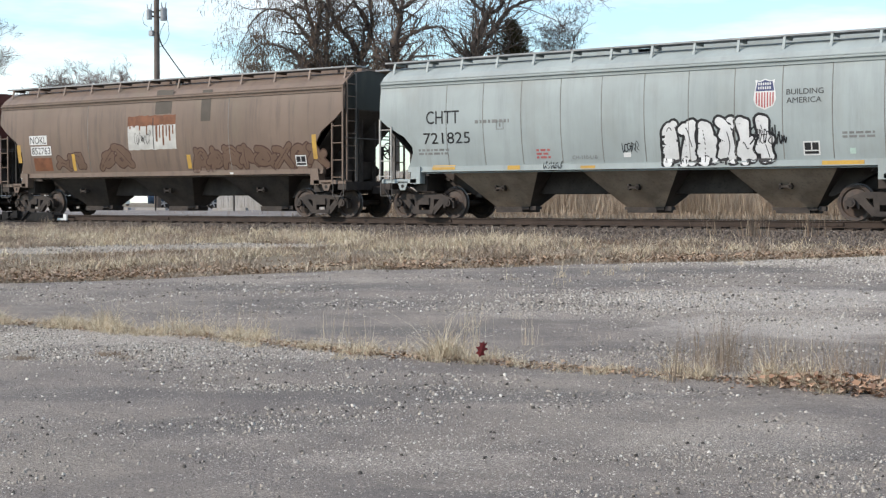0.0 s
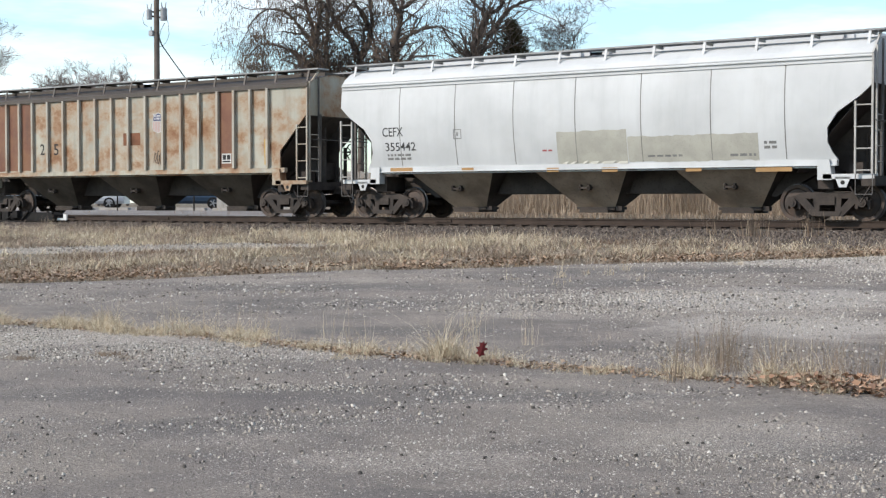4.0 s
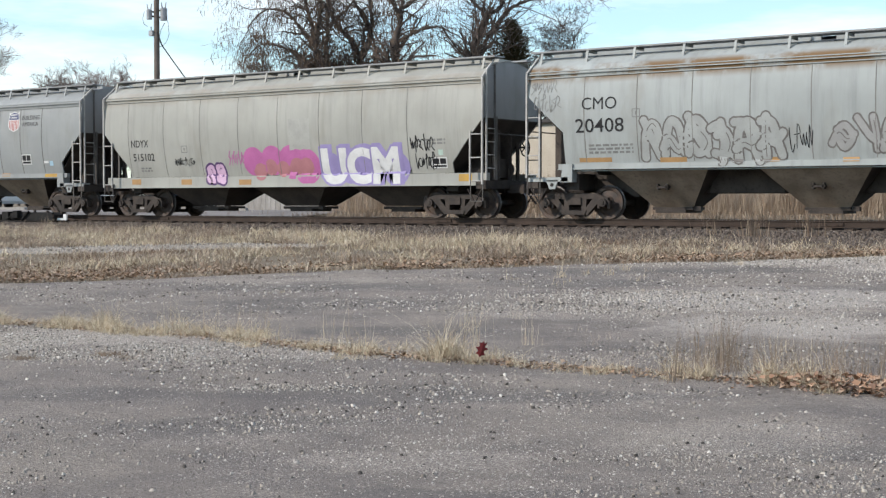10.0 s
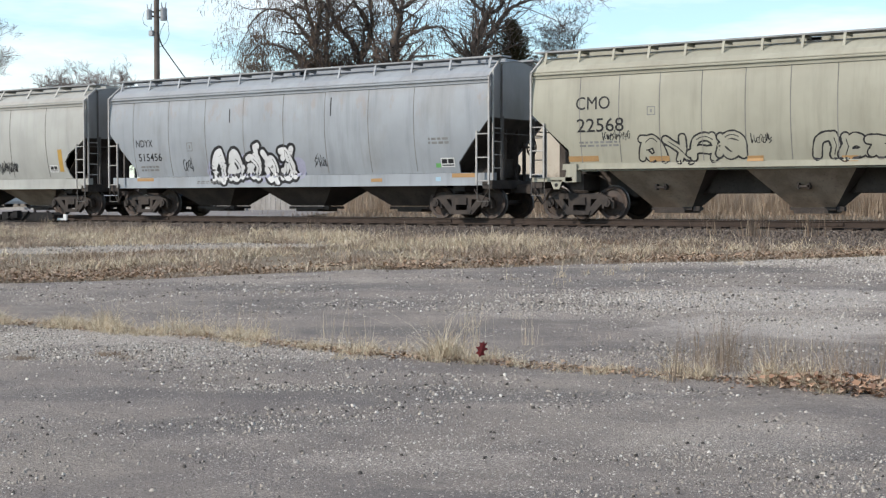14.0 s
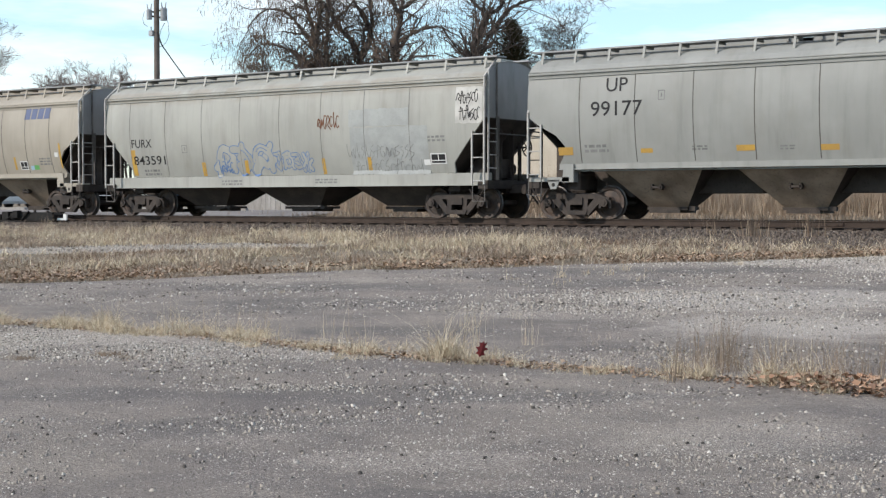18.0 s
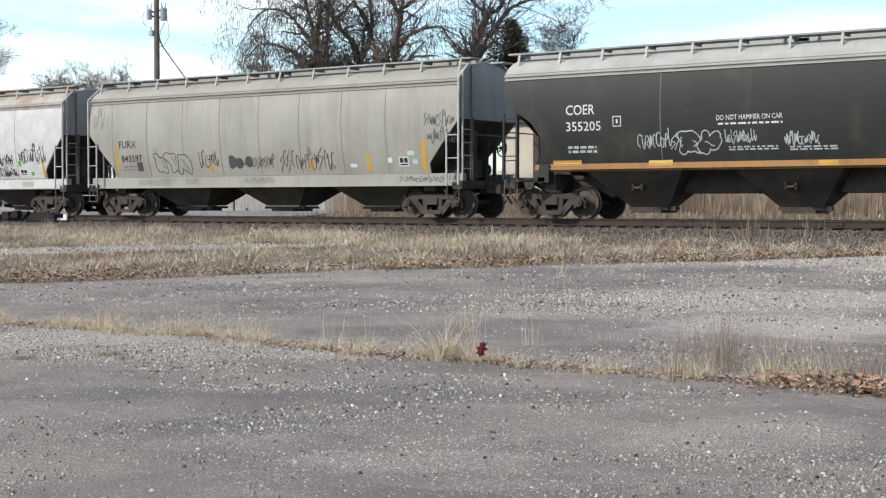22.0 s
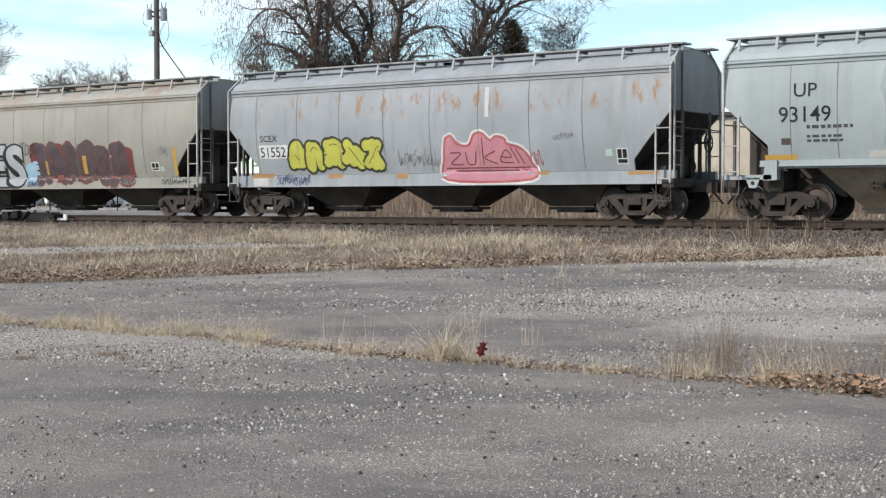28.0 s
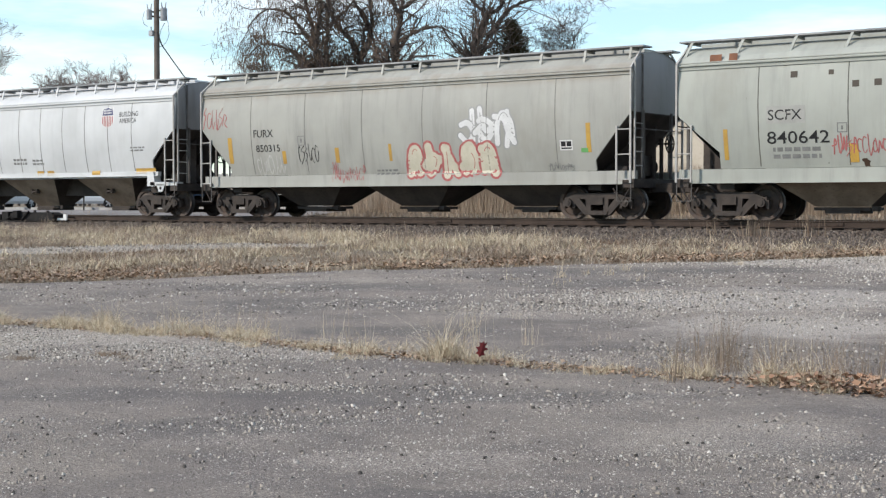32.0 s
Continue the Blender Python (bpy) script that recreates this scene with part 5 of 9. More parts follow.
def vehicle(x, y, turn, body, label, suv):
    """A parked car: body, glasshouse, windows, lights and wheels."""
    car = thing("parked_car", label, "car", "cars parked behind the track", pose(x, y, 0.85, 0, 0, turn))
    hgt, roof = (0.95, 1.70) if suv else (0.82, 1.42)
    g = Geo()
    sec = [(-0.82, 0.30), (-0.90, 0.45), (-0.90, 0.65), (-0.84, hgt), (0.84, hgt), (0.90, 0.65), (0.90, 0.45), (0.82, 0.30)]
    xs = [(-2.25, 0.90, 0.35), (-2.15, 1.0, 0.2), (-0.8, 1.0, 0.0), (0.9, 1.0, 0.0), (1.9, 0.98, -0.08), (2.25, 0.9, -0.2)]
    g.grid([[(px, py * s, pz + (k if pz > 0.7 else 0) * (0.3 if k > 0 else 0.6)) for py, pz in sec + sec[:1]] for px, s, k in xs])
    for px, s, k in (xs[0], xs[-1]):
        g.add([(px, py * s, pz + (k if pz > 0.7 else 0) * (0.3 if k > 0 else 0.6)) for py, pz in sec], [tuple(range(8))])
    shell = part("body", g, body, car)
    back = -2.0 if suv else -1.7
    cab = Geo()
    a = [(back, -0.80), (1.15, -0.80), (1.15, 0.80), (back, 0.80)]
    b = [(back + 0.25, -0.64), (0.45, -0.64), (0.45, 0.64), (back + 0.25, 0.64)]
    cab.add([(p, q, hgt - 0.02) for p, q in a] + [(p, q, roof) for p, q in b], [(0, 1, 5, 4), (1, 2, 6, 5), (2, 3, 7, 6), (3, 0, 4, 7), (4, 5, 6, 7)])
    part("cabin", cab, body, car)
    for s in (-1, 1):
        w = Geo()
        lo, hi = hgt + 0.05, roof - 0.08
        yl, yh = s * 0.805, s * 0.672
        for x0, x1, x2, x3 in ((back + 0.2, -0.35, -0.35, back + 0.35), (-0.25, 0.95, 0.42, -0.25)):
            w.add([(x0, yl, lo), (x1, yl, lo), (x2, yh, hi), (x3, yh, hi)], [(0, 1, 2, 3)])
        part("side_window", w, CAR_GLASS, car)
        for wx in (-1.35, 1.4):
            wh = part("wheel", Geo().lathe([(0.10, s * 0.89), (0.22, s * 0.86), (0.23, s * 0.905), (0.33, s * 0.905), (0.335, s * 0.75), (0.1, s * 0.72)], 20), TYRE, car, at=pose(wx, 0, 0.335))
            rim = Geo().bar((0, s * 0.86, 0), (0, s * 0.895, 0), 0.06, 8)
            for i in range(5):
                t = 2 * math.pi * i / 5
                rim.beam((0, s * 0.88, 0), (0.21 * math.cos(t), s * 0.88, 0.21 * math.sin(t)), 0.03, 0.05)
            part("rim", rim, ALLOY, wh)
    for px, nx in ((back + 0.1, "rear_window"), (0.82, "windscreen")):
        k = -1 if nx == "rear_window" else 1
        part(nx, Geo().add([(px + (0.3 if k > 0 else -0.07), -0.7, hgt + 0.05), (px + (0.3 if k > 0 else -0.07), 0.7, hgt + 0.05), (px + (-0.28 if k > 0 else 0.1), 0.6, roof - 0.06), (px + (-0.28 if k > 0 else 0.1), -0.6, roof - 0.06)], [(0, 1, 2, 3)]), CAR_GLASS, car)
    for s in (-0.65, 0.65):
        part("headlight", Geo().box(2.18, 2.27, s - 0.15, s + 0.15, 0.55, 0.68), WHITE_PAINT, car)
        part("tail_light", Geo().box(-2.28, -2.2, s - 0.12, s + 0.12, 0.65, 0.85), RED_PAINT, car)
    return car


CAR_GLASS = surface("dark_car_glass", (0.02, 0.022, 0.025), (0.03, 0.033, 0.036), 1.0, 0.08, 0.0, 0.0, 30, 0.0)
ALLOY = surface("pale_alloy", (0.55, 0.55, 0.56), (0.48, 0.48, 0.49), 4.0, 0.4, 0.3)
TYRE = surface("black_tyre", (0.02, 0.02, 0.02), (0.035, 0.033, 0.03), 4.0, 0.85)


def build_vehicles():
    silver = surface("silver_car_paint", (0.66, 0.67, 0.68), (0.60, 0.61, 0.62), 0.5, 0.35, 0.1, 0.0, 30, 0.0)
    blue = surface("dark_blue_car_paint", (0.03, 0.06, 0.10), (0.025, 0.045, 0.08), 0.5, 0.3, 0.2, 0.0, 30, 0.0)
    pale = surface("white_car_body_paint", (0.70, 0.70, 0.69), (0.64, 0.64, 0.63), 0.5, 0.3, 0.0, 0.0, 30, 0.0)
    vehicle(-65.5, 56.6, 35, silver, "silver wagon parked on the gravel lot", True)
    vehicle(-57.7, 57.2, 35, blue, "dark blue sedan parked beside the track", False)
    vehicle(-66.8, 51.5, -80, pale, "white wagon parked on the gravel lot", True)


SOOT = surface("oily_black_steel", (0.010, 0.010, 0.010), (0.020, 0.018, 0.017), 6.0, 0.85, 0.0, 0.6, 20)


def build_trackside():
    g = Geo()
    xs = steps(-130, -36.5, 3.0)
    g.grid([[(x + (0.4 * math.sin(3 * y) if x > -37 else 0), y, ground_z(y) + (-0.05 if y in (39.8, 90) else 0.012)) for x in xs] for y in (39.8, 40.1, 41, 43, 45, 48, 60, 90)])
    solo("rear_lot", g, surface("grey_lot_surface", (0.26, 0.245, 0.235), (0.19, 0.178, 0.17), 0.5, 0.95, 0.0, 0.5, 30, 0.3, False), "worn grey lot behind the track", "lot", kind="structure")
    m = thing("switch_machine", "dark steel switch machine beside the rail", "switch machine", at=pose(-41.2, 33.55, 0.56))
    part("gearbox", Geo().prism([(-0.9, 0), (0.75, 0), (0.75, 0.22), (0.5, 0.30), (-0.6, 0.30), (-0.9, 0.2)], -0.25, 0.25), SOOT, m)
    part("motor_cover", Geo().bar((-1.5, 0, 0.17), (-0.9, 0, 0.17), 0.16, 12).box(-1.75, -1.5, -0.12, 0.12, 0, 0.26), SOOT, m)
    part("throw_rod", Geo().bar((0.2, 0.25, 0.12), (0.2, 1.3, 0.12), 0.03).bar((-0.3, 0.25, 0.12), (-0.3, 1.3, 0.12), 0.03), STEEL_DARK, m)
    part("cover_bolt", Geo().bar((0.3, -0.1, 0.28), (0.3, -0.1, 0.36), 0.06, 8).bar((-0.4, -0.1, 0.28), (-0.4, -0.1, 0.38), 0.05, 8), STEEL_DARK, m)
    part("marker", Geo().box(1.05, 1.22, -0.03, 0.03, 0.02, 0.24).box(0.75, 1.05, -0.05, 0.05, 0.02, 0.1), WHITE_PAINT, m, "small white marker plate")
    part("junction_box", Geo().box(-2.2, -1.85, -0.15, 0.2, 0.0, 0.32).box(-2.75, -2.35, -0.1, 0.25, 0.0, 0.22), SOOT, m)
    part("foot_plate", Geo().box(-3.3, 0.5, -0.2, 0.4, -0.10, -0.02), SOOT, m)
    part("lever", Geo().bar((-0.9, -0.3, 0.02), (-0.5, -0.3, 0.34), 0.035).bar((0.55, -0.2, 0.0), (0.7, -0.2, 0.3), 0.04).bar((-1.9, -0.2, 0.05), (-1.2, -0.25, 0.28), 0.03).box(-1.4, -1.15, -0.3, -0.1, 0.1, 0.36), SOOT, m)
    part("hose", Geo().bar((-2.4, 0.1, 0.05), (-1.7, 0.0, 0.1), 0.05).bar((-3.2, 0.2, 0.04), (-2.4, 0.1, 0.05), 0.05), SOOT, m)


build_trees()
build_pole()
build_far_side()
build_vehicles()
build_trackside()


# ---- ground cover ----
rng = np.random.default_rng(7)


def in_view(x, y, lo=-1.36, hi=-0.29):
    k = x / np.maximum(y, 0.1)
    return (k > lo) & (k < hi)


def heights(y):
    return np.interp(y, [10, 31.5, 33.3, 34.0, 37.0, 37.7, 39.5, 45], [0, 0.40, 0.47, 0.48, 0.50, 0.50, 0.45, 0.85])


def blades(name, x, y, z, tall, wide, material, label, lean=0.35):
    """Bent blades of grass as one mesh: a quad and a tip each."""
    n = len(x)
    t, b = rng.uniform(0, 2 * math.pi, n), rng.normal(0, lean, n) * tall
    face = rng.uniform(-0.9, 0.9, n) + 0.6
    wx, wy = np.cos(face) * wide / 2, np.sin(face) * wide / 2
    bx, by = np.cos(t) * b, np.sin(t) * b
    base = np.stack([x, y, z], 1)
    side = np.stack([wx, wy, np.zeros(n)], 1)
    mid = base + np.stack([bx * 0.35, by * 0.35, tall * 0.55], 1)
    tip = base + np.stack([bx, by, tall], 1)
    v = np.stack([base - side, base + side, mid + side * 0.8, mid - side * 0.8, tip], 1).reshape(-1, 3)
    o = (np.arange(n) * 5)[:, None]
    tris = np.concatenate([o + np.array([[0, 1, 2]]), o + np.array([[0, 2, 3]]), o + np.array([[3, 2, 4]])], 1).reshape(-1, 3)
    return solo(name, big_mesh(name, v, tris, material), None, label, "grass", kind="stuff")


def pebbles(name, x, y, z, size, material, label):
    """Small angular stones as one mesh, four faces each."""
    n = len(x)
    c = np.stack([x, y, z], 1)
    low = np.array([[1, 0, -0.3], [-0.5, 0.87, -0.3], [-0.5, -0.87, -0.3]])
    top = np.array([[0.55, 0.12, 0.55], [-0.38, 0.5, 0.62], [-0.2, -0.55, 0.5]])
    spin = rng.uniform(0, 2 * math.pi, n)
    d = np.repeat(np.concatenate([low, top])[None], n, 0) * rng.uniform(0.7, 1.3, (n, 6, 1)) + rng.normal(0, 0.13, (n, 6, 3))
    d[:, :, 0] *= rng.uniform(0.7, 1.35, (n, 1))
    cs, sn = np.cos(spin)[:, None], np.sin(spin)[:, None]
    d = np.stack([d[:, :, 0] * cs - d[:, :, 1] * sn, d[:, :, 0] * sn + d[:, :, 1] * cs, d[:, :, 2]], 2)
    v = (c[:, None, :] + d * size[:, None, None]).reshape(-1, 3)
    f = np.array([[0, 1, 4], [0, 4, 3], [1, 2, 5], [1, 5, 4], [2, 0, 3], [2, 3, 5], [3, 4, 5]])
    tris = ((np.arange(n) * 6)[:, None, None] + f[None]).reshape(-1, 3)
    return solo(name, big_mesh(name, v, tris, material), None, label, "gravel", kind="stuff")


def litter(name, x, y, z, size, material, label):
    """Curled fallen leaves as one mesh: a folded kite each."""
    n = len(x)
    t = rng.uniform(0, 2 * math.pi, n)
    a = np.stack([np.cos(t), np.sin(t), rng.uniform(-0.2, 0.7, n)], 1) * size[:, None]
    s = np.stack([-np.sin(t), np.cos(t), rng.uniform(-0.1, 0.9, n)], 1) * size[:, None] * 0.55
    s2 = np.stack([np.sin(t), -np.cos(t), rng.uniform(-0.1, 0.9, n)], 1) * size[:, None] * 0.55
    c = np.stack([x, y, z], 1)
    v = np.stack([c, c + a * 0.5 + s, c + a, c + a * 0.5 + s2], 1).reshape(-1, 3)
    tris = ((np.arange(n) * 4)[:, None, None] + np.array([[0, 2, 1], [0, 3, 2]])[None]).reshape(-1, 3)
    return solo(name, big_mesh(name, v, tris, material), None, label, "leaves", kind="stuff")


GRASS = islands("dead_grass", [(0.50, 0.395, 0.285), (0.34, 0.245, 0.175), (0.58, 0.48, 0.37), (0.24, 0.17, 0.125), (0.46, 0.37, 0.285), (0.66, 0.565, 0.44)], patch=0.65)
STRAW = islands("straw_grass", [(0.80, 0.685, 0.485), (0.58, 0.455, 0.30), (0.92, 0.815, 0.62), (0.33, 0.235, 0.15), (0.84, 0.735, 0.54)])
LEAF = islands("fallen_leaves", [(0.33, 0.215, 0.135), (0.47, 0.33, 0.215), (0.20, 0.12, 0.08), (0.58, 0.45, 0.33), (0.27, 0.17, 0.11)])
BIG_LEAF = islands("tan_fallen_leaves", [(0.60, 0.38, 0.245), (0.40, 0.23, 0.14), (0.72, 0.52, 0.37), (0.22, 0.12, 0.08), (0.60, 0.42, 0.29)])
STONE = islands("pale_stones", [(0.50, 0.46, 0.40), (0.32, 0.285, 0.245), (0.74, 0.70, 0.63), (0.12, 0.105, 0.09), (0.07, 0.062, 0.055), (0.40, 0.36, 0.305), (0.27, 0.235, 0.195), (0.46, 0.415, 0.355), (0.58, 0.54, 0.47)])
WASHED = islands("washed_stones", [(0.58, 0.535, 0.47), (0.38, 0.342, 0.295), (0.78, 0.735, 0.66), (0.15, 0.132, 0.114), (0.50, 0.455, 0.395), (0.30, 0.265, 0.225), (0.66, 0.615, 0.545)])
BALLAST_STONE = islands("ballast_stones", [(0.12, 0.098, 0.082), (0.19, 0.158, 0.134), (0.065, 0.053, 0.045), (0.15, 0.112, 0.086), (0.25, 0.216, 0.188)])
BROWN_WEED = islands("brown_weeds", [(0.20, 0.115, 0.075), (0.30, 0.19, 0.125), (0.13, 0.08, 0.055), (0.36, 0.26, 0.18)])
STALK = islands("dry_weed_stalks", [(0.30, 0.225, 0.16), (0.20, 0.14, 0.10), (0.42, 0.34, 0.25)])


def patchy(x, y, s, seed):
    return np.array([noise.noise(Vector((a * s + seed, b * s, seed))) for a, b in zip(x, y)])


def build_cover():
    edge_x = np.linspace(-75, 10, 1200)
    edge_y = np.array([verge_y(float(a)) for a in edge_x])
    # verge grass
    reach_x, reach_y = [-45, -30, -22, -17, -12, -6], [31.6, 31.0, 30.0, 28.9, 28.0, 27.6]
    n = 190000
    y = rng.uniform(11, 32.0, n)
    x = y * rng.uniform(-1.36, -0.29, n)
    edge = np.interp(x, edge_x, edge_y)
    lane_n = 18.6 + np.interp(x, [-62, -26, -22.7, -21.5, -19.5, -19.4], [-3.2, -1.6, 1.6, 4.2, 5.4, 30])
    lane_f = 20.2 + np.interp(x, [-62, -26, -24.8, -22.7, -19.5], [-2.4, 0.0, 1.8, 3.9, 4.0])
    keep = (y > edge + rng.normal(0, 0.2, n)) & ~((y > lane_n) & (y < lane_f) & (rng.random(n) < 0.93))
    x, y = x[keep], y[keep]
    p = patchy(x, y, 0.55, 3.1)
    dens = np.clip(0.45 + 1.5 * p, 0.05, 1) * np.clip((np.interp(x, reach_x, reach_y) + rng.normal(0, 0.35, len(x)) - y) / 1.2 + 0.12, 0.07, 1)
    keep = rng.random(len(x)) < dens
    x, y, p = x[keep], y[keep], p[keep]
    q = patchy(x, y, 2.6, 6.6)
    tall = rng.gamma(4, 0.017, len(x)) * np.clip(0.9 + 1.3 * p + 2.2 * q, 0.15, 3.2) * np.interp(y, [14, 24, 29], [0.85, 1.0, 1.3])
    ahead = np.interp(x, [-62, -26, -22.7, -21.5, -19.5, -19.4], [15.4, 17.0, 20.2, 22.8, 24.0, 90]) - y
    tall *= np.where((ahead > 0) & (ahead < 2.4), 0.35, 1.0)
    blades("verge_grass", x, y, heights(y) - 0.03, np.clip(tall, 0.02, 0.34), rng.uniform(0.006, 0.014, len(x)), GRASS, "dead tan grass on the verge before the track", 1.2)
    # straw-yellow clumps, thickest towards the track, and low brown weeds
    for name, count, mat, lo, hi, seed, cut, hm, lab in (("straw_clumps", 70000, STRAW, 23.5, 31.2, 4.4, 0.02, 1.0, "pale straw-yellow grass clumps on the verge"), ("straw_clumps", 46000, STRAW, 12.0, 23.5, 5.9, 0.10, 0.8, "pale straw-yellow grass clumps on the verge"), ("brown_weeds", 50000, BROWN_WEED, 11.5, 30.0, 9.3, 0.10, 0.55, "low red-brown dead weeds on the verge")):
        y = rng.uniform(lo, hi, count)
        x = y * rng.uniform(-1.36, -0.29, count)
        k = (y > np.interp(x, edge_x, edge_y) + 0.3) & (y < np.interp(x, reach_x, reach_y) + rng.normal(0, 0.5, count)) & ~((y > 18.7 + np.interp(x, [-62, -26, -22.7, -21.5, -19.5, -19.4], [-3.2, -1.6, 1.6, 4.2, 5.4, 30])) & (y < 20.1 + np.interp(x, [-62, -26, -24.8, -22.7, -19.5], [-2.4, 0.0, 1.8, 3.9, 4.0])))
        x, y = x[k], y[k]
        p = patchy(x, y, 0.5, seed) + 0.8 * patchy(x, y, 2.3, seed + 3)
        k = rng.random(len(x)) < np.clip((p - cut) * 3.0, 0, 1)
        x, y, p = x[k], y[k], p[k]
        tall = rng.gamma(4, 0.022, len(x)) * hm * np.clip(0.6 + 1.6 * p, 0.4, 2.2)
        blades(name, x, y, heights(y) - 0.03, np.clip(tall, 0.02, 0.36), rng.uniform(0.006, 0.013, len(x)), mat, lab, 1.2)
    # leaf litter along the near edge of the verge
    n = 26000
    x = rng.uniform(-30, -6, n)
    off = np.abs(rng.normal(0, 1.5, n))
    y = np.interp(x, edge_x, edge_y) + off + 0.05
    k = in_view(x, y) & (patchy(x, y, 0.9, 8.2) > -0.25)
    x, y = x[k], y[k]
    keep = rng.random(len(x)) < 0.62
    x, y = x[keep], y[keep]
    litter("leaf_litter", x, y, heights(y) + rng.uniform(0.0, 0.07, len(x)), rng.uniform(0.03, 0.065, len(x)), LEAF, "brown fallen leaves along the edge of the grass")
    # weeds in the joint of the asphalt
    def tufts(name, x0, x1, yc, spread, count, per, hmul, mat, wide=(0.0016, 0.0036), lean=1.5, label="dry straw weeds growing from a joint in the asphalt"):
        cx = rng.uniform(x0, x1, count)
        cy = yc + rng.normal(0, spread, count) + 0.08 * np.sin(cx * 2.7)
        k = rng.random(count) < np.clip(0.70 + 1.3 * patchy(cx, 0 * cx, 1.5, 3.7) + 0.3 * (hmul > 2), 0.28, 1)
        cx, cy = cx[k], cy[k]
        count = len(cx)
        size = rng.gamma(3, 0.33, count)
        m = np.maximum(3, (per * size).astype(int))
        x, y, sz = np.repeat(cx, m), np.repeat(cy, m), np.repeat(size, m)
        x, y = x + rng.normal(0, 0.05, len(x)), y + rng.normal(0, 0.05, len(x))
        tall = np.clip(rng.gamma(4, 0.022, len(x)) * hmul * (0.35 + 0.6 * sz), 0.015, 0.45)
        blades(name, x, y, heights(y) - 0.008, tall, rng.uniform(*wide, len(x)), mat, label, lean)

    tufts("joint_weeds", -12.4, -8.4, 9.15, 0.14, 190, 70, 0.7, STRAW)
    tufts("joint_weeds", -8.6, -7.0, 9.0, 0.10, 30, 50, 0.55, STRAW)
    tufts("joint_weeds", -7.2, -5.9, 8.85, 0.12, 56, 90, 0.95, STRAW)
    tufts("joint_weeds", -6.0, -4.7, 8.9, 0.09, 36, 60, 0.55, STRAW)
    tufts("joint_weeds", -4.9, -2.5, 8.95, 0.14, 84, 60, 0.75, STRAW)
    tufts("tall_weeds", -9.6, -5.8, 9.1, 0.15, 42, 4, 2.6, STRAW, (0.0014, 0.003), 0.22)
    tufts("weed_stalks", -4.4, -2.5, 9.2, 0.32, 110, 12, 2.5, STALK, (0.0014, 0.003), 0.30, "thin dry weed stalks in the joint")
    tufts("low_weeds", -8.75, -8.15, 7.55, 0.05, 16, 40, 0.24, STALK, label="low brown weeds in the asphalt")
    tufts("low_weeds", -9.15, -8.85, 7.0, 0.05, 12, 40, 0.24, STALK, label="low brown weeds in the asphalt")
    tufts("sparse_weeds", -8.5, -3.6, 11.6, 1.2, 60, 6, 1.0, STRAW, (0.0014, 0.003), 0.4, "sparse dry weeds on the lot")
    tufts("fringe_weeds", -16.0, -9.0, 17.6, 1.6, 40, 14, 1.0, STRAW, (0.003, 0.006), 0.5, "sparse dry weeds on the lot")
    n = 3600
    x = rng.uniform(-12.3, -2.6, n)
    y = 9.0 + np.interp(x, [-12.4, -8.5, -7, -5, -2.5], [0.10, 0.10, -0.15, -0.10, -0.08]) + rng.normal(0, 0.10, n)
    litter("joint_litter", x, y, heights(y) + rng.uniform(0.0, 0.02, n), rng.uniform(0.012, 0.035, n), LEAF, "small brown leaf litter in the asphalt joint")
    n = 620
    x = -3.8 + 1.3 * rng.random(n) ** 0.6
    y = 8.85 + rng.normal(0, 0.13, n)
    litter("leaf_drift", x, y, heights(y) + rng.uniform(0.005, 0.09, n), rng.uniform(0.025, 0.06, n), BIG_LEAF, "tan fallen leaves caught in the weeds")
    # sparse stalks beside the track
    for cx, cy, m, hh in ((-13.3, 31.6, 60, 0.55), (-12.1, 31.8, 35, 0.75), (-14.6, 31.9, 25, 0.5), (-38.5, 31.4, 20, 0.5), (-27.5, 32.2, 12, 0.4)):
        x, y = cx + rng.normal(0, 0.16, m), cy + rng.normal(0, 0.1, m)
        blades("trackside_weeds", x, y, heights(y), rng.uniform(0.35, 1.0, m) * hh, rng.uniform(0.008, 0.016, m), STALK, "tall dry weeds beside the ballast", 0.2)
    # loose stones on the lot
    n = 420000
    y = 3.3 + 21 * rng.random(n) ** 1.3
    x = y * rng.uniform(-1.36, -0.29, n)
    edge = np.interp(x, edge_x, edge_y)
    along, away = 0.817 * x + 0.577 * y, -0.577 * x + 0.817 * y
    p = patchy(along * 0.5, away, 1.0, 1.7) + 0.7 * patchy(along * 0.6, away, 2.9, 4.2)
    pale = np.zeros(n)
    for cx, cy, wide, deep, k in ((-10.3, 8.2, 2.1, 0.8, 1.0), (-8.0, 8.1, 1.5, 0.55, 0.6), (-8.0, 23.4, 3.6, 1.0, 0.5), (-8.0, 14.5, 1.7, 0.9, 0.45), (-5.4, 14.2, 1.2, 1.6, 0.2), (-6.3, 6.85, 0.9, 0.2, 0.5), (-3.9, 5.35, 0.8, 0.3, 0.35)):
        u, w = 0.817 * (x - cx) + 0.577 * (y - cy), -0.577 * (x - cx) + 0.817 * (y - cy)
        pale += k * np.exp(-((u / wide) ** 2 + (w / deep) ** 2))
    k = (y < edge) & (rng.random(n) < np.clip(0.13 + 0.75 * p + pale, 0.04, 1) * np.interp(y, [3.3, 6, 9, 11, 14], [0.42, 0.6, 1.0, 0.8, 0.55]))
    x, y = x[k], y[k]
    size = np.clip(rng.lognormal(-5.55, 0.72, len(x)) * np.interp(y, [4, 10, 16], [0.9, 1.2, 1.6]), 0.0025, np.interp(y, [4, 10, 16], [0.014, 0.018, 0.026]))
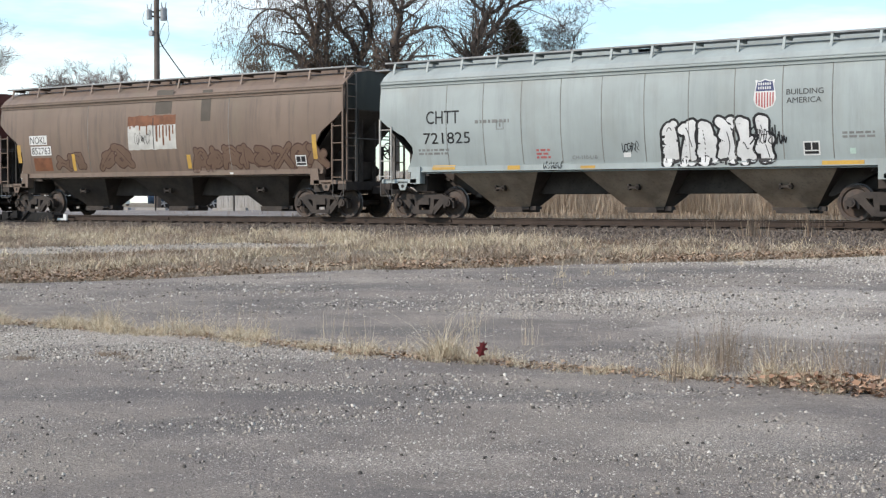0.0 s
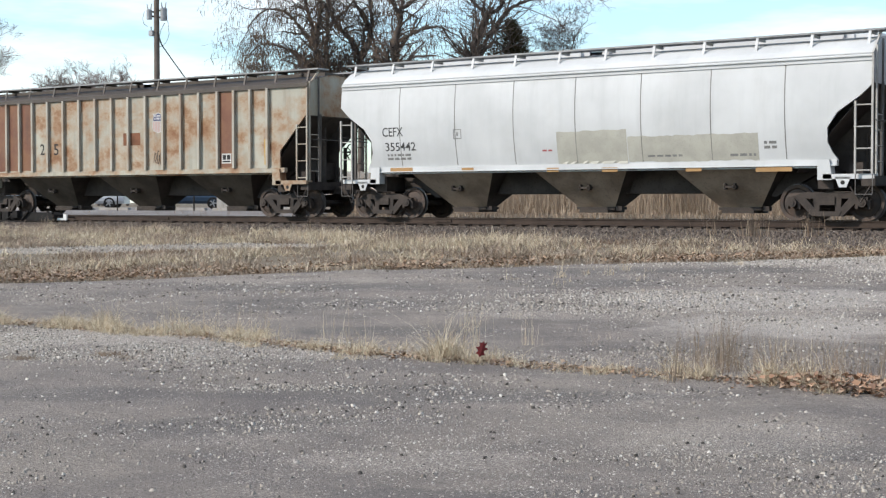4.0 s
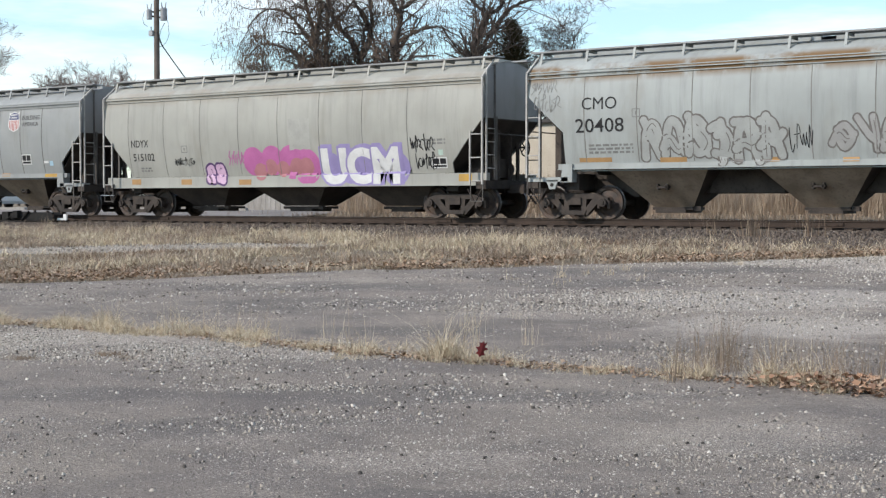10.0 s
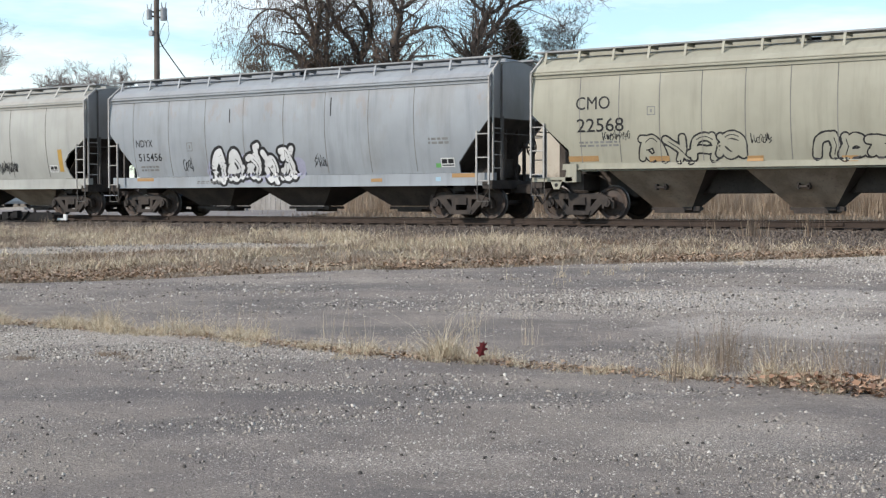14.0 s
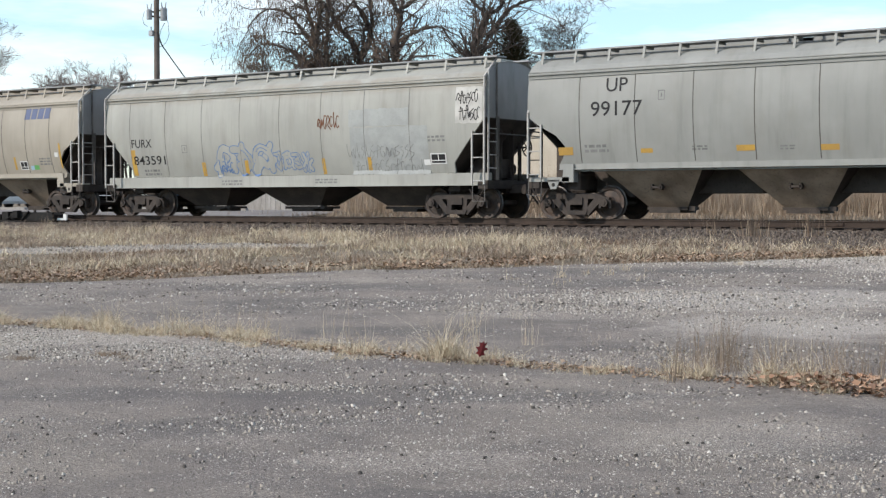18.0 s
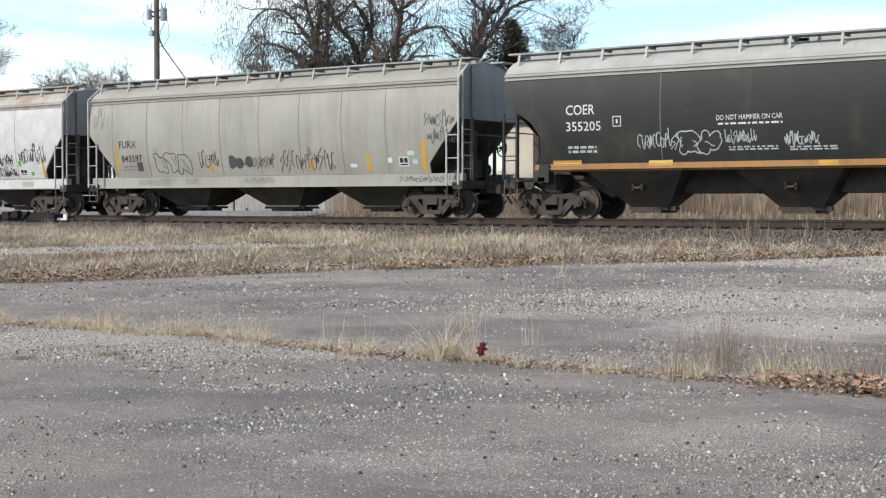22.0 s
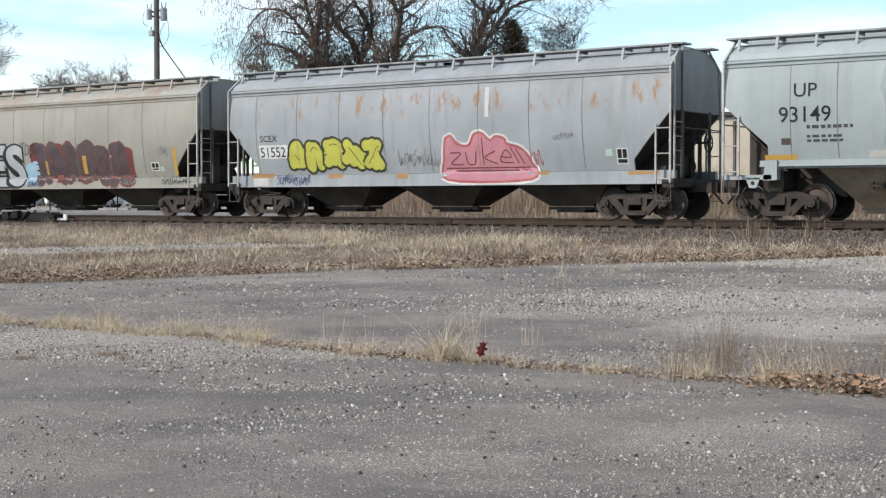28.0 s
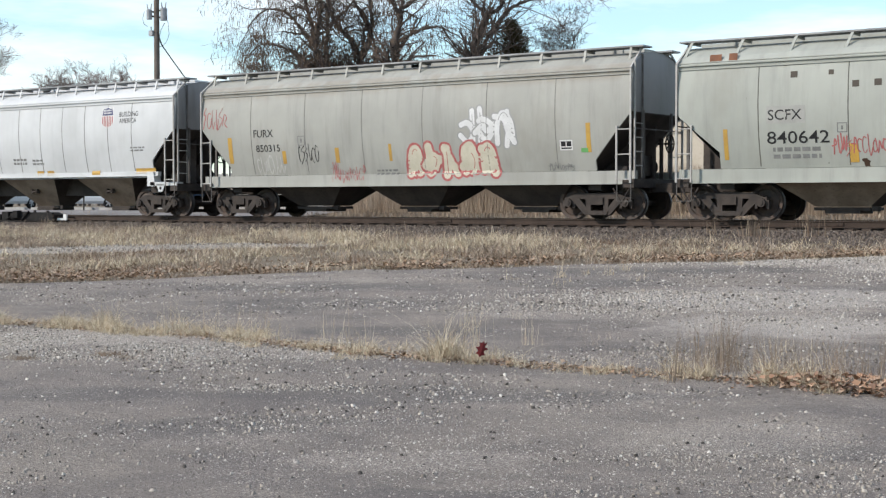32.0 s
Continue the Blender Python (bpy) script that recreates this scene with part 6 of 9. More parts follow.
    pebbles("loose_gravel", x, y, heights(y) + size * 0.15, size, STONE, "loose pale gravel scattered on the asphalt")
    # gravel washed into the strip along the joint, the fan towards the track and over the foreground
    for cx, cy, wide, deep, count, lo, hi in ((-10.0, 8.1, 1.7, 0.40, 30000, 0.005, 0.014), (-7.9, 8.0, 1.0, 0.28, 4500, 0.005, 0.012), (-5.9, 21.0, 1.2, 1.3, 3500, 0.009, 0.022), (-7.2, 12.9, 1.3, 0.5, 1500, 0.007, 0.017), (-8.1, 14.7, 1.4, 0.75, 3000, 0.008, 0.021), (-5.8, 13.2, 1.0, 1.6, 900, 0.007, 0.018), (-8.2, 23.6, 2.6, 0.7, 18000, 0.009, 0.020), (-6.2, 6.9, 0.55, 0.12, 900, 0.005, 0.011), (-3.2, 6.3, 1.0, 0.8, 11500, 0.0024, 0.0068), (-4.9, 5.4, 0.9, 0.6, 2600, 0.0024, 0.007)):
        u, w = wide * rng.normal(0, 1, count), deep * rng.normal(0, 1, count)
        x, y = cx + 0.817 * u - 0.577 * w, cy + 0.577 * u + 0.817 * w
        k = (y < np.interp(x, edge_x, edge_y)) & (rng.random(count) < np.clip(0.7 + 1.2 * patchy(x, y, 1.7, 2.8), 0.1, 1))
        x, y = x[k], y[k]
        size = lo + (hi - lo) * rng.random(len(x)) ** 2.0
        pebbles("washed_gravel", x, y, heights(y) + size * 0.15, size, WASHED, "pale gravel washed over the asphalt")
    n = 9000
    x = rng.uniform(-34, -19.5, n)
    y = rng.uniform(15, 25, n)
    ln = 18.6 + np.interp(x, [-62, -26, -22.7, -21.5, -19.5], [-3.2, -1.6, 1.6, 4.2, 5.4])
    lf = 20.2 + np.interp(x, [-62, -26, -24.8, -22.7, -19.5], [-2.4, 0.0, 1.8, 3.9, 4.0])
    k = (y > ln) & (y < lf)
    x, y = x[k], y[k]
    pebbles("lane_gravel", x, y, heights(y) + 0.02, rng.uniform(0.01, 0.03, len(x)), STONE, "pale gravel of the lane")
    # ballast stones on the near shoulder
    n = 15000
    y = rng.uniform(31.3, 34.4, n)
    x = y * rng.uniform(-1.36, -0.29, n)
    z = np.interp(y, [31.3, 32.0, 32.7, 33.4, 34.0, 34.4], [0.36, 0.41, 0.45, 0.475, 0.485, 0.50])
    pebbles("ballast_stones", x, y, z + 0.01, rng.uniform(0.025, 0.055, n), BALLAST_STONE, "crushed ballast stones beside the rails")
    n = 52000
    y = rng.uniform(26.5, 31.6, n)
    x = y * rng.uniform(-1.36, -0.29, n)
    k = rng.random(n) < np.clip((y - np.interp(x, reach_x, reach_y)) / 2.0 + 0.75, 0.0, 1) * np.clip(0.75 + 0.9 * patchy(x, y, 0.8, 7.7), 0.2, 1)
    x, y = x[k], y[k]
    pebbles("shoulder_stones", x, y, heights(y) - 0.01, rng.uniform(0.012, 0.035, len(x)), BALLAST_STONE, "grey-brown crushed stone spilled from the ballast")
    # reeds behind the track
    n = 62000
    x = rng.uniform(-37.5, -11, n)
    y = 44.6 + 3.4 * rng.random(n)
    p = patchy(x, y, 0.35, 2.2)
    k = rng.random(n) < np.clip(0.75 + p, 0.1, 1) * np.interp(x, [-37.5, -34, -30], [0.25, 0.5, 1.0])
    x, y, p = x[k], y[k], p[k]
    blades("dry_reeds", x, y, heights(y) - 0.03, np.clip(rng.normal(0.98, 0.34, len(x)) * (1 + 0.9 * p), 0.2, 1.8), rng.uniform(0.006, 0.015, len(x)), REED, "tall dry reeds behind the track", 0.42)
    n = 14000
    x, y = rng.uniform(-62, -11, n), rng.uniform(39.5, 45.0, n)
    k = (x > -37) | (rng.random(n) < 0.05)
    x, y = x[k], y[k]
    n = len(x)
    blades("far_verge_grass", x, y, heights(y) - 0.03, np.clip(rng.gamma(4, 0.04, n), 0.05, 0.4), rng.uniform(0.012, 0.025, n), GRASS, "dead tan grass beyond the track", 0.4)
    # a red leaf standing in the weeds
    g = Geo()
    lobes = [(0, 0), (0.016, 0.022), (0.046, 0.030), (0.026, 0.046), (0.030, 0.060), (0.058, 0.082), (0.028, 0.084), (0.024, 0.098), (0.034, 0.128), (0.012, 0.112), (0.0, 0.132), (-0.012, 0.108), (-0.030, 0.112), (-0.020, 0.088), (-0.026, 0.076), (-0.046, 0.070), (-0.024, 0.052), (-0.022, 0.040), (-0.034, 0.026), (-0.012, 0.020)]
    m = len(lobes)
    vs = [(a, 0.25 * abs(a), b + 0.035) for a, b in lobes] + [(0, -0.006, 0.09)]
    g.add(vs, [(i, (i + 1) % m, m) for i in range(m)])
    leaf = solo("oak_leaf", g, surface("red_leaf", (0.20, 0.025, 0.025), (0.13, 0.02, 0.02), 30.0, 0.6, 0.0, 0.2, 90), "dark red oak leaf standing among the weeds", "leaf", at=pose(-5.80, 8.66, 0.03, 0, 18, 55))
    part("stem", Geo().bar((0, 0, -0.005), (0, 0, 0.045), 0.0025, 5), STALK, leaf)


build_cover()


# ---- markings, tape and graffiti on the near sides ----
def tint(name, c, k=0.85):
    return surface(name, c, tuple(k * x for x in c), 2.5, 0.65, 0.0, 0.05, 30, 0.12)


SPRAY_WHITE = tint("white_spray_paint", (0.72, 0.72, 0.71))
SPRAY_SILVER = tint("silver_spray_paint", (0.46, 0.48, 0.49))
SPRAY_SKY = tint("sky_blue_spray_paint", (0.38, 0.55, 0.66))
DULL_SKY = tint("dull_sky_blue_spray_paint", (0.27, 0.40, 0.45))
FADED_DARK = tint("faded_dark_spray_paint", (0.18, 0.168, 0.158), 0.7)
SPRAY_BLUE = tint("blue_spray_paint", (0.13, 0.22, 0.40))
SPRAY_GREY = tint("grey_spray_paint", (0.36, 0.36, 0.35))
SPRAY_LILAC = tint("lilac_spray_paint", (0.66, 0.45, 0.62))
SPRAY_PURPLE = tint("purple_spray_paint", (0.11, 0.06, 0.16))
SPRAY_VIOLET = tint("violet_spray_paint", (0.32, 0.27, 0.50))
VIOLET_HAZE = tint("violet_overspray", (0.36, 0.36, 0.46))
LILAC_HAZE = tint("lilac_overspray", (0.56, 0.50, 0.53))
SPRAY_PINK = tint("pink_spray_paint", (0.50, 0.15, 0.36))
RED_EDGE = tint("red_brown_spray_edge", (0.20, 0.07, 0.055))
SLATE = tint("slate_maroon_spray_paint", (0.105, 0.075, 0.08), 0.7)
SPRAY_BRICK = tint("brick_red_spray_paint", (0.20, 0.06, 0.048), 0.7)
SPRAY_OLIVE = tint("faded_olive_pink_spray_paint", (0.45, 0.20, 0.22))
SPRAY_YELLOW = tint("yellow_spray_paint", (0.56, 0.55, 0.10))
SPRAY_ROSE = tint("rose_spray_paint", (0.58, 0.25, 0.30))
SPRAY_MAGENTA = tint("magenta_spray_paint", (0.24, 0.06, 0.16))
SPRAY_CREAM = tint("cream_spray_paint", (0.62, 0.58, 0.46))
DARK_OLIVE = tint("dark_olive_spray_paint", (0.05, 0.055, 0.03))
DIM_PRINT = tint("dim_dark_print", (0.075, 0.075, 0.075))
BROWN_FILL = tint("brown_spray_paint", (0.15, 0.095, 0.066))
BROWN_EDGE = tint("dark_brown_spray_paint", (0.075, 0.04, 0.028))
DIRTY_WHITE = tint("dirty_white_paint", (0.58, 0.57, 0.53), 0.75)
WHITE_HALF = tint("fresh_white_paint", (0.585, 0.59, 0.575))
PALE_PATCH = tint("pale_grey_repaint", (0.385, 0.40, 0.385))
TAN_PATCH = tint("tan_repaint", (0.46, 0.45, 0.39))
STAIN = tint("dark_stain", (0.09, 0.075, 0.06))
STAIN_LIGHT = tint("pale_grey_stain", (0.40, 0.40, 0.37))
RUST_WASH = tint("rust_wash", (0.22, 0.09, 0.045), 0.6)
ORANGE_WASH = tint("orange_wash", (0.52, 0.33, 0.21))
OXIDE = paint("oxide_red_panel", (0.26, 0.115, 0.075), 0.1, 0.5, wash=0.35)
ORANGE_TAPE = tint("faded_orange_tape", (0.43, 0.26, 0.115))
GREEN = tint("green_label", (0.16, 0.42, 0.14))
PALE_GREEN = tint("pale_green_label", (0.48, 0.62, 0.54))
PALE_RED = tint("faint_red_print", (0.52, 0.33, 0.31))
BLUE_BLACK = tint("bluish_black_repaint", (0.035, 0.04, 0.055))
LOGO_BLUE = tint("faded_blue_logo_paint", (0.13, 0.16, 0.27))
WASH_GREY = tint("grey_wash", (0.36, 0.40, 0.40))
LAYER = [0]


def face_y(n, z):
    """How far the near face of car n stands out at height z."""
    s = SHAPES[n]
    if s.deep and z < s.zs:
        return s.width(s.zs) + 0.05
    if not s.deep and z < s.zs + 0.02:
        return s.width(s.zs) + 0.047
    return s.width(z)


def on_face(n, u, z, off):
    """A point on the near face, a coat of paint thick."""
    return (u, -face_y(n, z) - 0.0012 - 0.22 * off, z)


def next_layer(base):
    LAYER[0] += 1
    return base + 0.0006 * (LAYER[0] % 9)


def rect(g, n, u0, z0, u1, z1, off):
    """A rectangle laid on the curved side."""
    rows = max(1, math.ceil((z1 - z0) / 0.12))
    brk = [z0 + (z1 - z0) * i / rows for i in range(rows + 1)]
    zs = SHAPES[n].zs
    if SHAPES[n].deep and z0 < zs - 0.02 < z1:
        brk = sorted(brk + [zs - 0.001, zs + 0.001])
    g.grid([[on_face(n, u0 + (u1 - u0) * j / 2, z, off) for j in range(3)] for z in brk])


def patch(n, name, mat, u0, z0, u1, z1):
    big = (u1 - u0) * (z1 - z0) > 0.5
    g = Geo()
    rnd = random.Random(round(1000 * (u0 + z0)))
    off = next_layer(0.004 if big else 0.014)
    if big:
        # hand-rolled paint: a ragged lower and upper edge
        k = max(6, round((u1 - u0) / 0.12))
        cols = []
        for i in range(k + 1):
            a, b = z0 + rnd.uniform(-0.02, 0.02), z1 + rnd.uniform(-0.02, 0.02)
            col, sh = [], SHAPES[n]
            for j in range(13):
                z = a + (b - a) * j / 12
                reach = sh.h - 0.03 - (sh.inset(z) if z > sh.zs else 0.0)
                col.append(on_face(n, max(-reach, min(reach, u0 + (u1 - u0) * i / k)), z, off))
            cols.append(col)
        g.grid(cols)
    else:
        rect(g, n, u0, z0, u1, z1, off)
    part(name, g, mat, TRAIN[n])


def text_geo(text):
    """A word in the built-in font as flat vertices and faces, in a unit box."""
    cu = bpy.data.curves.new("word", "FONT")
    cu.body, cu.resolution_u, cu.offset = text, 3, 0.0 if "M" in text else 0.004
    ob = bpy.data.objects.new("word", cu)
    me = bpy.data.meshes.new_from_object(ob)
    vs = [v.co.copy() for v in me.vertices]
    fs = [tuple(p.vertices) for p in me.polygons]
    bpy.data.objects.remove(ob)
    bpy.data.curves.remove(cu)
    bpy.data.meshes.remove(me)
    xs, ys = [v.x for v in vs], [v.y for v in vs]
    return [((v.x - min(xs)) / (max(xs) - min(xs)), (v.y - min(ys)) / (max(ys) - min(ys))) for v in vs], fs


def lettering(n, text, u0, z0, u1, z1, mat):
    vs, fs = text_geo(text)
    off = next_layer(0.022)
    part("number" if text[-1].isdigit() else "lettering", Geo().add([on_face(n, u0 + (u1 - u0) * a, z0 + (z1 - z0) * b, off) for a, b in vs], fs), mat, TRAIN[n])


def small_print(n, u0, z0, u1, z1, rows, mat):
    g = Geo()
    rnd = random.Random(round(100 * u0) + 7 * n)
    h = (z1 - z0) / (rows * 1.7)
    off = next_layer(0.014)
    for r in range(rows):
        z, u = z1 - h - r * h * 1.7, u0
        while u < u1 - 0.03:
            w = min(rnd.uniform(0.06, 0.22), u1 - u)
            rect(g, n, u, z, u + w, z + h, off)
            u += w + 0.05
    part("small_print", g, mat, TRAIN[n])


def box_mark(n, u0, z0, u1, z1, mat):
    g = Geo()
    off, t = next_layer(0.014), 0.022
    for a in ((u0, z0, u1, z0 + t), (u0, z1 - t, u1, z1), (u0, z0, u0 + t, z1), (u1 - t, z0, u1, z1)):
        rect(g, n, *a, off)
    rect(g, n, u0 + 0.4 * (u1 - u0), z0 + 0.3 * (z1 - z0), u0 + 0.6 * (u1 - u0), z0 + 0.7 * (z1 - z0), off)
    part("box_mark", g, mat, TRAIN[n])


def stencil_panel(n, u0, z0, u1, z1, edge=None, field=None):
    g = Geo()
    rect(g, n, u0, z0, u1, z1, 0.012)
    panel = part("stencil_panel", g, edge or WHITE_PAINT, TRAIN[n])
    g = Geo()
    t, m, w = 0.035, (z1 - z0) * 0.38, (u1 - u0)
    rect(g, n, u0 + t, z0 + m, u0 + w / 2 - 0.015, z1 - t, 0.018)
    rect(g, n, u0 + w / 2 + 0.015, z0 + m, u1 - t, z1 - t, 0.018)
    rect(g, n, u0 + t, z0 + t, u1 - t, z0 + m - 0.03, 0.018)
    part("stencil_field", g, field or BLACK_PAINT, panel)


def emblem(n, u0, z0, u1, z1, faded=False):
    """A shield with a dark head and red stripes."""
    def outline(k):
        pts = [(0.06, 0.97), (0.28, 0.93), (0.5, 1.0), (0.72, 0.93), (0.94, 0.97), (0.90, 0.80), (0.97, 0.55), (1.0, 0.32), (0.88, 0.12), (0.5, 0.0), (0.12, 0.12), (0.0, 0.32), (0.03, 0.55), (0.10, 0.80)]
        return [(0.5 + (a - 0.5) * k, 0.5 + (b - 0.5) * k) for a, b in pts]

    def at(a, b, off):
        return on_face(n, u0 + (u1 - u0) * a, z0 + (z1 - z0) * b, off)

    def span(a, top):
        pts = outline(0.92)
        hit = []
        for (a0, b0), (a1, b1) in zip(pts, pts[1:] + pts[:1]):
            if (a0 - a) * (a1 - a) <= 0 and a0 != a1:
                hit.append(b0 + (b1 - b0) * (a - a0) / (a1 - a0))
        return max(hit) if top else min(hit)
    pts = outline(1.0)
    m = len(pts)
    rows = [[at(0.5 + (a - 0.5) * k, 0.5 + (b - 0.5) * k, 0.012) for a, b in pts + pts[:1]] for k in (1.0, 0.66, 0.33, 0.02)]
    shield = part("emblem", Geo().grid(rows), WHITE_PAINT if not faded else DIRTY_WHITE, TRAIN[n], "shield emblem with red stripes")
    g = Geo()
    for i in range(7):
        a = 0.10 + i * 0.122
        g.grid([[at(a + d, span(a + d, False) + (0.56 - span(a + d, False)) * j / 4, 0.019) for j in range(5)] for d in (0.0, 0.065)])
    part("stripes", g, RED_PAINT if not faded else PALE_RED, shield)
    g = Geo()
    cols = [0.09 + 0.82 * i / 10 for i in range(11)]
    g.grid([[at(a, 0.60 + (span(a, True) - 0.60) * j / 4, 0.019) for j in range(5)] for a in cols])
    part("shield_head", g, NAVY, shield)
    g = Geo()
    for r in (0.66, 0.79):
        for i in range(6):
            a = 0.2 + i * 0.1
            g.grid([[at(a + d, r + e, 0.025) for e in (0.0, 0.085)] for d in (0.0, 0.06)])
    part("shield_bars", g, WHITE_PAINT, shield)


def slanted_logo(n, u0, z0, u1, z1):
    """A maker's mark as four plain slanted blocks."""
    g = Geo()
    w = (u1 - u0) / 4.4
    for i in range(4):
        a = u0 + i * w * 1.05
        rows = []
        for j in range(7):
            z = z0 + (z1 - z0) * j / 6
            s = 0.25 * w * j / 6
            rows.append([on_face(n, a + s + w * 0.9 * k / 2, z, 0.014) for k in range(3)])
        g.grid(rows)
    part("maker_mark", g, LOGO_BLUE, TRAIN[n], "faded blue maker's mark")


GLYPHS = {
    "A": [[(0.0, 0.0), (0.42, 1.0), (0.58, 1.0), (1.0, 0.0)], [(0.22, 0.35), (0.78, 0.35)]],
    "R": [[(0.08, 0.0), (0.08, 1.0)], [(0.08, 1.0), (0.7, 0.98), (0.9, 0.76), (0.7, 0.52), (0.1, 0.48)], [(0.45, 0.48), (0.98, 0.0)]],
    "E": [[(0.08, 0.0), (0.08, 1.0)], [(0.08, 1.0), (0.95, 0.97)], [(0.08, 0.5), (0.8, 0.5)], [(0.08, 0.0), (0.95, 0.03)]],
    "S": [[(0.92, 0.85), (0.6, 1.0), (0.2, 0.92), (0.1, 0.72), (0.4, 0.54), (0.8, 0.42), (0.92, 0.2), (0.6, 0.0), (0.05, 0.08)]],
    "M": [[(0.02, 0.0), (0.1, 1.0)], [(0.1, 1.0), (0.5, 0.35), (0.9, 1.0)], [(0.9, 1.0), (0.98, 0.0)]],
    "4": [[(0.1, 1.0), (0.05, 0.42), (0.95, 0.45)], [(0.72, 1.0), (0.72, 0.0)]],
    "7": [[(0.02, 0.95), (0.95, 0.95), (0.45, 0.0)]],
    "U": [[(0.08, 1.0), (0.08, 0.2), (0.5, 0.0), (0.92, 0.2), (0.92, 1.0)]],
    "C": [[(0.1, 0.0), (0.1, 1.0), (0.9, 1.0), (0.9, 0.0), (0.1, 0.0)]],
    "I": [[(0.5, 1.0), (0.35, 0.7), (0.6, 0.4), (0.4, 0.0)]],
    "F": [[(0.1, 0.0), (0.1, 0.85), (0.4, 1.0), (0.7, 0.85)], [(0.1, 0.5), (0.95, 0.55)]],
}


def ribbon(g, n, path, w, off, rnd):
    """A brush stroke of width w along a path of (u, z) points, with round ends."""
    zlo = 0.98 if SHAPES[n].deep else SHAPES[n].zs - 0.1
    rows, m = [], len(path)
    ends = [(0, -1, (0.0, 0.55, 0.85)), (m - 1, 1, (0.85, 0.55, 0.0))]
    sta = []
    for i in range(m):
        a, b = path[max(0, i - 1)], path[min(m - 1, i + 1)]
        d = Vector((b[0] - a[0], b[1] - a[1]))
        d = d.normalized() if d.length > 1e-6 else Vector((1, 0))
        if i == 0:
            for k in (1.0, 0.8, 0.4):
                sta.append((path[0][0] - d.x * w / 2 * k, path[0][1] - d.y * w / 2 * k, d, math.sqrt(max(0.0, 1 - k * k))))
        sta.append((path[i][0], path[i][1], d, 1.0))
        if i == m - 1:
            for k in (0.4, 0.8, 1.0):
                sta.append((path[i][0] + d.x * w / 2 * k, path[i][1] + d.y * w / 2 * k, d, math.sqrt(max(0.0, 1 - k * k))))
    for u, z, d, k in sta:
        ww = w / 2 * k * rnd.uniform(0.92, 1.06)
        row = []
        for s in (-1, -0.5, 0, 0.5, 1):
            row.append(on_face(n, u - d.y * ww * s, max(zlo, z + d.x * ww * s), off))
        rows.append(row)
    g.grid(rows)


def wild_strokes(rnd):
    """Two or three sprayed strokes that make a shape like no letter."""
    out = []
    for kind in rnd.sample(("slab", "arch", "bowl", "slash", "hook", "wave"), rnd.choice((2, 3, 3))):
        j = lambda v: v + rnd.uniform(-0.09, 0.09)
        if kind == "slab":
            x = rnd.uniform(0.1, 0.9)
            out.append([(j(x), -0.02), (j(x + 0.05), 0.5), (j(x), 1.02)])
        elif kind == "arch":
            out.append(smooth_path([(j(0.0), j(0.05)), (j(0.12), j(0.75)), (j(0.5), 1.0), (j(0.88), j(0.7)), (j(1.0), j(0.1))]))
        elif kind == "bowl":
            out.append(smooth_path([(j(0.2), j(0.6)), (j(0.55), j(0.72)), (j(0.9), j(0.4)), (j(0.5), j(0.08)), (j(0.12), j(0.3))]))
        elif kind == "slash":
            s = rnd.choice((0, 1))
            out.append([(s, j(0.02)), (0.5, j(0.5)), (1 - s, j(1.0))])
        elif kind == "hook":
            out.append(smooth_path([(j(-0.1), j(0.95)), (j(0.5), j(0.85)), (j(0.75), j(0.4)), (j(1.1), j(0.02))]))
        else:
            out.append(smooth_path([(j(-0.1), j(0.25)), (j(0.3), j(0.5)), (j(0.65), j(0.3)), (j(1.1), j(0.55))]))
    return out


def graffiti(n, word, u0, z0, u1, z1, fill, edge, weight, seed, label, rim):
    """Sprayed shapes, one over the next: an outline coat and a fill coat each."""
    rnd = random.Random(seed)
    k = len(word)
    w = (u1 - u0) / k
    pad = weight / 2 + rim
    for i, ch in enumerate(word):
        outer, inner = Geo(), Geo()
        plain = ch.isupper() or ch.isdigit()
        over = 0.0 if plain else 0.12
        a0, a1 = u0 + i * w - over * w * (i > 0), u0 + (i + 1) * w + over * w * (i < k - 1)
        jz = 0.0 if plain else rnd.uniform(-0.06, 0.06) * (z1 - z0)
        strokes = []
        for s in (GLYPHS[ch] if plain else wild_strokes(rnd)):
            pts = [(a0 + pad + a * max(0.1, a1 - a0 - 2 * pad), z0 + pad + b * max(0.1, z1 - z0 - 2 * pad) + jz) for a, b in s]
            if len(pts) < 6:
                pts = [p for a, b in zip(pts, pts[1:]) for p in [(a[0] + (b[0] - a[0]) * t / 4, a[1] + (b[1] - a[1]) * t / 4) for t in range(4)]] + [pts[-1]]
            strokes.append(pts)
        off = 0.007 + 0.0022 * (i % 6)
        for j, s in enumerate(strokes):
            ribbon(outer, n, s, weight + 2 * rim, off + 0.0002 * j, rnd)
            if rim > 0:
                ribbon(inner, n, s, weight, off + 0.0011 + 0.0002 * j, rnd)
        if rim > 0 and not plain:
            s = strokes[0]
            c = len(s) // 2
            ribbon(outer, n, s[max(0, c - 4):c + 4], 0.025, off + 0.0020, rnd)
        ob = part("graffiti_shape", outer, edge, TRAIN[n], label)
        if rim > 0:
            part("fill_coat", inner, CARPAINT[n] if fill == "CAR" else fill, ob)


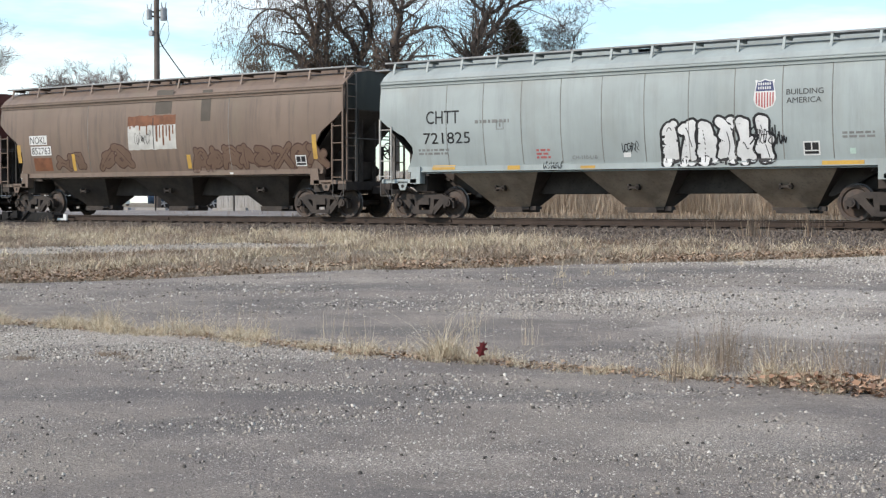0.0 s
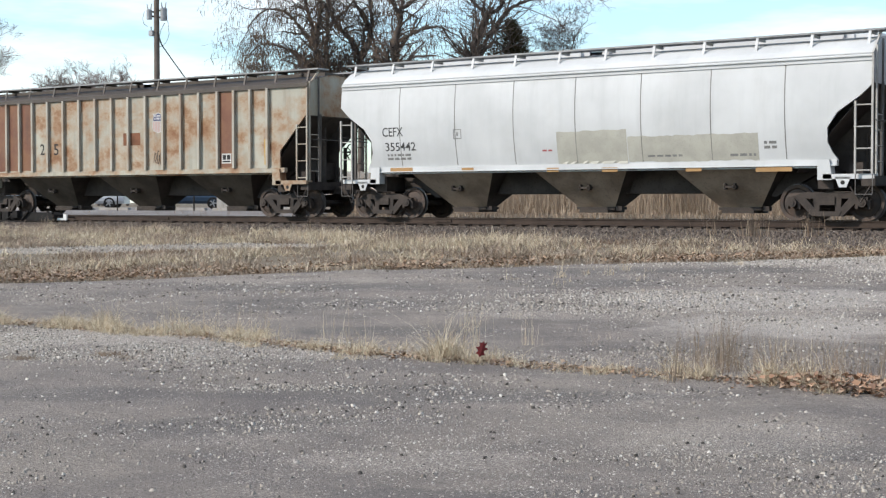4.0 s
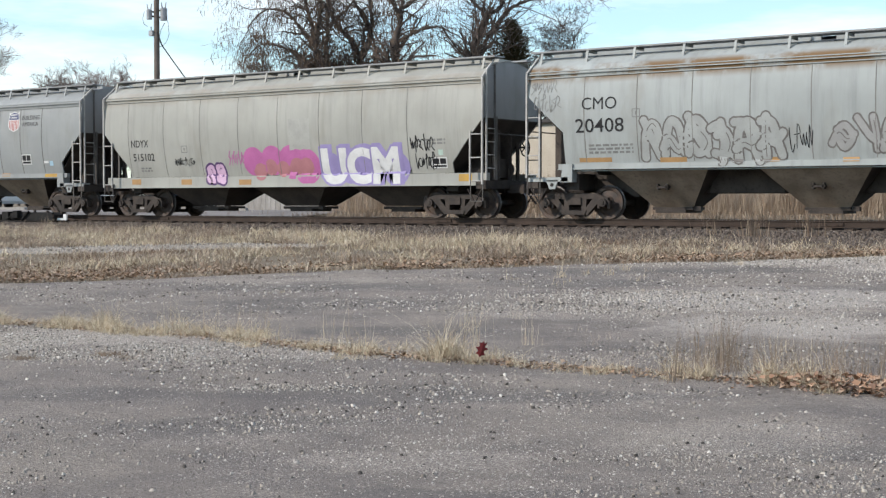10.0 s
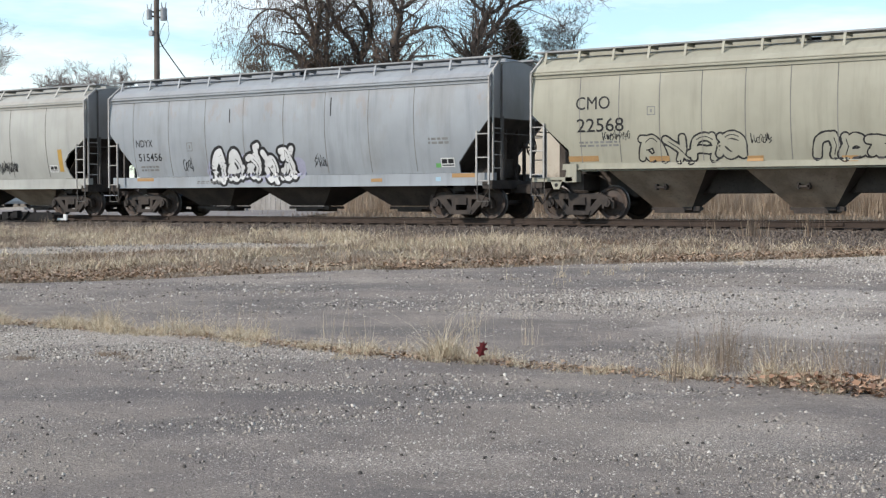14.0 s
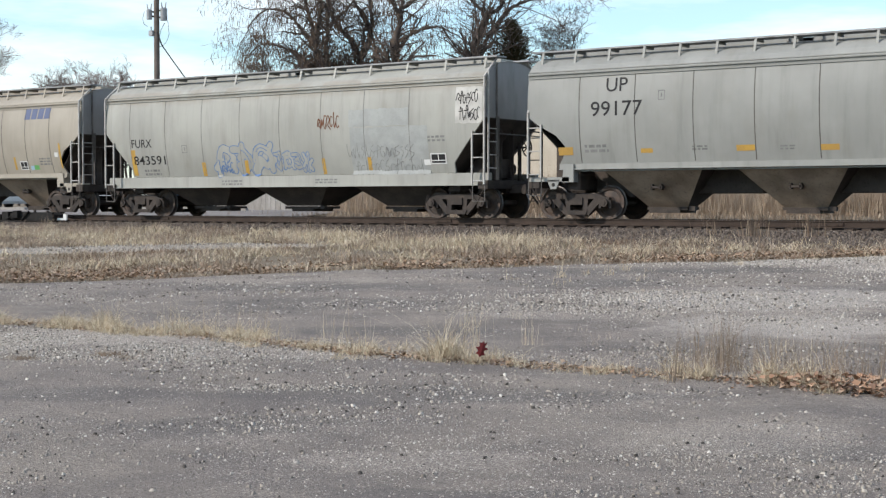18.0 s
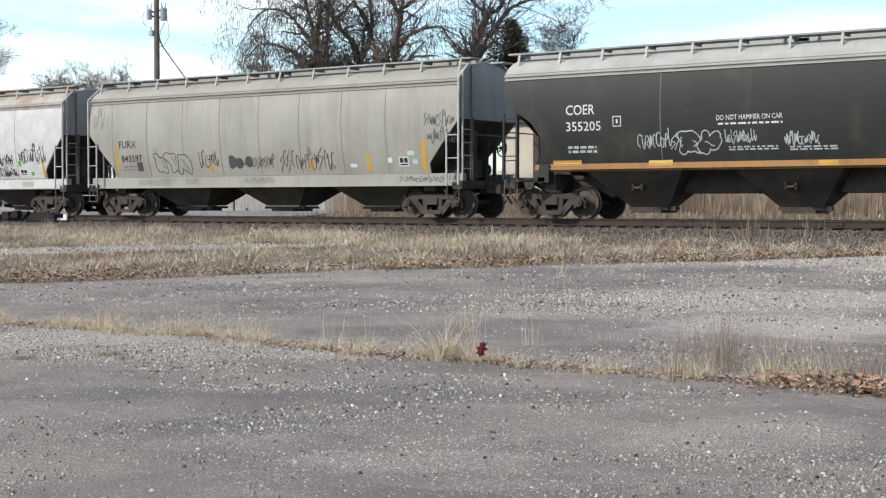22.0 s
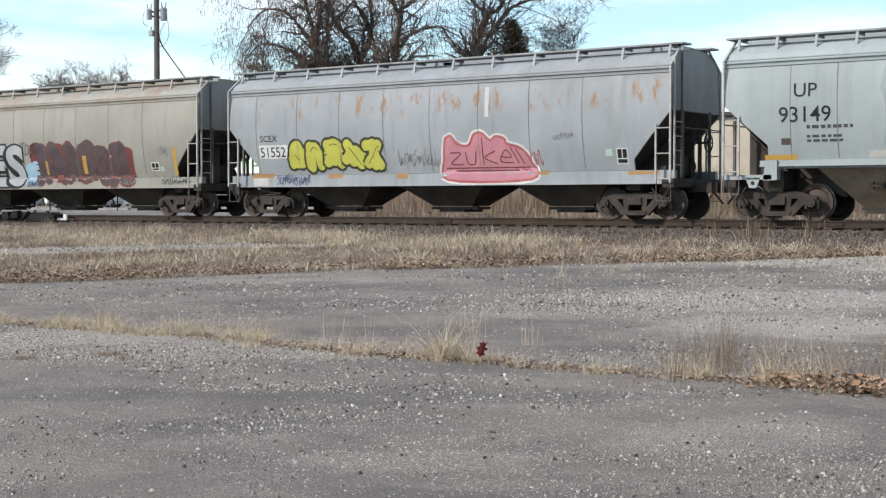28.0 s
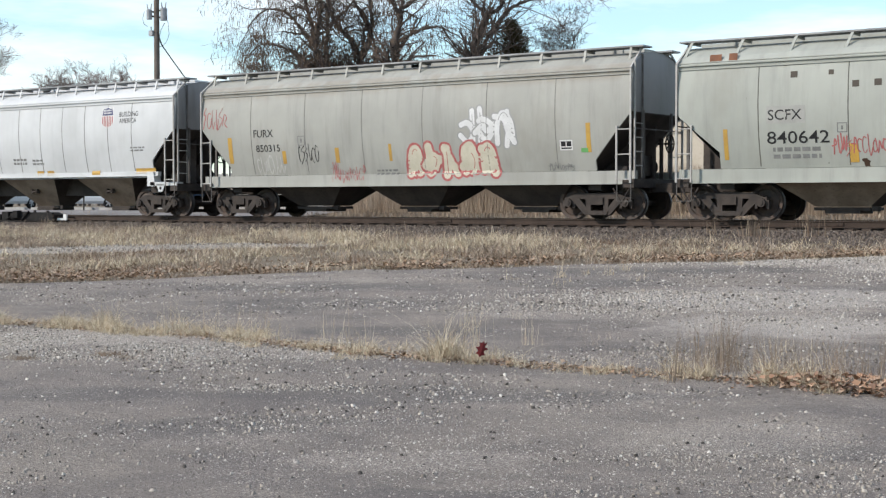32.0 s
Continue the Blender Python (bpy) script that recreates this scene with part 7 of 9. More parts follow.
def fat_glyph(ch, swell):
    """One letter of the built-in font, swollen to a fat sprayed shape: vertices and triangles."""
    cu = bpy.data.curves.new("word", "FONT")
    cu.body, cu.resolution_u, cu.offset = ch, 4, swell
    ob = bpy.data.objects.new("word", cu)
    me = bpy.data.meshes.new_from_object(ob)
    bm = bmesh.new()
    bm.from_mesh(me)
    bpy.data.objects.remove(ob)
    bpy.data.curves.remove(cu)
    bpy.data.meshes.remove(me)
    return bm


def block_letters(n, word, u0, z0, u1, z1, fill, edge, swell, rim, drop, label):
    """Fat sprayed letters, each with an edge coat, a drop shade and a fill coat."""
    w, zs = (u1 - u0) / len(word), SHAPES[n].zs
    for i, ch in enumerate(word):
        ob = None
        ref = fat_glyph(ch, swell)
        xs, ys = [v.co.x for v in ref.verts], [v.co.y for v in ref.verts]
        x0, y0 = min(xs), min(ys)
        kx, ky = (w * 1.02) / (max(xs) - x0), (z1 - z0) / (max(ys) - y0)
        ref.free()
        coats = [(swell + rim, (0, 0), edge)] + ([(swell + rim, drop, edge)] if drop else []) + [(swell, (0, 0), fill)]
        for j, (sw, (dx, dz), mat) in enumerate(coats):
            bm = fat_glyph(ch, sw)
            for v in bm.verts:
                v.co = Vector((u0 + i * w + (v.co.x - x0) * kx + dx, z0 + (v.co.y - y0) * ky + dz, 0))
            cuts = [z0 - 0.3 + 0.13 * k for k in range(int((z1 - z0 + 0.6) / 0.13))] + [zs - 0.001, zs + 0.001]
            for z in cuts:
                bmesh.ops.bisect_plane(bm, geom=bm.verts[:] + bm.edges[:] + bm.faces[:], plane_co=(0, z, 0), plane_no=(0, 1, 0))
            bm.verts.index_update()
            off = 0.010 + 0.006 * i + 0.0018 * j
            low = 0.98 if SHAPES[n].deep else zs - 0.1
            g = Geo().add([on_face(n, v.co.x, max(low, v.co.y), off) for v in bm.verts], [tuple(v.index for v in f.verts) for f in bm.faces])
            bm.free()
            if ob is None:
                ob = part("graffiti_letter", g, mat, TRAIN[n], label)
            else:
                part("shade_coat" if mat is edge else "fill_coat", g, mat, ob)


def scrawl(n, u0, z0, u1, z1, mat, seed, weight):
    """A quick tag: looping thin strokes, not letters."""
    h = z1 - z0
    if h > 0.7:
        mid = z0 + 0.5 * h
        scrawl(n, u0, mid + 0.04, u1 - 0.12 * (u1 - u0), z1, mat, seed, weight)
        scrawl(n, u0 + 0.1 * (u1 - u0), z0, u1, mid - 0.04, mat, seed + 500, weight)
        return
    rnd = random.Random(seed)
    k = min(14, max(3, round((u1 - u0) / max(0.08, 0.26 * h))))
    w = (u1 - u0) / k
    off, tag = next_layer(0.022), None
    w0, h0, low = w, h, z0
    for i in range(k):
        c = u0 + (i + 0.5) * w0
        kind = rnd.choice(("zig", "loop", "curl", "loop", "bolt", "cross", "hook", "hook"))
        w, h = w0 * rnd.uniform(0.7, 1.5), h0 * rnd.uniform(0.65, 1.1)
        z0 = low + h0 * rnd.uniform(0.0, 0.22)
        if kind == "zig":
            pts = [(c + (t - 0.5) * w * 1.1, z0 + h * v) for t, v in ((0, rnd.uniform(0.5, 0.9)), (0.3, rnd.uniform(0, 0.2)), (0.5, rnd.uniform(0.6, 1)), (0.75, rnd.uniform(0, 0.3)), (1, rnd.uniform(0.5, 0.9)))]
        elif kind == "bolt":
            pts = [(c + 0.35 * w, z0 + h * rnd.uniform(0.85, 1.05)), (c - 0.4 * w, z0 + h * rnd.uniform(0.5, 0.7)), (c + 0.35 * w, z0 + h * rnd.uniform(0.3, 0.55)), (c - 0.5 * w, z0 - h * rnd.uniform(0.0, 0.15))]
        elif kind == "cross":
            pts = [(c - 0.5 * w, z0 + h * rnd.uniform(0.55, 0.7)), (c + 0.5 * w, z0 + h * rnd.uniform(0.6, 0.8)), (c + 0.1 * w, z0 + h * 1.05), (c - 0.1 * w, z0 + h * rnd.uniform(-0.1, 0.1))]
        elif kind == "loop":
            pts = [(c + w * (0.1 + 0.42 * math.cos(a)), z0 + h * (0.45 + 0.42 * math.sin(a))) for a in [0.9 + 0.95 * k for k in range(rnd.choice((5, 6, 7)))]]
        elif kind == "hook":
            pts = [(c - 0.2 * w, z0 + h * rnd.uniform(0.9, 1.1)), (c - 0.1 * w, z0 + h * 0.35), (c + 0.15 * w, z0 - h * rnd.uniform(0.0, 0.12)), (c + 0.5 * w, z0 + h * rnd.uniform(0.25, 0.5))]
        elif kind == "dash":
            pts = [(c - 0.4 * w, z0 + h * rnd.uniform(0.7, 1.0)), (c, z0 + h * rnd.uniform(0.4, 0.6)), (c + 0.3 * w, z0 + h * rnd.uniform(0.0, 0.2))]
        else:
            pts = [(c - 0.5 * w, z0 + h * 0.2), (c - 0.1 * w, z0 + h * rnd.uniform(0.8, 1.0)), (c + 0.4 * w, z0 + h * 0.6), (c, z0 + h * 0.3), (c + 0.6 * w, z0 + h * rnd.uniform(0.0, 0.15))]
        g = Geo()
        ribbon(g, n, smooth_path(pts, 4), weight * rnd.uniform(0.42, 0.7), off + 0.0006 * i, rnd)
        if tag is None:
            tag = part("graffiti_tag", g, mat, TRAIN[n])
        else:
            part("stroke", g, mat, tag)


def outlined_field(n, pts, u0, z0, u1, z1, fill, edge, halo, label):
    """A field of spray with an edge line and a soft halo, its outline drawn in a unit box."""
    line = smooth_path(pts + pts[:1], 5)
    cu, cz = sum(p[0] for p in pts) / len(pts), sum(p[1] for p in pts) / len(pts)
    flat = [(u0 + (u1 - u0) * a, z0 + (z1 - z0) * b) for a, b in line]
    mu, mz = u0 + (u1 - u0) * cu, z0 + (z1 - z0) * cz * 0.55
    first = None
    for name, mat, w, off in (("graffiti_field", halo, 0.20, 0.008), ("edge_coat", edge, 0.075, 0.014)):
        g = Geo()
        ribbon(g, n, flat, w, off, random.Random(3))
        first = part(name, g, mat, TRAIN[n], label) if first is None else part(name, g, mat, first) and first
    rows = [[on_face(n, mu + (a - mu) * k / 14, max(0.985, mz + (b - mz) * k / 14), 0.011) for a, b in flat] for k in range(0, 15)]
    part("fill_coat", Geo().grid(rows), fill, first)


def cloud(n, u0, z0, u1, z1, mat, seed, label):
    """A rounded, lumpy field of sprayed colour."""
    rnd = random.Random(seed)
    g = Geo()
    k = max(18, round((u1 - u0) / 0.06))
    rows = []
    off = next_layer(0.0035) * 0.8
    zmin = 0.98 if SHAPES[n].deep else SHAPES[n].zs
    hgt = z1 - z0
    m = max(3, round(1.5 * (u1 - u0) / hgt))
    balls = [(u0 + (u1 - u0) * (i + 0.5) / m + rnd.uniform(-0.1, 0.1) * hgt, z0 + hgt * rnd.uniform(0.38, 0.62), hgt * rnd.uniform(0.30, 0.46)) for i in range(m)]
    for i in range(k + 1):
        u = u0 + (u1 - u0) * i / k
        tops = [c + math.sqrt(r * r - (u - b) ** 2) for b, c, r in balls if abs(u - b) < r]
        lows = [c - math.sqrt(r * r - (u - b) ** 2) for b, c, r in balls if abs(u - b) < r]
        hi, lo = (max(tops), min(lows)) if tops else (z0 + 0.45 * hgt, z0 + 0.43 * hgt)
        lo, hi = max(zmin, z0, lo), max(zmin + 0.01, min(z1, hi))
        rows.append([on_face(n, u, lo + (hi - lo) * j / 10, off) for j in range(11)])
    g.grid(rows)
    part("graffiti_field", g, mat, TRAIN[n], label)


def markings():
    lettering(1, "CHTT", -6.52, 2.75, -5.35, 3.13, BLACK_PAINT)
    lettering(1, "721825", -6.64, 2.17, -4.99, 2.50, BLACK_PAINT)
    small_print(1, -6.85, 1.82, -5.75, 2.03, 2, GREY_PRINT)
    box_mark(1, -4.08, 2.53, -3.83, 2.78, GREY_PRINT)
    emblem(1, 3.67, 2.79, 4.27, 3.57)
    lettering(1, "BUILDING", 4.54, 3.14, 5.49, 3.28, DIM_PRINT)
    lettering(1, "AMERICA", 4.54, 2.93, 5.44, 3.07, DIM_PRINT)
    graffiti(1, 'abcdec', 1.03, 1.37, 4.24, 2.65, SPRAY_WHITE, BLACK_PAINT, 0.24, 3, 'white graffiti with black outlines', 0.07)
    scrawl(1, 3.57, 1.89, 4.51, 2.29, BLACK_PAINT, 5, 0.06)
    stencil_panel(1, 4.94, 1.63, 5.37, 1.98)
    patch(1, "tape", YELLOW, -6.40, 1.42, -5.59, 1.55)
    patch(1, "tape", YELLOW, -3.78, 1.38, -3.36, 1.51)
    patch(1, "tape", YELLOW, -1.41, 1.35, -0.95, 1.47)
    patch(1, "tape", YELLOW, 5.41, 1.37, 6.47, 1.49)
    scrawl(1, -0.12, 1.80, 0.39, 2.10, BLACK_PAINT, 9, 0.035)
    lettering(1, "CH-110-L10", -1.66, 1.65, -0.88, 1.75, GREY_PRINT)
    small_print(1, -2.80, 1.65, -2.34, 1.95, 3, RED_PAINT)
    small_print(1, 5.95, 2.00, 6.75, 2.19, 2, GREY_PRINT)
    scrawl(1, -2.62, 1.38, -1.98, 1.57, BLACK_PAINT, 12, 0.035)
    patch(1, "sticker", WHITE_PAINT, -0.07, 1.68, 0.15, 1.80)
    small_print(1, -4.80, 2.66, -3.64, 2.82, 1, GREY_PRINT)
    patch(1, "sticker", PALE_GREEN, 6.12, 1.65, 6.26, 1.79)
    patch(2, "paint_patch", WHITE_PAINT, -6.57, 2.56, -5.61, 2.89)
    lettering(2, "NOKL", -6.52, 2.59, -5.65, 2.85, BLACK_PAINT)
    patch(2, "paint_patch", WHITE_PAINT, -6.52, 2.17, -5.41, 2.50)
    lettering(2, "852763", -6.47, 2.21, -5.46, 2.46, BLACK_PAINT)
    patch(2, "paint_patch", DIRTY_WHITE, -1.35, 2.27, 0.98, 3.38)
    patch(2, "paint_patch", RUST_WASH, -1.35, 3.08, 0.98, 3.42)
    scrawl(2, -1.05, 2.43, -0.23, 2.86, BLACK_PAINT, 4, 0.03)
    patch(2, "scrape", BLACK_PAINT, -0.12, 2.28, -0.08, 3.35)
    patch(2, "drip", RUST_WASH, -1.26, 2.98, -1.20, 3.13)
    patch(2, "drip", RUST_WASH, -1.07, 3.04, -0.98, 3.12)
    patch(2, "drip", RUST_WASH, -0.79, 2.93, -0.72, 3.12)
    patch(2, "drip", RUST_WASH, -0.44, 2.78, -0.38, 3.10)
    patch(2, "drip", RUST_WASH, 0.02, 2.53, 0.11, 3.09)
    patch(2, "drip", RUST_WASH, 0.19, 2.66, 0.25, 3.08)
    patch(2, "drip", RUST_WASH, 0.34, 2.40, 0.42, 3.07)
    patch(2, "drip", RUST_WASH, 0.51, 2.70, 0.57, 3.07)
    patch(2, "drip", RUST_WASH, 0.65, 2.55, 0.73, 3.06)
    patch(2, "drip", RUST_WASH, 0.82, 2.77, 0.88, 3.06)
    patch(2, "paint_patch", STAIN, -0.02, 3.46, 0.77, 4.27)
    patch(2, "paint_patch", STAIN, 2.15, 3.15, 2.59, 4.19)
    patch(2, "tape", YELLOW, -7.30, 1.92, -7.10, 2.57)
    patch(2, "tape", YELLOW, -4.33, 1.60, -4.17, 2.19)
    patch(2, "tape", YELLOW, 1.41, 1.60, 1.59, 2.06)
    patch(2, "tape", YELLOW, 6.94, 1.82, 7.11, 2.58)
    patch(2, "paint_patch", RUST_WASH, -6.42, 1.61, -5.43, 2.08)
    graffiti(2, 'bd', -5.19, 1.58, -3.65, 2.23, BROWN_FILL, BROWN_EDGE, 0.2, 4, 'brown graffiti', 0.04)
    graffiti(2, 'ae', -2.96, 1.55, -1.18, 2.47, BROWN_FILL, BROWN_EDGE, 0.22, 6, 'brown graffiti', 0.04)
    graffiti(2, 'adcbecda', 1.65, 1.47, 7.49, 2.34, BROWN_FILL, BROWN_EDGE, 0.2, 8, 'brown graffiti', 0.04)
    stencil_panel(2, 6.19, 1.61, 6.63, 1.95)
    patch(2, "sticker", DIRTY_WHITE, 4.80, 1.70, 5.14, 1.94)
    patch(2, "sticker", WHITE_PAINT, 3.33, 1.36, 3.48, 1.45)
    lettering(3, "NDYX", -6.65, 2.26, -5.82, 2.51, WHITE_PAINT)
    lettering(3, "843325", -6.60, 1.86, -5.62, 2.13, WHITE_PAINT)
    box_mark(3, -4.27, 2.12, -3.99, 2.39, WHITE_PAINT)
    cloud(3, -4.55, 0.99, 1.75, 2.28, DULL_SKY, 10, 'dull blue overspray')
    graffiti(3, 'cdaecbda', -4.40, 1.02, 1.62, 2.18, SPRAY_GREY, DIM_PRINT, 0.24, 11, 'grey graffiti with dark outlines', 0.035)
    scrawl(3, -3.64, 1.26, 1.30, 1.89, NAVY, 7, 0.035)
    scrawl(3, 1.50, 1.41, 3.54, 2.03, SPRAY_SKY, 13, 0.03)
    scrawl(3, 4.38, 1.90, 5.11, 2.17, SPRAY_BLUE, 15, 0.05)
    scrawl(3, 5.29, 1.57, 6.38, 2.22, WHITE_PAINT, 17, 0.07)
    stencil_panel(3, 5.93, 1.48, 6.52, 1.90, WHITE_PAINT, RED_PAINT)
    patch(3, "tape", YELLOW, -6.90, 1.72, -6.75, 2.31)
    patch(3, "tape", YELLOW, -4.34, 1.50, -4.17, 1.91)
    patch(3, "tape", YELLOW, -1.61, 1.47, -1.46, 1.98)
    patch(3, "tape", YELLOW, 1.14, 1.43, 1.26, 1.76)
    patch(3, "tape", YELLOW, 4.19, 1.51, 4.38, 1.94)
    patch(3, "tape", YELLOW, 6.56, 1.48, 6.80, 2.30)
    small_print(3, 1.50, 1.05, 2.33, 1.29, 3, WHITE_PAINT)
    small_print(3, 3.92, 1.10, 4.89, 1.29, 2, WHITE_PAINT)
    patch(3, "sticker", DIRTY_WHITE, -6.06, 1.02, -5.77, 1.35)
    patch(3, "sticker", DIRTY_WHITE, 5.56, 0.97, 5.86, 1.32)
    scrawl(3, 5.93, 1.05, 6.97, 1.30, SPRAY_BLUE, 19, 0.04)
    small_print(3, -6.55, 1.49, -5.77, 1.64, 2, WHITE_PAINT)
    patch(3, "sticker", PALE_GREEN, 6.28, 1.74, 6.49, 1.94)
    lettering(4, "CEFX", -6.64, 2.43, -5.88, 2.70, DIM_PRINT)
    lettering(4, "355442", -6.56, 2.00, -5.44, 2.25, DIM_PRINT)
    patch(4, "paint_patch", TAN_PATCH, -0.61, 1.52, 1.56, 2.41)
    patch(4, "paint_patch", TAN_PATCH, 1.58, 1.54, 5.28, 2.22)
    patch(4, "tape", ORANGE_TAPE, -6.44, 1.38, -5.61, 1.50)
    patch(4, "tape", ORANGE_TAPE, -3.85, 1.35, -3.43, 1.47)
    patch(4, "tape", ORANGE_TAPE, -0.98, 1.31, -0.59, 1.43)
    patch(4, "tape", ORANGE_TAPE, 0.77, 1.29, 1.25, 1.41)
    patch(4, "tape", ORANGE_TAPE, 3.25, 1.27, 3.70, 1.38)
    patch(4, "tape", ORANGE_TAPE, 5.19, 1.24, 6.15, 1.35)
    box_mark(4, -4.06, 2.30, -3.78, 2.58, GREY_PRINT)
    small_print(4, -6.51, 1.69, -5.64, 1.91, 2, GREY_PRINT)
    small_print(4, 5.43, 1.77, 5.83, 2.01, 2, GREY_PRINT)
    small_print(4, -1.09, 1.85, -0.77, 1.93, 1, RED_PAINT)
    small_print(4, 2.16, 1.63, 3.16, 1.72, 1, GREY_PRINT)
    small_print(4, 4.50, 1.60, 5.21, 1.71, 1, GREY_PRINT)
    lettering(5, "2", -4.46, 2.19, -4.22, 2.59, BLACK_PAINT)
    lettering(5, "5", -3.71, 2.17, -3.46, 2.57, BLACK_PAINT)
    patch(5, "paint_patch", OXIDE, -8.2, 3.32, -7.16, 4.0)
    for a, b in ((-7.04, -6.29), (-6.29, -5.57), (-5.57, -4.83), (4.49, 5.22)):
        patch(5, "paint_patch", OXIDE, a + 0.05, 1.62, b - 0.05, 4.06)
    emblem(5, 1.37, 2.81, 1.98, 3.52, True)
    stencil_panel(5, 4.63, 1.74, 5.05, 2.06, WHITE_PAINT)
    patch(5, "tape", YELLOW, -7.16, 1.70, -6.98, 2.54)
    patch(5, "tape", YELLOW, 6.51, 1.67, 6.65, 2.49)
    patch(5, "tape", YELLOW, -1.60, 1.61, -1.51, 2.23)
    patch(5, "paint_patch", RUST_WASH, -0.06, 2.43, 0.79, 2.86)
    scrawl(5, 1.45, 1.70, 2.01, 2.22, BLACK_PAINT, 21, 0.035)
    lettering(6, "FURX", -6.62, 2.36, -5.93, 2.60, BLACK_PAINT)
    lettering(6, "840552", -6.62, 1.88, -5.61, 2.12, BLACK_PAINT)
    graffiti(6, 'abcd', -1.04, 1.01, 1.58, 2.09, "CAR", BLACK_PAINT, 0.26, 22, 'black outlined graffiti', 0.03)
    scrawl(6, 1.47, 1.43, 2.61, 2.11, BLACK_PAINT, 23, 0.05)
    scrawl(6, -5.05, 3.53, -2.89, 4.08, BLACK_PAINT, 24, 0.05)
    stencil_panel(6, 5.98, 1.57, 6.58, 1.80)
    patch(6, "sticker", DIRTY_WHITE, -4.86, 1.42, -3.63, 1.58)
    small_print(6, -4.80, 1.45, -3.69, 1.55, 2, DIM_PRINT)
    patch(6, "sticker", DIRTY_WHITE, -0.29, 1.42, 0.76, 1.58)
    small_print(6, -0.23, 1.45, 0.70, 1.55, 2, DIM_PRINT)
    patch(6, "sticker", DIRTY_WHITE, 4.30, 1.42, 5.37, 1.55)
    small_print(6, 4.36, 1.45, 5.31, 1.52, 2, DIM_PRINT)
    patch(6, "tape", ORANGE_TAPE, -6.90, 1.19, -6.02, 1.30)
    patch(6, "tape", ORANGE_TAPE, -3.86, 1.17, -3.51, 1.27)
    patch(6, "tape", ORANGE_TAPE, -0.55, 1.14, -0.19, 1.24)
    patch(6, "tape", ORANGE_TAPE, 3.06, 1.10, 3.48, 1.20)
    patch(6, "tape", ORANGE_TAPE, 5.04, 1.08, 5.44, 1.18)
    patch(6, "tape", ORANGE_TAPE, 7.00, 1.06, 7.85, 1.16)
    patch(6, "paint_patch", STAIN, 1.98, 3.72, 2.28, 3.80)
    small_print(6, 5.85, 1.96, 6.56, 2.22, 2, GREY_PRINT)
    scrawl(6, -4.57, 1.78, -3.86, 2.40, GREY_PRINT, 25, 0.035)
    small_print(6, -4.57, 1.08, -3.86, 1.19, 2, GREY_PRINT)
    small_print(6, -2.37, 1.13, -1.59, 1.31, 2, GREY_PRINT)
    lettering(7, "FURX", -6.66, 2.38, -6.01, 2.62, BLACK_PAINT)
    lettering(7, "842670", -6.56, 1.86, -5.61, 2.09, BLACK_PAINT)
    graffiti(7, 'cdbe', -3.65, 1.44, -1.07, 2.19, SPRAY_SKY, SPRAY_BLUE, 0.24, 31, 'light blue graffiti', 0.05)
    scrawl(7, -5.46, 1.60, -4.01, 2.16, BLACK_PAINT, 32, 0.05)
    graffiti(7, 'ecac', 0.23, 1.44, 2.54, 2.28, SPRAY_GREY, FADED_DARK, 0.13, 33, 'grey graffiti', 0.03)
    box_mark(7, 3.29, 1.46, 4.11, 2.19, BLACK_PAINT)
    scrawl(7, 3.43, 1.57, 4.01, 2.09, BLACK_PAINT, 34, 0.035)
    scrawl(7, 4.49, 1.47, 5.24, 2.11, GREY_PRINT, 35, 0.035)
    patch(7, "tape", YELLOW, -6.72, 1.46, -6.56, 2.29)
    patch(7, "tape", YELLOW, -5.04, 1.44, -4.85, 1.98)
    patch(7, "tape", YELLOW, 0.10, 1.41, 0.27, 1.92)
    patch(7, "tape", YELLOW, 3.49, 1.36, 3.64, 1.85)
    patch(7, "tape", YELLOW, 5.20, 1.36, 5.38, 1.83)
    patch(7, "tape", YELLOW, 6.56, 1.40, 6.74, 2.35)
    stencil_panel(7, 6.06, 1.59, 6.61, 1.84)
    patch(7, "sticker", DIRTY_WHITE, -5.91, 1.08, -4.36, 1.31)
    small_print(7, -5.85, 1.11, -4.42, 1.28, 2, DIM_PRINT)
    patch(7, "sticker", DIRTY_WHITE, -0.42, 1.09, 0.80, 1.29)
    small_print(7, -0.36, 1.12, 0.74, 1.26, 2, DIM_PRINT)
    patch(7, "sticker", DIRTY_WHITE, 3.76, 1.10, 4.96, 1.29)
    small_print(7, 3.82, 1.13, 4.90, 1.26, 2, DIM_PRINT)
    patch(7, "paint_patch", STAIN, 2.10, 2.26, 2.16, 3.71)
    small_print(7, 6.06, 1.97, 6.60, 2.23, 2, GREY_PRINT)
    small_print(7, -2.72, 1.05, -1.69, 1.26, 2, GREY_PRINT)
    patch(7, "sticker", PALE_RED, -7.02, 1.11, -6.82, 1.26)
    patch(7, "sticker", PALE_RED, 6.70, 1.12, 6.86, 1.25)
    lettering(8, "CMO", -6.47, 2.98, -5.40, 3.31, BLACK_PAINT)
    lettering(8, "20408", -6.67, 2.36, -5.19, 2.74, BLACK_PAINT)
    box_mark(8, -4.94, 2.73, -4.70, 2.96, GREY_PRINT)
    small_print(8, -6.29, 1.75, -4.94, 2.04, 3, GREY_PRINT)
    emblem(8, 4.10, 2.93, 4.76, 3.73)
    graffiti(8, 'cbadce', -4.75, 1.44, -0.66, 2.72, PALE_PATCH, FADED_DARK, 0.22, 41, 'faded grey graffiti with dark outlines', 0.045)
    graffiti(8, 'daec', 0.45, 1.63, 3.07, 2.63, SPRAY_GREY, FADED_DARK, 0.16, 42, 'faded brown-grey graffiti', 0.045)
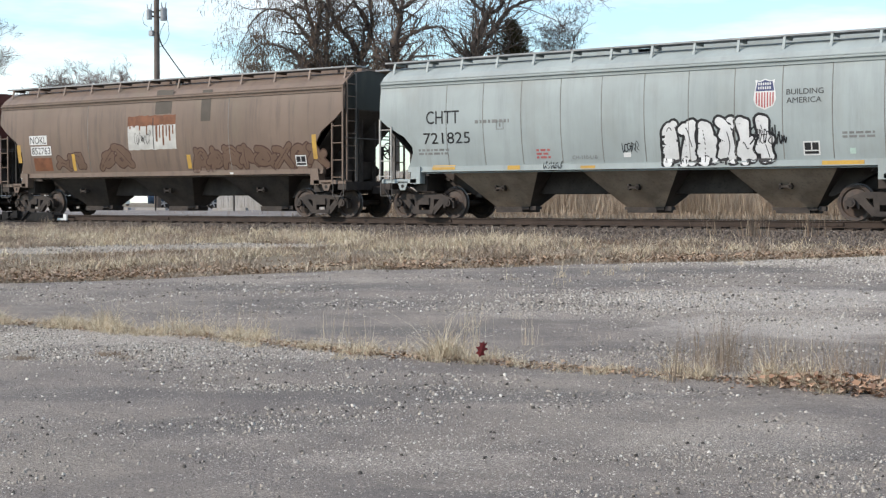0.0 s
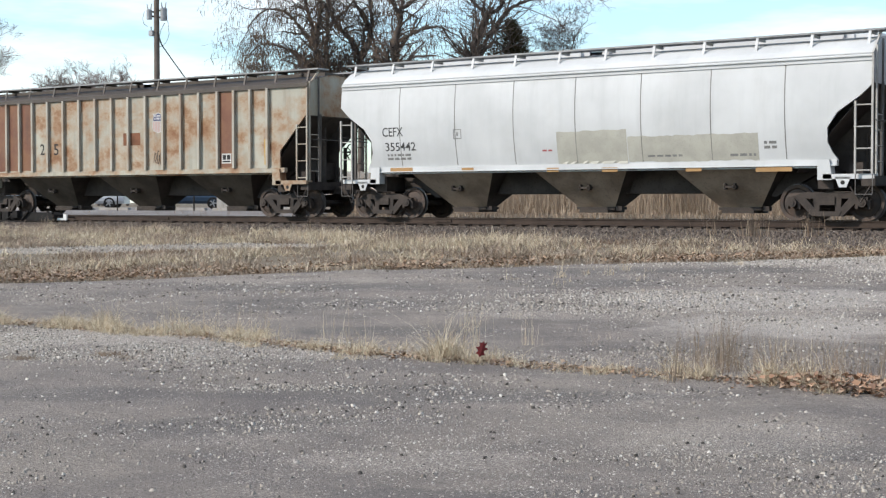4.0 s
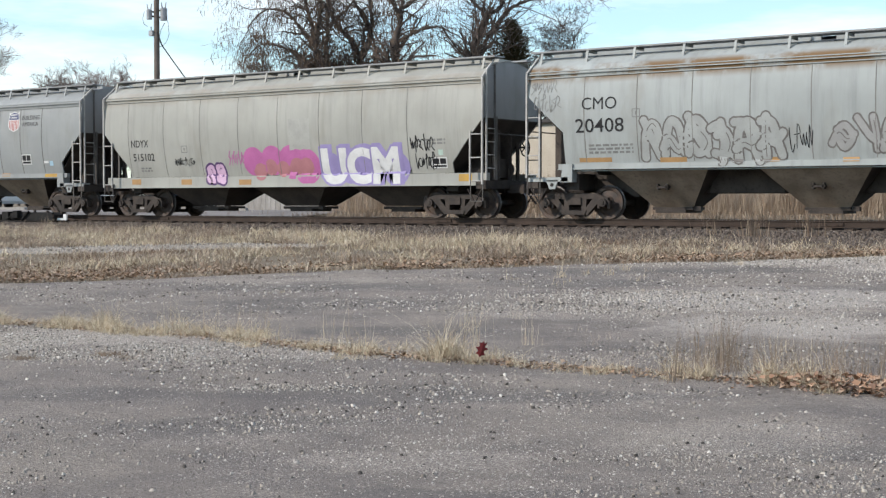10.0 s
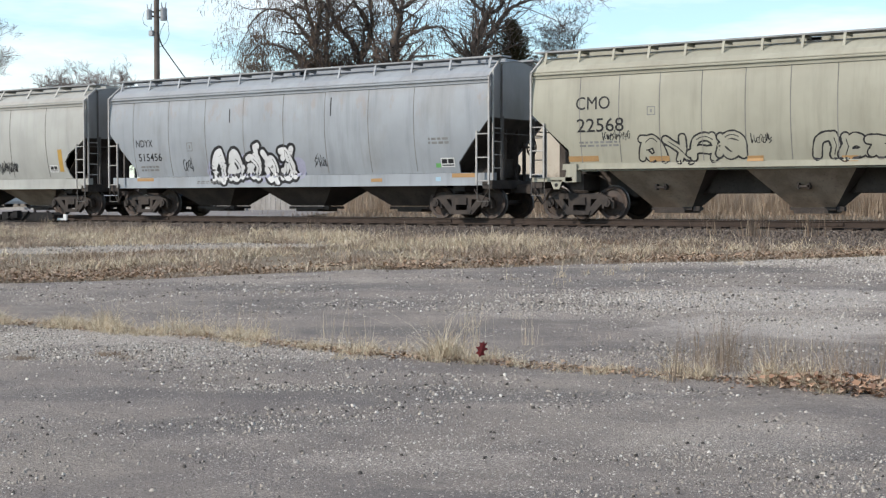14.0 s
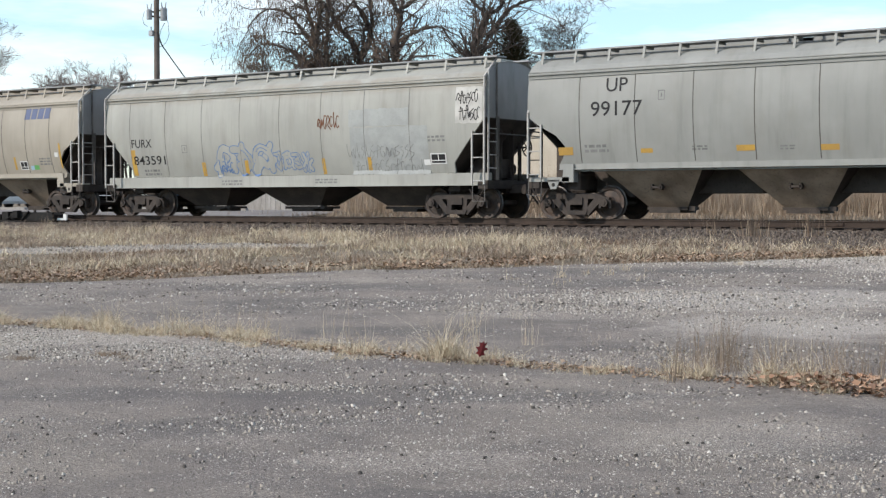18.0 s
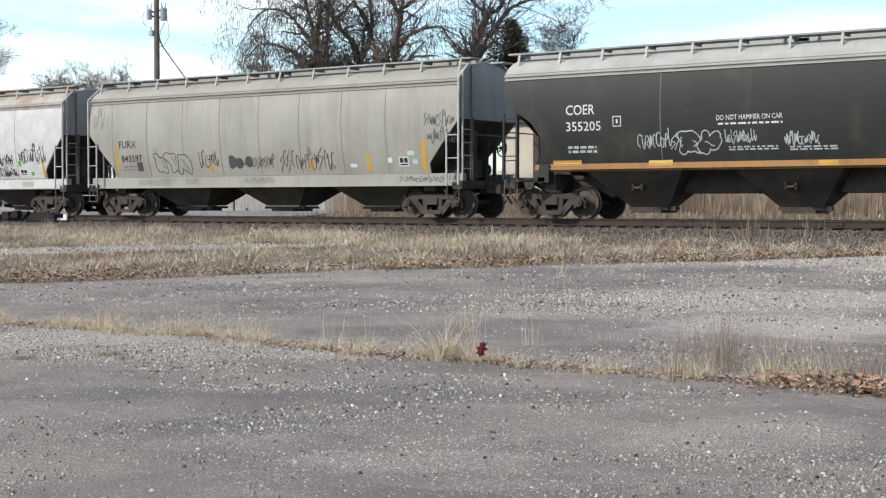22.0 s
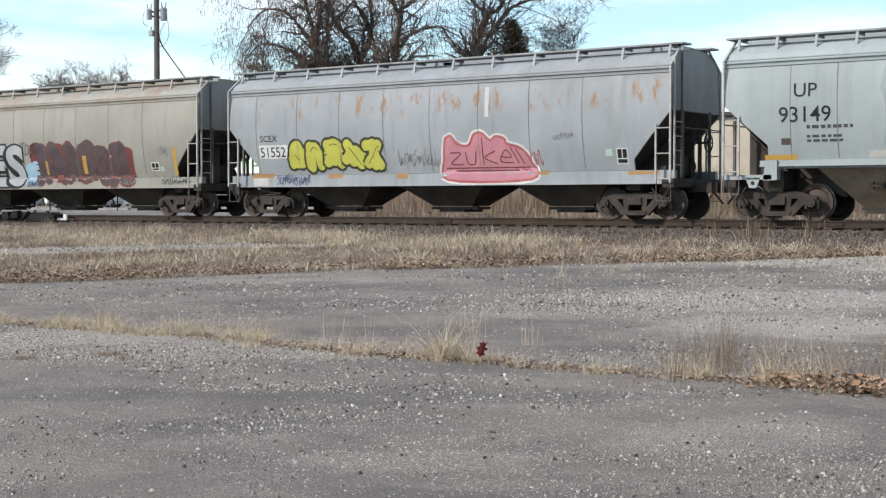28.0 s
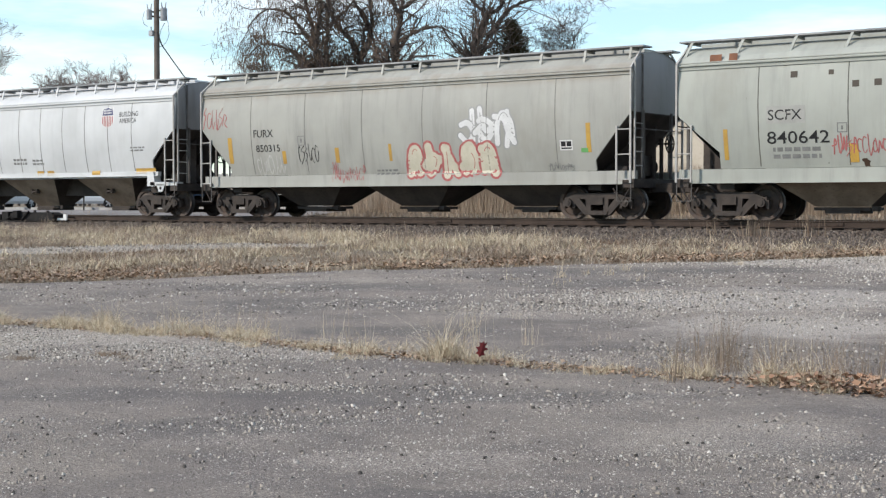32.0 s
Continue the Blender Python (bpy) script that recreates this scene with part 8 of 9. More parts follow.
    scrawl(8, 3.42, 1.68, 5.69, 2.15, RED_PAINT, 43, 0.06)
    stencil_panel(8, 4.87, 1.89, 5.51, 2.17)
    patch(8, "tape", ORANGE_TAPE, -6.62, 1.56, -5.62, 1.68)
    patch(8, "tape", ORANGE_TAPE, -4.18, 1.52, -3.41, 1.65)
    patch(8, "tape", ORANGE_TAPE, -1.38, 1.49, -0.87, 1.61)
    patch(8, "tape", ORANGE_TAPE, 0.76, 1.46, 1.17, 1.57)
    patch(8, "tape", ORANGE_TAPE, 3.30, 1.42, 3.74, 1.54)
    patch(8, "tape", ORANGE_TAPE, 5.51, 1.39, 6.58, 1.50)
    scrawl(8, -0.62, 1.71, 0.03, 2.34, BLACK_PAINT, 44, 0.035)
    small_print(8, 5.69, 1.84, 6.14, 2.00, 2, GREY_PRINT)
    patch(8, "sticker", SPRAY_SKY, 6.19, 1.74, 6.37, 1.89)
    patch(8, "sticker", WHITE_PAINT, 6.47, 1.74, 6.62, 1.92)
    patch(8, "paint_patch", DIRTY_WHITE, 1.98, 1.44, 3.11, 1.58)
    scrawl(8, -8.08, 2.96, -7.17, 3.89, GREY_PRINT, 45, 0.03)
    lettering(9, "NDYX", -6.59, 2.35, -5.75, 2.59, BLACK_PAINT)
    lettering(9, "515102", -6.54, 1.88, -5.51, 2.13, BLACK_PAINT)
    box_mark(9, -4.20, 2.13, -3.92, 2.36, GREY_PRINT)
    cloud(9, 1.76, 0.99, 5.28, 2.20, SPRAY_VIOLET, 50, 'violet haze')
    graffiti(9, 'db', -3.20, 1.03, -2.21, 1.80, SPRAY_LILAC, SPRAY_PURPLE, 0.24, 51, 'lilac graffiti', 0.07)
    scrawl(9, -2.08, 1.65, -1.42, 2.08, SPRAY_PINK, 52, 0.05)
    cloud(9, -1.42, 1.06, 1.76, 2.29, SPRAY_PINK, 53, 'pink cloud-shaped graffiti')
    cloud(9, -1.05, 1.15, 1.56, 1.87, SPRAY_OLIVE, 54, '')
    block_letters(9, 'UCM', 1.85, 1.02, 4.85, 2.14, SPRAY_WHITE, SPRAY_VIOLET, 0.05, 0.05, (0.10, 0.05), 'white block letters with violet edges')
    scrawl(9, 5.37, 1.43, 6.29, 2.38, BLACK_PAINT, 56, 0.06)
    stencil_panel(9, 6.08, 1.47, 6.61, 1.79)
    patch(9, "tape", ORANGE_TAPE, -6.74, 1.08, -6.29, 1.26)
    patch(9, "tape", ORANGE_TAPE, -4.34, 1.06, -3.85, 1.24)
    patch(9, "tape", ORANGE_TAPE, -1.70, 1.04, -1.16, 1.21)
    patch(9, "tape", YELLOW, 7.00, 1.08, 7.46, 1.29)
    scrawl(9, -4.55, 1.68, -3.62, 1.95, BLACK_PAINT, 57, 0.035)
    patch(9, "paint_patch", STAIN_LIGHT, 0.60, 2.13, 1.46, 3.09)
    small_print(9, -6.24, 1.48, -5.70, 1.66, 2, GREY_PRINT)
    small_print(9, 5.90, 2.13, 6.61, 2.33, 2, GREY_PRINT)
    patch(9, "sticker", PALE_GREEN, 6.34, 1.85, 6.50, 2.01)
    lettering(10, "UP", -6.16, 3.01, -5.54, 3.38, BLACK_PAINT)
    lettering(10, "93025", -6.54, 2.41, -5.15, 2.80, BLACK_PAINT)
    emblem(10, 3.97, 3.07, 4.63, 3.82)
    lettering(10, "BUILDING", 4.77, 3.49, 5.73, 3.65, DIM_PRINT)
    lettering(10, "AMERICA", 4.77, 3.26, 5.67, 3.41, DIM_PRINT)
    stencil_panel(10, 4.66, 1.86, 5.18, 2.23)
    box_mark(10, -3.35, 2.74, -3.09, 3.00, GREY_PRINT)
    small_print(10, -2.14, 1.92, -1.62, 2.31, 3, PALE_RED)
    small_print(10, 1.44, 1.85, 2.01, 2.31, 3, PALE_RED)
    patch(10, "tape", ORANGE_TAPE, -4.05, 1.54, -3.58, 1.67)
    patch(10, "tape", ORANGE_TAPE, -1.47, 1.51, -1.03, 1.63)
    patch(10, "tape", ORANGE_TAPE, 0.89, 1.47, 1.34, 1.59)
    patch(10, "tape", ORANGE_TAPE, 3.39, 1.44, 3.87, 1.55)
    patch(10, "tape", YELLOW, -6.92, 1.54, -6.04, 1.71)
    patch(10, "tape", YELLOW, 5.85, 1.37, 6.76, 1.51)
    patch(10, "sticker", WHITE_PAINT, 5.87, 1.89, 6.12, 1.98)
    patch(10, "sticker", SPRAY_SKY, 6.18, 1.80, 6.37, 1.97)
    small_print(10, -5.67, 2.21, -4.57, 2.34, 1, GREY_PRINT)
    small_print(10, -5.77, 1.85, -4.81, 2.11, 2, GREY_PRINT)
    patch(10, "paint_patch", STAIN, -6.51, 1.85, -6.19, 2.02)
    lettering(11, "CMO", -6.26, 2.98, -5.22, 3.33, BLACK_PAINT)
    lettering(11, "22568", -6.24, 2.37, -4.81, 2.74, BLACK_PAINT)
    emblem(11, 3.69, 3.03, 4.31, 3.77)
    lettering(11, "BUILDING", 4.51, 3.47, 5.44, 3.61, DIM_PRINT)
    lettering(11, "AMERICA", 4.51, 3.23, 5.39, 3.37, DIM_PRINT)
    graffiti(11, 'dacc', -4.42, 1.48, -1.31, 2.29, "CAR", BLACK_PAINT, 0.17, 61, 'black outlined bubble graffiti', 0.045)
    graffiti(11, 'aba', 0.38, 1.46, 2.56, 2.20, "CAR", BLACK_PAINT, 0.2, 62, 'black outlined bubble graffiti', 0.045)
    graffiti(11, 'aed', 3.03, 1.45, 4.87, 2.27, "CAR", BLACK_PAINT, 0.2, 63, 'black outlined bubble graffiti', 0.045)
    scrawl(11, -1.24, 1.95, -0.65, 2.19, BLACK_PAINT, 64, 0.035)
    scrawl(11, -5.49, 2.14, -4.64, 2.38, BLACK_PAINT, 65, 0.035)
    stencil_panel(11, 4.93, 1.88, 5.26, 2.21)
    patch(11, "sticker", GREEN, 5.41, 1.92, 5.63, 2.08)
    box_mark(11, -4.11, 2.77, -3.87, 3.00, GREY_PRINT)
    patch(11, "tape", ORANGE_TAPE, -6.57, 1.58, -5.64, 1.73)
    patch(11, "tape", ORANGE_TAPE, -4.11, 1.55, -3.52, 1.69)
    patch(11, "tape", ORANGE_TAPE, -1.35, 1.51, -0.91, 1.65)
    patch(11, "tape", ORANGE_TAPE, 1.11, 1.47, 1.52, 1.61)
    patch(11, "tape", ORANGE_TAPE, 3.42, 1.44, 3.81, 1.57)
    patch(11, "tape", YELLOW, 5.31, 1.54, 6.46, 1.68)
    small_print(11, -6.19, 1.94, -4.95, 2.12, 2, GREY_PRINT)
    small_print(11, 5.50, 2.13, 5.95, 2.32, 2, GREY_PRINT)
    lettering(12, "NDYX", -6.60, 2.35, -5.79, 2.59, BLACK_PAINT)
    lettering(12, "515456", -6.53, 1.87, -5.41, 2.13, BLACK_PAINT)
    box_mark(12, -4.18, 2.17, -3.92, 2.46, GREY_PRINT)
    cloud(12, -3.39, 0.99, 0.92, 2.11, VIOLET_HAZE, 70, 'violet haze')
    graffiti(12, 'fdaeg', -3.21, 1.00, 0.61, 2.35, SPRAY_WHITE, BLACK_PAINT, 0.2, 71, 'black and white graffiti', 0.1)
    scrawl(12, -4.43, 1.50, -3.97, 1.95, BLACK_PAINT, 72, 0.04)
    scrawl(12, 1.32, 1.59, 1.82, 1.92, BLACK_PAINT, 73, 0.035)
    stencil_panel(12, 6.14, 1.50, 6.63, 1.77)
    patch(12, "sticker", GREEN, 5.95, 1.49, 6.13, 1.61)
    patch(12, "tape", ORANGE_TAPE, -6.73, 1.19, -5.92, 1.30)
    patch(12, "tape", ORANGE_TAPE, 3.51, 1.09, 3.94, 1.19)
    patch(12, "tape", ORANGE_TAPE, 6.51, 1.19, 7.31, 1.31)
    patch(12, "scrape", BLACK_PAINT, -2.20, 3.06, -2.16, 3.51)
    patch(12, "scrape", BLACK_PAINT, 2.06, 3.13, 2.10, 3.70)
    small_print(12, 5.76, 2.13, 6.51, 2.36, 2, GREY_PRINT)
    small_print(12, -6.48, 1.49, -5.62, 1.71, 2, GREY_PRINT)
    patch(12, "sticker", SPRAY_SKY, 5.93, 1.09, 6.11, 1.21)
    small_print(12, -3.85, 1.07, -2.71, 1.18, 2, GREY_PRINT)
    lettering(13, "FURX", -5.82, 2.42, -5.00, 2.69, BLACK_PAINT)
    lettering(13, "840675", -5.76, 1.94, -4.75, 2.18, BLACK_PAINT)
    box_mark(13, -1.01, 1.55, -0.21, 1.77, GREY_PRINT)
    small_print(13, -0.93, 1.59, -0.27, 1.71, 2, GREY_PRINT)
    box_mark(13, -3.11, 2.20, -2.89, 2.44, GREY_PRINT)
    patch(13, "tape", YELLOW, -6.87, 1.54, -6.67, 2.46)
    patch(13, "tape", YELLOW, -4.53, 1.46, -4.38, 1.92)
    patch(13, "tape", YELLOW, -2.27, 1.47, -2.14, 1.92)
    patch(13, "tape", YELLOW, -0.02, 1.46, 0.14, 1.93)
    patch(13, "tape", YELLOW, 2.20, 1.48, 2.32, 1.90)
    scrawl(13, 0.57, 1.56, 1.67, 2.02, BLACK_PAINT, 81, 0.05)
    scrawl(13, 3.17, 1.54, 4.30, 1.95, BLACK_PAINT, 82, 0.05)
    patch(13, "paint_patch", LILAC_HAZE, -6.48, 1.53, -5.91, 2.04)
    scrawl(13, -7.95, 2.86, -7.41, 3.30, BLACK_PAINT, 83, 0.04)
    patch(13, "paint_patch", RED_PAINT, 0.26, 1.54, 0.61, 1.72)
    small_print(13, -5.69, 1.58, -4.98, 1.83, 2, GREY_PRINT)
    small_print(13, -4.98, 1.13, -4.08, 1.25, 1, GREY_PRINT)
    stencil_panel(13, 6.08, 1.56, 6.51, 1.81)
    patch(13, "tape", YELLOW, 6.61, 1.57, 6.83, 2.37)
    scrawl(13, 3.30, 1.61, 4.29, 1.91, BLACK_PAINT, 84, 0.035)
    lettering(14, "UP", -5.13, 3.44, -4.49, 3.81, BLACK_PAINT)
    lettering(14, "99177", -5.59, 2.79, -4.04, 3.19, BLACK_PAINT)
    emblem(14, 3.34, 3.00, 4.08, 3.81)
    lettering(14, "BUILDING", 4.20, 3.64, 5.13, 3.79, DIM_PRINT)
    lettering(14, "AMERICA", 4.20, 3.44, 5.08, 3.58, DIM_PRINT)
    patch(14, "tape", YELLOW, -6.66, 1.76, -6.20, 1.98)
    patch(14, "tape", YELLOW, -4.13, 1.78, -3.78, 1.90)
    patch(14, "tape", YELLOW, -1.41, 1.78, -0.91, 1.93)
    patch(14, "tape", YELLOW, 0.81, 1.75, 1.28, 1.90)
    patch(14, "tape", YELLOW, 3.67, 1.76, 4.11, 1.89)
    patch(14, "tape", YELLOW, 6.13, 1.77, 6.60, 1.97)
    small_print(14, -5.83, 1.77, -5.09, 2.03, 2, GREY_PRINT)
    small_print(14, 4.56, 1.80, 5.29, 2.05, 3, GREY_PRINT)
    box_mark(14, -3.58, 3.16, -3.38, 3.42, GREY_PRINT)
    patch(14, "sticker", PALE_GREEN, 4.77, 1.45, 4.98, 1.59)
    small_print(14, -2.64, 1.80, -2.21, 1.94, 2, GREY_PRINT)
    small_print(14, -0.24, 1.76, 0.16, 1.90, 2, GREY_PRINT)
    lettering(15, "FURX", -6.65, 2.33, -5.67, 2.61, BLACK_PAINT)
    lettering(15, "843591", -6.61, 1.75, -5.08, 2.05, BLACK_PAINT)
    box_mark(15, -4.25, 2.12, -4.00, 2.38, GREY_PRINT)
    patch(15, "paint_patch", PALE_PATCH, 2.99, 1.31, 5.91, 2.73)
    patch(15, "paint_patch", PALE_PATCH, 2.96, 2.76, 5.22, 3.28)
    graffiti(15, 'dab', -2.79, 1.32, -0.15, 2.42, "CAR", SPRAY_BLUE, 0.22, 91, 'blue outlined graffiti', 0.028)
    graffiti(15, 'aaaa', -0.20, 1.42, 1.45, 2.08, "CAR", SPRAY_BLUE, 0.10, 93, 'blue outlined graffiti', 0.024)
    scrawl(15, -2.63, 1.38, -2.00, 1.84, SPRAY_BLUE, 92, 0.06)
    patch(15, "tape", YELLOW, -6.73, 1.39, -6.51, 2.26)
    patch(15, "tape", YELLOW, -3.40, 1.34, -3.23, 1.79)
    patch(15, "tape", YELLOW, -1.47, 1.39, -1.31, 1.83)
    patch(15, "tape", YELLOW, 1.79, 1.35, 1.92, 1.83)
    patch(15, "tape", YELLOW, 3.60, 1.34, 3.74, 1.84)
    stencil_panel(15, 5.96, 1.59, 6.52, 1.91)
    scrawl(15, 2.81, 1.29, 5.75, 2.20, GREY_PRINT, 93, 0.025)
    scrawl(15, 1.71, 2.70, 2.58, 3.18, RUST_WASH, 94, 0.05)
    small_print(15, 5.91, 2.21, 6.52, 2.42, 2, GREY_PRINT)
    small_print(15, -6.16, 1.34, -5.37, 1.59, 2, GREY_PRINT)
    small_print(15, -2.54, 0.99, -1.64, 1.19, 2, GREY_PRINT)
    small_print(15, 1.47, 1.03, 2.35, 1.20, 2, GREY_PRINT)
    patch(15, "sticker", WHITE_PAINT, 5.71, 1.57, 5.94, 1.73)
    patch(15, "paint_patch", DIRTY_WHITE, 6.92, 2.75, 7.85, 3.79)
    scrawl(15, 6.97, 2.81, 7.78, 3.70, BLACK_PAINT, 95, 0.045)
    lettering(16, "CMO", -6.05, 2.71, -5.34, 2.97, DIM_PRINT)
    lettering(16, "22131", -6.03, 2.25, -5.18, 2.50, DIM_PRINT)
    slanted_logo(16, 4.55, 3.50, 6.06, 4.09)
    patch(16, "tape", YELLOW, -6.56, 1.93, -6.47, 2.61)
    patch(16, "tape", YELLOW, -3.95, 1.69, -3.84, 2.12)
    patch(16, "tape", YELLOW, -1.33, 1.68, -1.23, 2.15)
    patch(16, "tape", YELLOW, 1.25, 1.72, 1.35, 2.15)
    patch(16, "tape", YELLOW, 3.83, 1.67, 3.94, 2.14)
    patch(16, "tape", YELLOW, 6.41, 1.70, 6.50, 2.59)
    stencil_panel(16, 4.15, 1.67, 4.58, 1.99)
    patch(16, "sticker", GREEN, 4.92, 1.67, 5.19, 1.83)
    patch(16, "sticker", SPRAY_SKY, 4.72, 1.66, 4.91, 1.81)
    patch(16, "sticker", WHITE_PAINT, 6.15, 2.11, 6.34, 2.27)
    small_print(16, -0.36, 1.97, 0.42, 2.13, 2, RED_PAINT)
    small_print(16, 2.50, 1.73, 2.87, 1.95, 3, PALE_RED)
    box_mark(16, -4.24, 2.51, -4.00, 2.77, GREY_PRINT)
    small_print(16, 5.28, 1.79, 5.95, 2.09, 3, GREY_PRINT)
    small_print(16, -5.94, 1.70, -5.07, 1.93, 2, GREY_PRINT)
    patch(16, "sticker", WHITE_PAINT, -0.07, 1.71, 0.15, 1.81)
    small_print(16, -2.83, 1.71, -2.45, 1.93, 2, PALE_RED)
    lettering(17, "COER", -6.25, 2.85, -5.36, 3.12, WHITE_PAINT)
    lettering(17, "355205", -6.25, 2.41, -5.18, 2.66, WHITE_PAINT)
    box_mark(17, -4.81, 2.50, -4.56, 2.78, WHITE_PAINT)
    lettering(17, "DO NOT HAMMER ON CAR", -1.81, 2.57, -0.03, 2.70, WHITE_PAINT)
    small_print(17, -1.77, 2.42, -0.03, 2.50, 1, WHITE_PAINT)
    scrawl(17, -4.09, 1.89, -2.77, 2.33, SPRAY_SILVER, 101, 0.045)
    graffiti(17, 'ae', -2.88, 1.73, -1.69, 2.37, "CAR", SPRAY_SILVER, 0.2, 102, 'white outlined graffiti', 0.03)
    scrawl(17, -1.60, 1.98, -0.74, 2.28, SPRAY_SILVER, 103, 0.04)
    scrawl(17, 0.03, 1.88, 0.92, 2.20, SPRAY_SILVER, 104, 0.04)
    scrawl(17, 2.58, 1.86, 3.57, 2.45, SPRAY_SILVER, 105, 0.04)
    scrawl(17, 2.82, 1.62, 3.37, 1.98, SPRAY_SILVER, 106, 0.04)
    stencil_panel(17, 3.73, 1.81, 4.27, 2.15, WHITE_PAINT, BLACK_PAINT)
    small_print(17, 4.91, 2.75, 6.54, 2.91, 2, WHITE_PAINT)
    patch(17, "paint_patch", BLUE_BLACK, 3.19, 2.52, 4.74, 3.59)
    small_print(17, -1.50, 1.77, -0.17, 1.90, 2, SPRAY_SILVER)
    small_print(17, 0.13, 1.74, 1.40, 1.87, 2, SPRAY_SILVER)
    small_print(17, -6.23, 1.77, -5.34, 2.00, 2, SPRAY_SILVER)
    small_print(17, 4.91, 1.81, 5.40, 2.00, 2, SPRAY_SILVER)
    patch(17, "tape", YELLOW, -6.75, 1.48, -5.85, 1.62)
    patch(17, "tape", YELLOW, -3.80, 1.44, -3.10, 1.58)
    patch(17, "tape", YELLOW, 0.86, 1.38, 1.37, 1.51)
    patch(17, "tape", YELLOW, 3.09, 1.35, 3.55, 1.48)
    patch(17, "tape", YELLOW, 5.40, 1.32, 6.07, 1.44)
    lettering(18, "FURX", -6.40, 2.33, -5.55, 2.58, BLACK_PAINT)
    lettering(18, "843597", -6.33, 1.86, -5.32, 2.09, BLACK_PAINT)
    box_mark(18, -4.75, 2.10, -4.52, 2.33, GREY_PRINT)
    graffiti(18, 'aec', -4.77, 1.41, -2.97, 2.10, "CAR", DIM_PRINT, 0.18, 111, 'dark outlined graffiti', 0.035)
    scrawl(18, -2.64, 1.59, -1.75, 2.13, BLACK_PAINT, 112, 0.045)
    cloud(18, -1.27, 1.47, -0.25, 2.00, DIM_PRINT, 113, '')
    scrawl(18, -0.25, 1.51, 0.69, 1.92, DIM_PRINT, 114, 0.035)
    scrawl(18, 0.94, 1.46, 3.21, 2.10, DIM_PRINT, 115, 0.04)
    scrawl(18, 6.68, 2.18, 7.89, 3.10, DIM_PRINT, 116, 0.035)
    scrawl(18, -7.70, 2.94, -6.83, 3.61, GREY_PRINT, 117, 0.035)
    patch(18, "tape", YELLOW, -6.64, 1.52, -6.49, 2.38)
    patch(18, "tape", YELLOW, -2.15, 1.46, -2.00, 1.76)
    patch(18, "tape", YELLOW, 2.15, 1.43, 2.32, 1.84)
    patch(18, "tape", YELLOW, 4.43, 1.40, 4.59, 1.90)
    patch(18, "tape", YELLOW, 6.51, 1.40, 6.69, 2.31)
    stencil_panel(18, 5.67, 1.54, 6.03, 1.83)
    patch(18, "sticker", PALE_GREEN, 6.01, 1.87, 6.26, 2.00)
    patch(18, "sticker", PALE_GREEN, 6.18, 1.61, 6.36, 1.75)
    patch(18, "sticker", WHITE_PAINT, 3.80, 1.54, 4.05, 1.65)
    patch(18, "sticker", WHITE_PAINT, 5.25, 1.66, 5.42, 1.81)
    scrawl(18, -5.55, 1.05, -3.74, 1.26, GREY_PRINT, 118, 0.03)
    scrawl(18, 5.67, 1.07, 7.73, 1.26, DIM_PRINT, 119, 0.03)
    scrawl(18, -0.65, 1.07, 0.65, 1.26, GREY_PRINT, 120, 0.03)
    patch(18, "paint_patch", STAIN, -5.60, 1.54, -5.32, 1.85)
    small_print(18, -6.26, 1.51, -5.65, 1.74, 2, GREY_PRINT)
    small_print(18, -3.30, 1.06, -2.75, 1.26, 3, GREY_PRINT)
    patch(19, "paint_patch", WHITE_HALF, 1.50, 1.36, 7.85, 3.87)
    patch(19, "paint_patch", WHITE_HALF, 1.62, 1.00, 7.90, 1.30)
    patch(19, "paint_patch", STAIN_LIGHT, -6.73, 1.46, -5.00, 2.79)
    patch(19, "paint_patch", WHITE_PAINT, -6.71, 2.41, -5.75, 2.78)
    lettering(19, "SCFX", -6.64, 2.46, -5.82, 2.73, BLACK_PAINT)
    lettering(19, "840832", -6.62, 1.96, -5.27, 2.26, BLACK_PAINT)
    block_letters(19, 'M47R', -4.75, 1.42, 0.80, 2.50, SPRAY_WHITE, RED_EDGE, 0.045, 0.014, (-0.05, 0.0), 'white block letters with thin red-brown edges')
    patch(19, "paint_patch", SPRAY_WHITE, -4.95, 1.62, -4.25, 1.98)
    scrawl(19, -3.56, 1.39, -2.81, 1.72, ORANGE_TAPE, 122, 0.08)
    scrawl(19, 0.83, 1.40, 1.63, 1.63, BLACK_PAINT, 123, 0.03)
    scrawl(19, 1.69, 1.42, 3.33, 2.23, BLACK_PAINT, 124, 0.06)
    scrawl(19, 3.78, 1.39, 5.20, 2.18, BLACK_PAINT, 125, 0.06)
    scrawl(19, 5.42, 1.87, 6.91, 2.44, BLACK_PAINT, 126, 0.06)
    patch(19, "scrape", STAIN, -1.19, 3.00, -0.74, 3.08)
    patch(19, "scrape", STAIN, -0.50, 2.96, -0.24, 3.08)
    patch(19, "scrape", STAIN, 0.44, 2.97, 1.31, 3.06)
    patch(19, "scrape", STAIN, 1.44, 2.88, 1.59, 3.07)
    patch(19, "tape", YELLOW, -6.78, 1.51, -6.66, 2.31)
    patch(19, "tape", YELLOW, -1.29, 1.44, -1.19, 1.82)
    patch(19, "tape", YELLOW, 1.27, 1.40, 1.40, 1.88)
    patch(19, "tape", YELLOW, 3.51, 1.37, 3.64, 1.91)
    patch(19, "tape", YELLOW, 6.65, 1.36, 6.77, 2.07)
    patch(19, "sticker", GREEN, 5.33, 1.80, 5.50, 2.01)
    patch(19, "sticker", GREEN, 5.97, 1.46, 6.15, 1.59)
    stencil_panel(19, 5.37, 1.45, 5.77, 1.70)
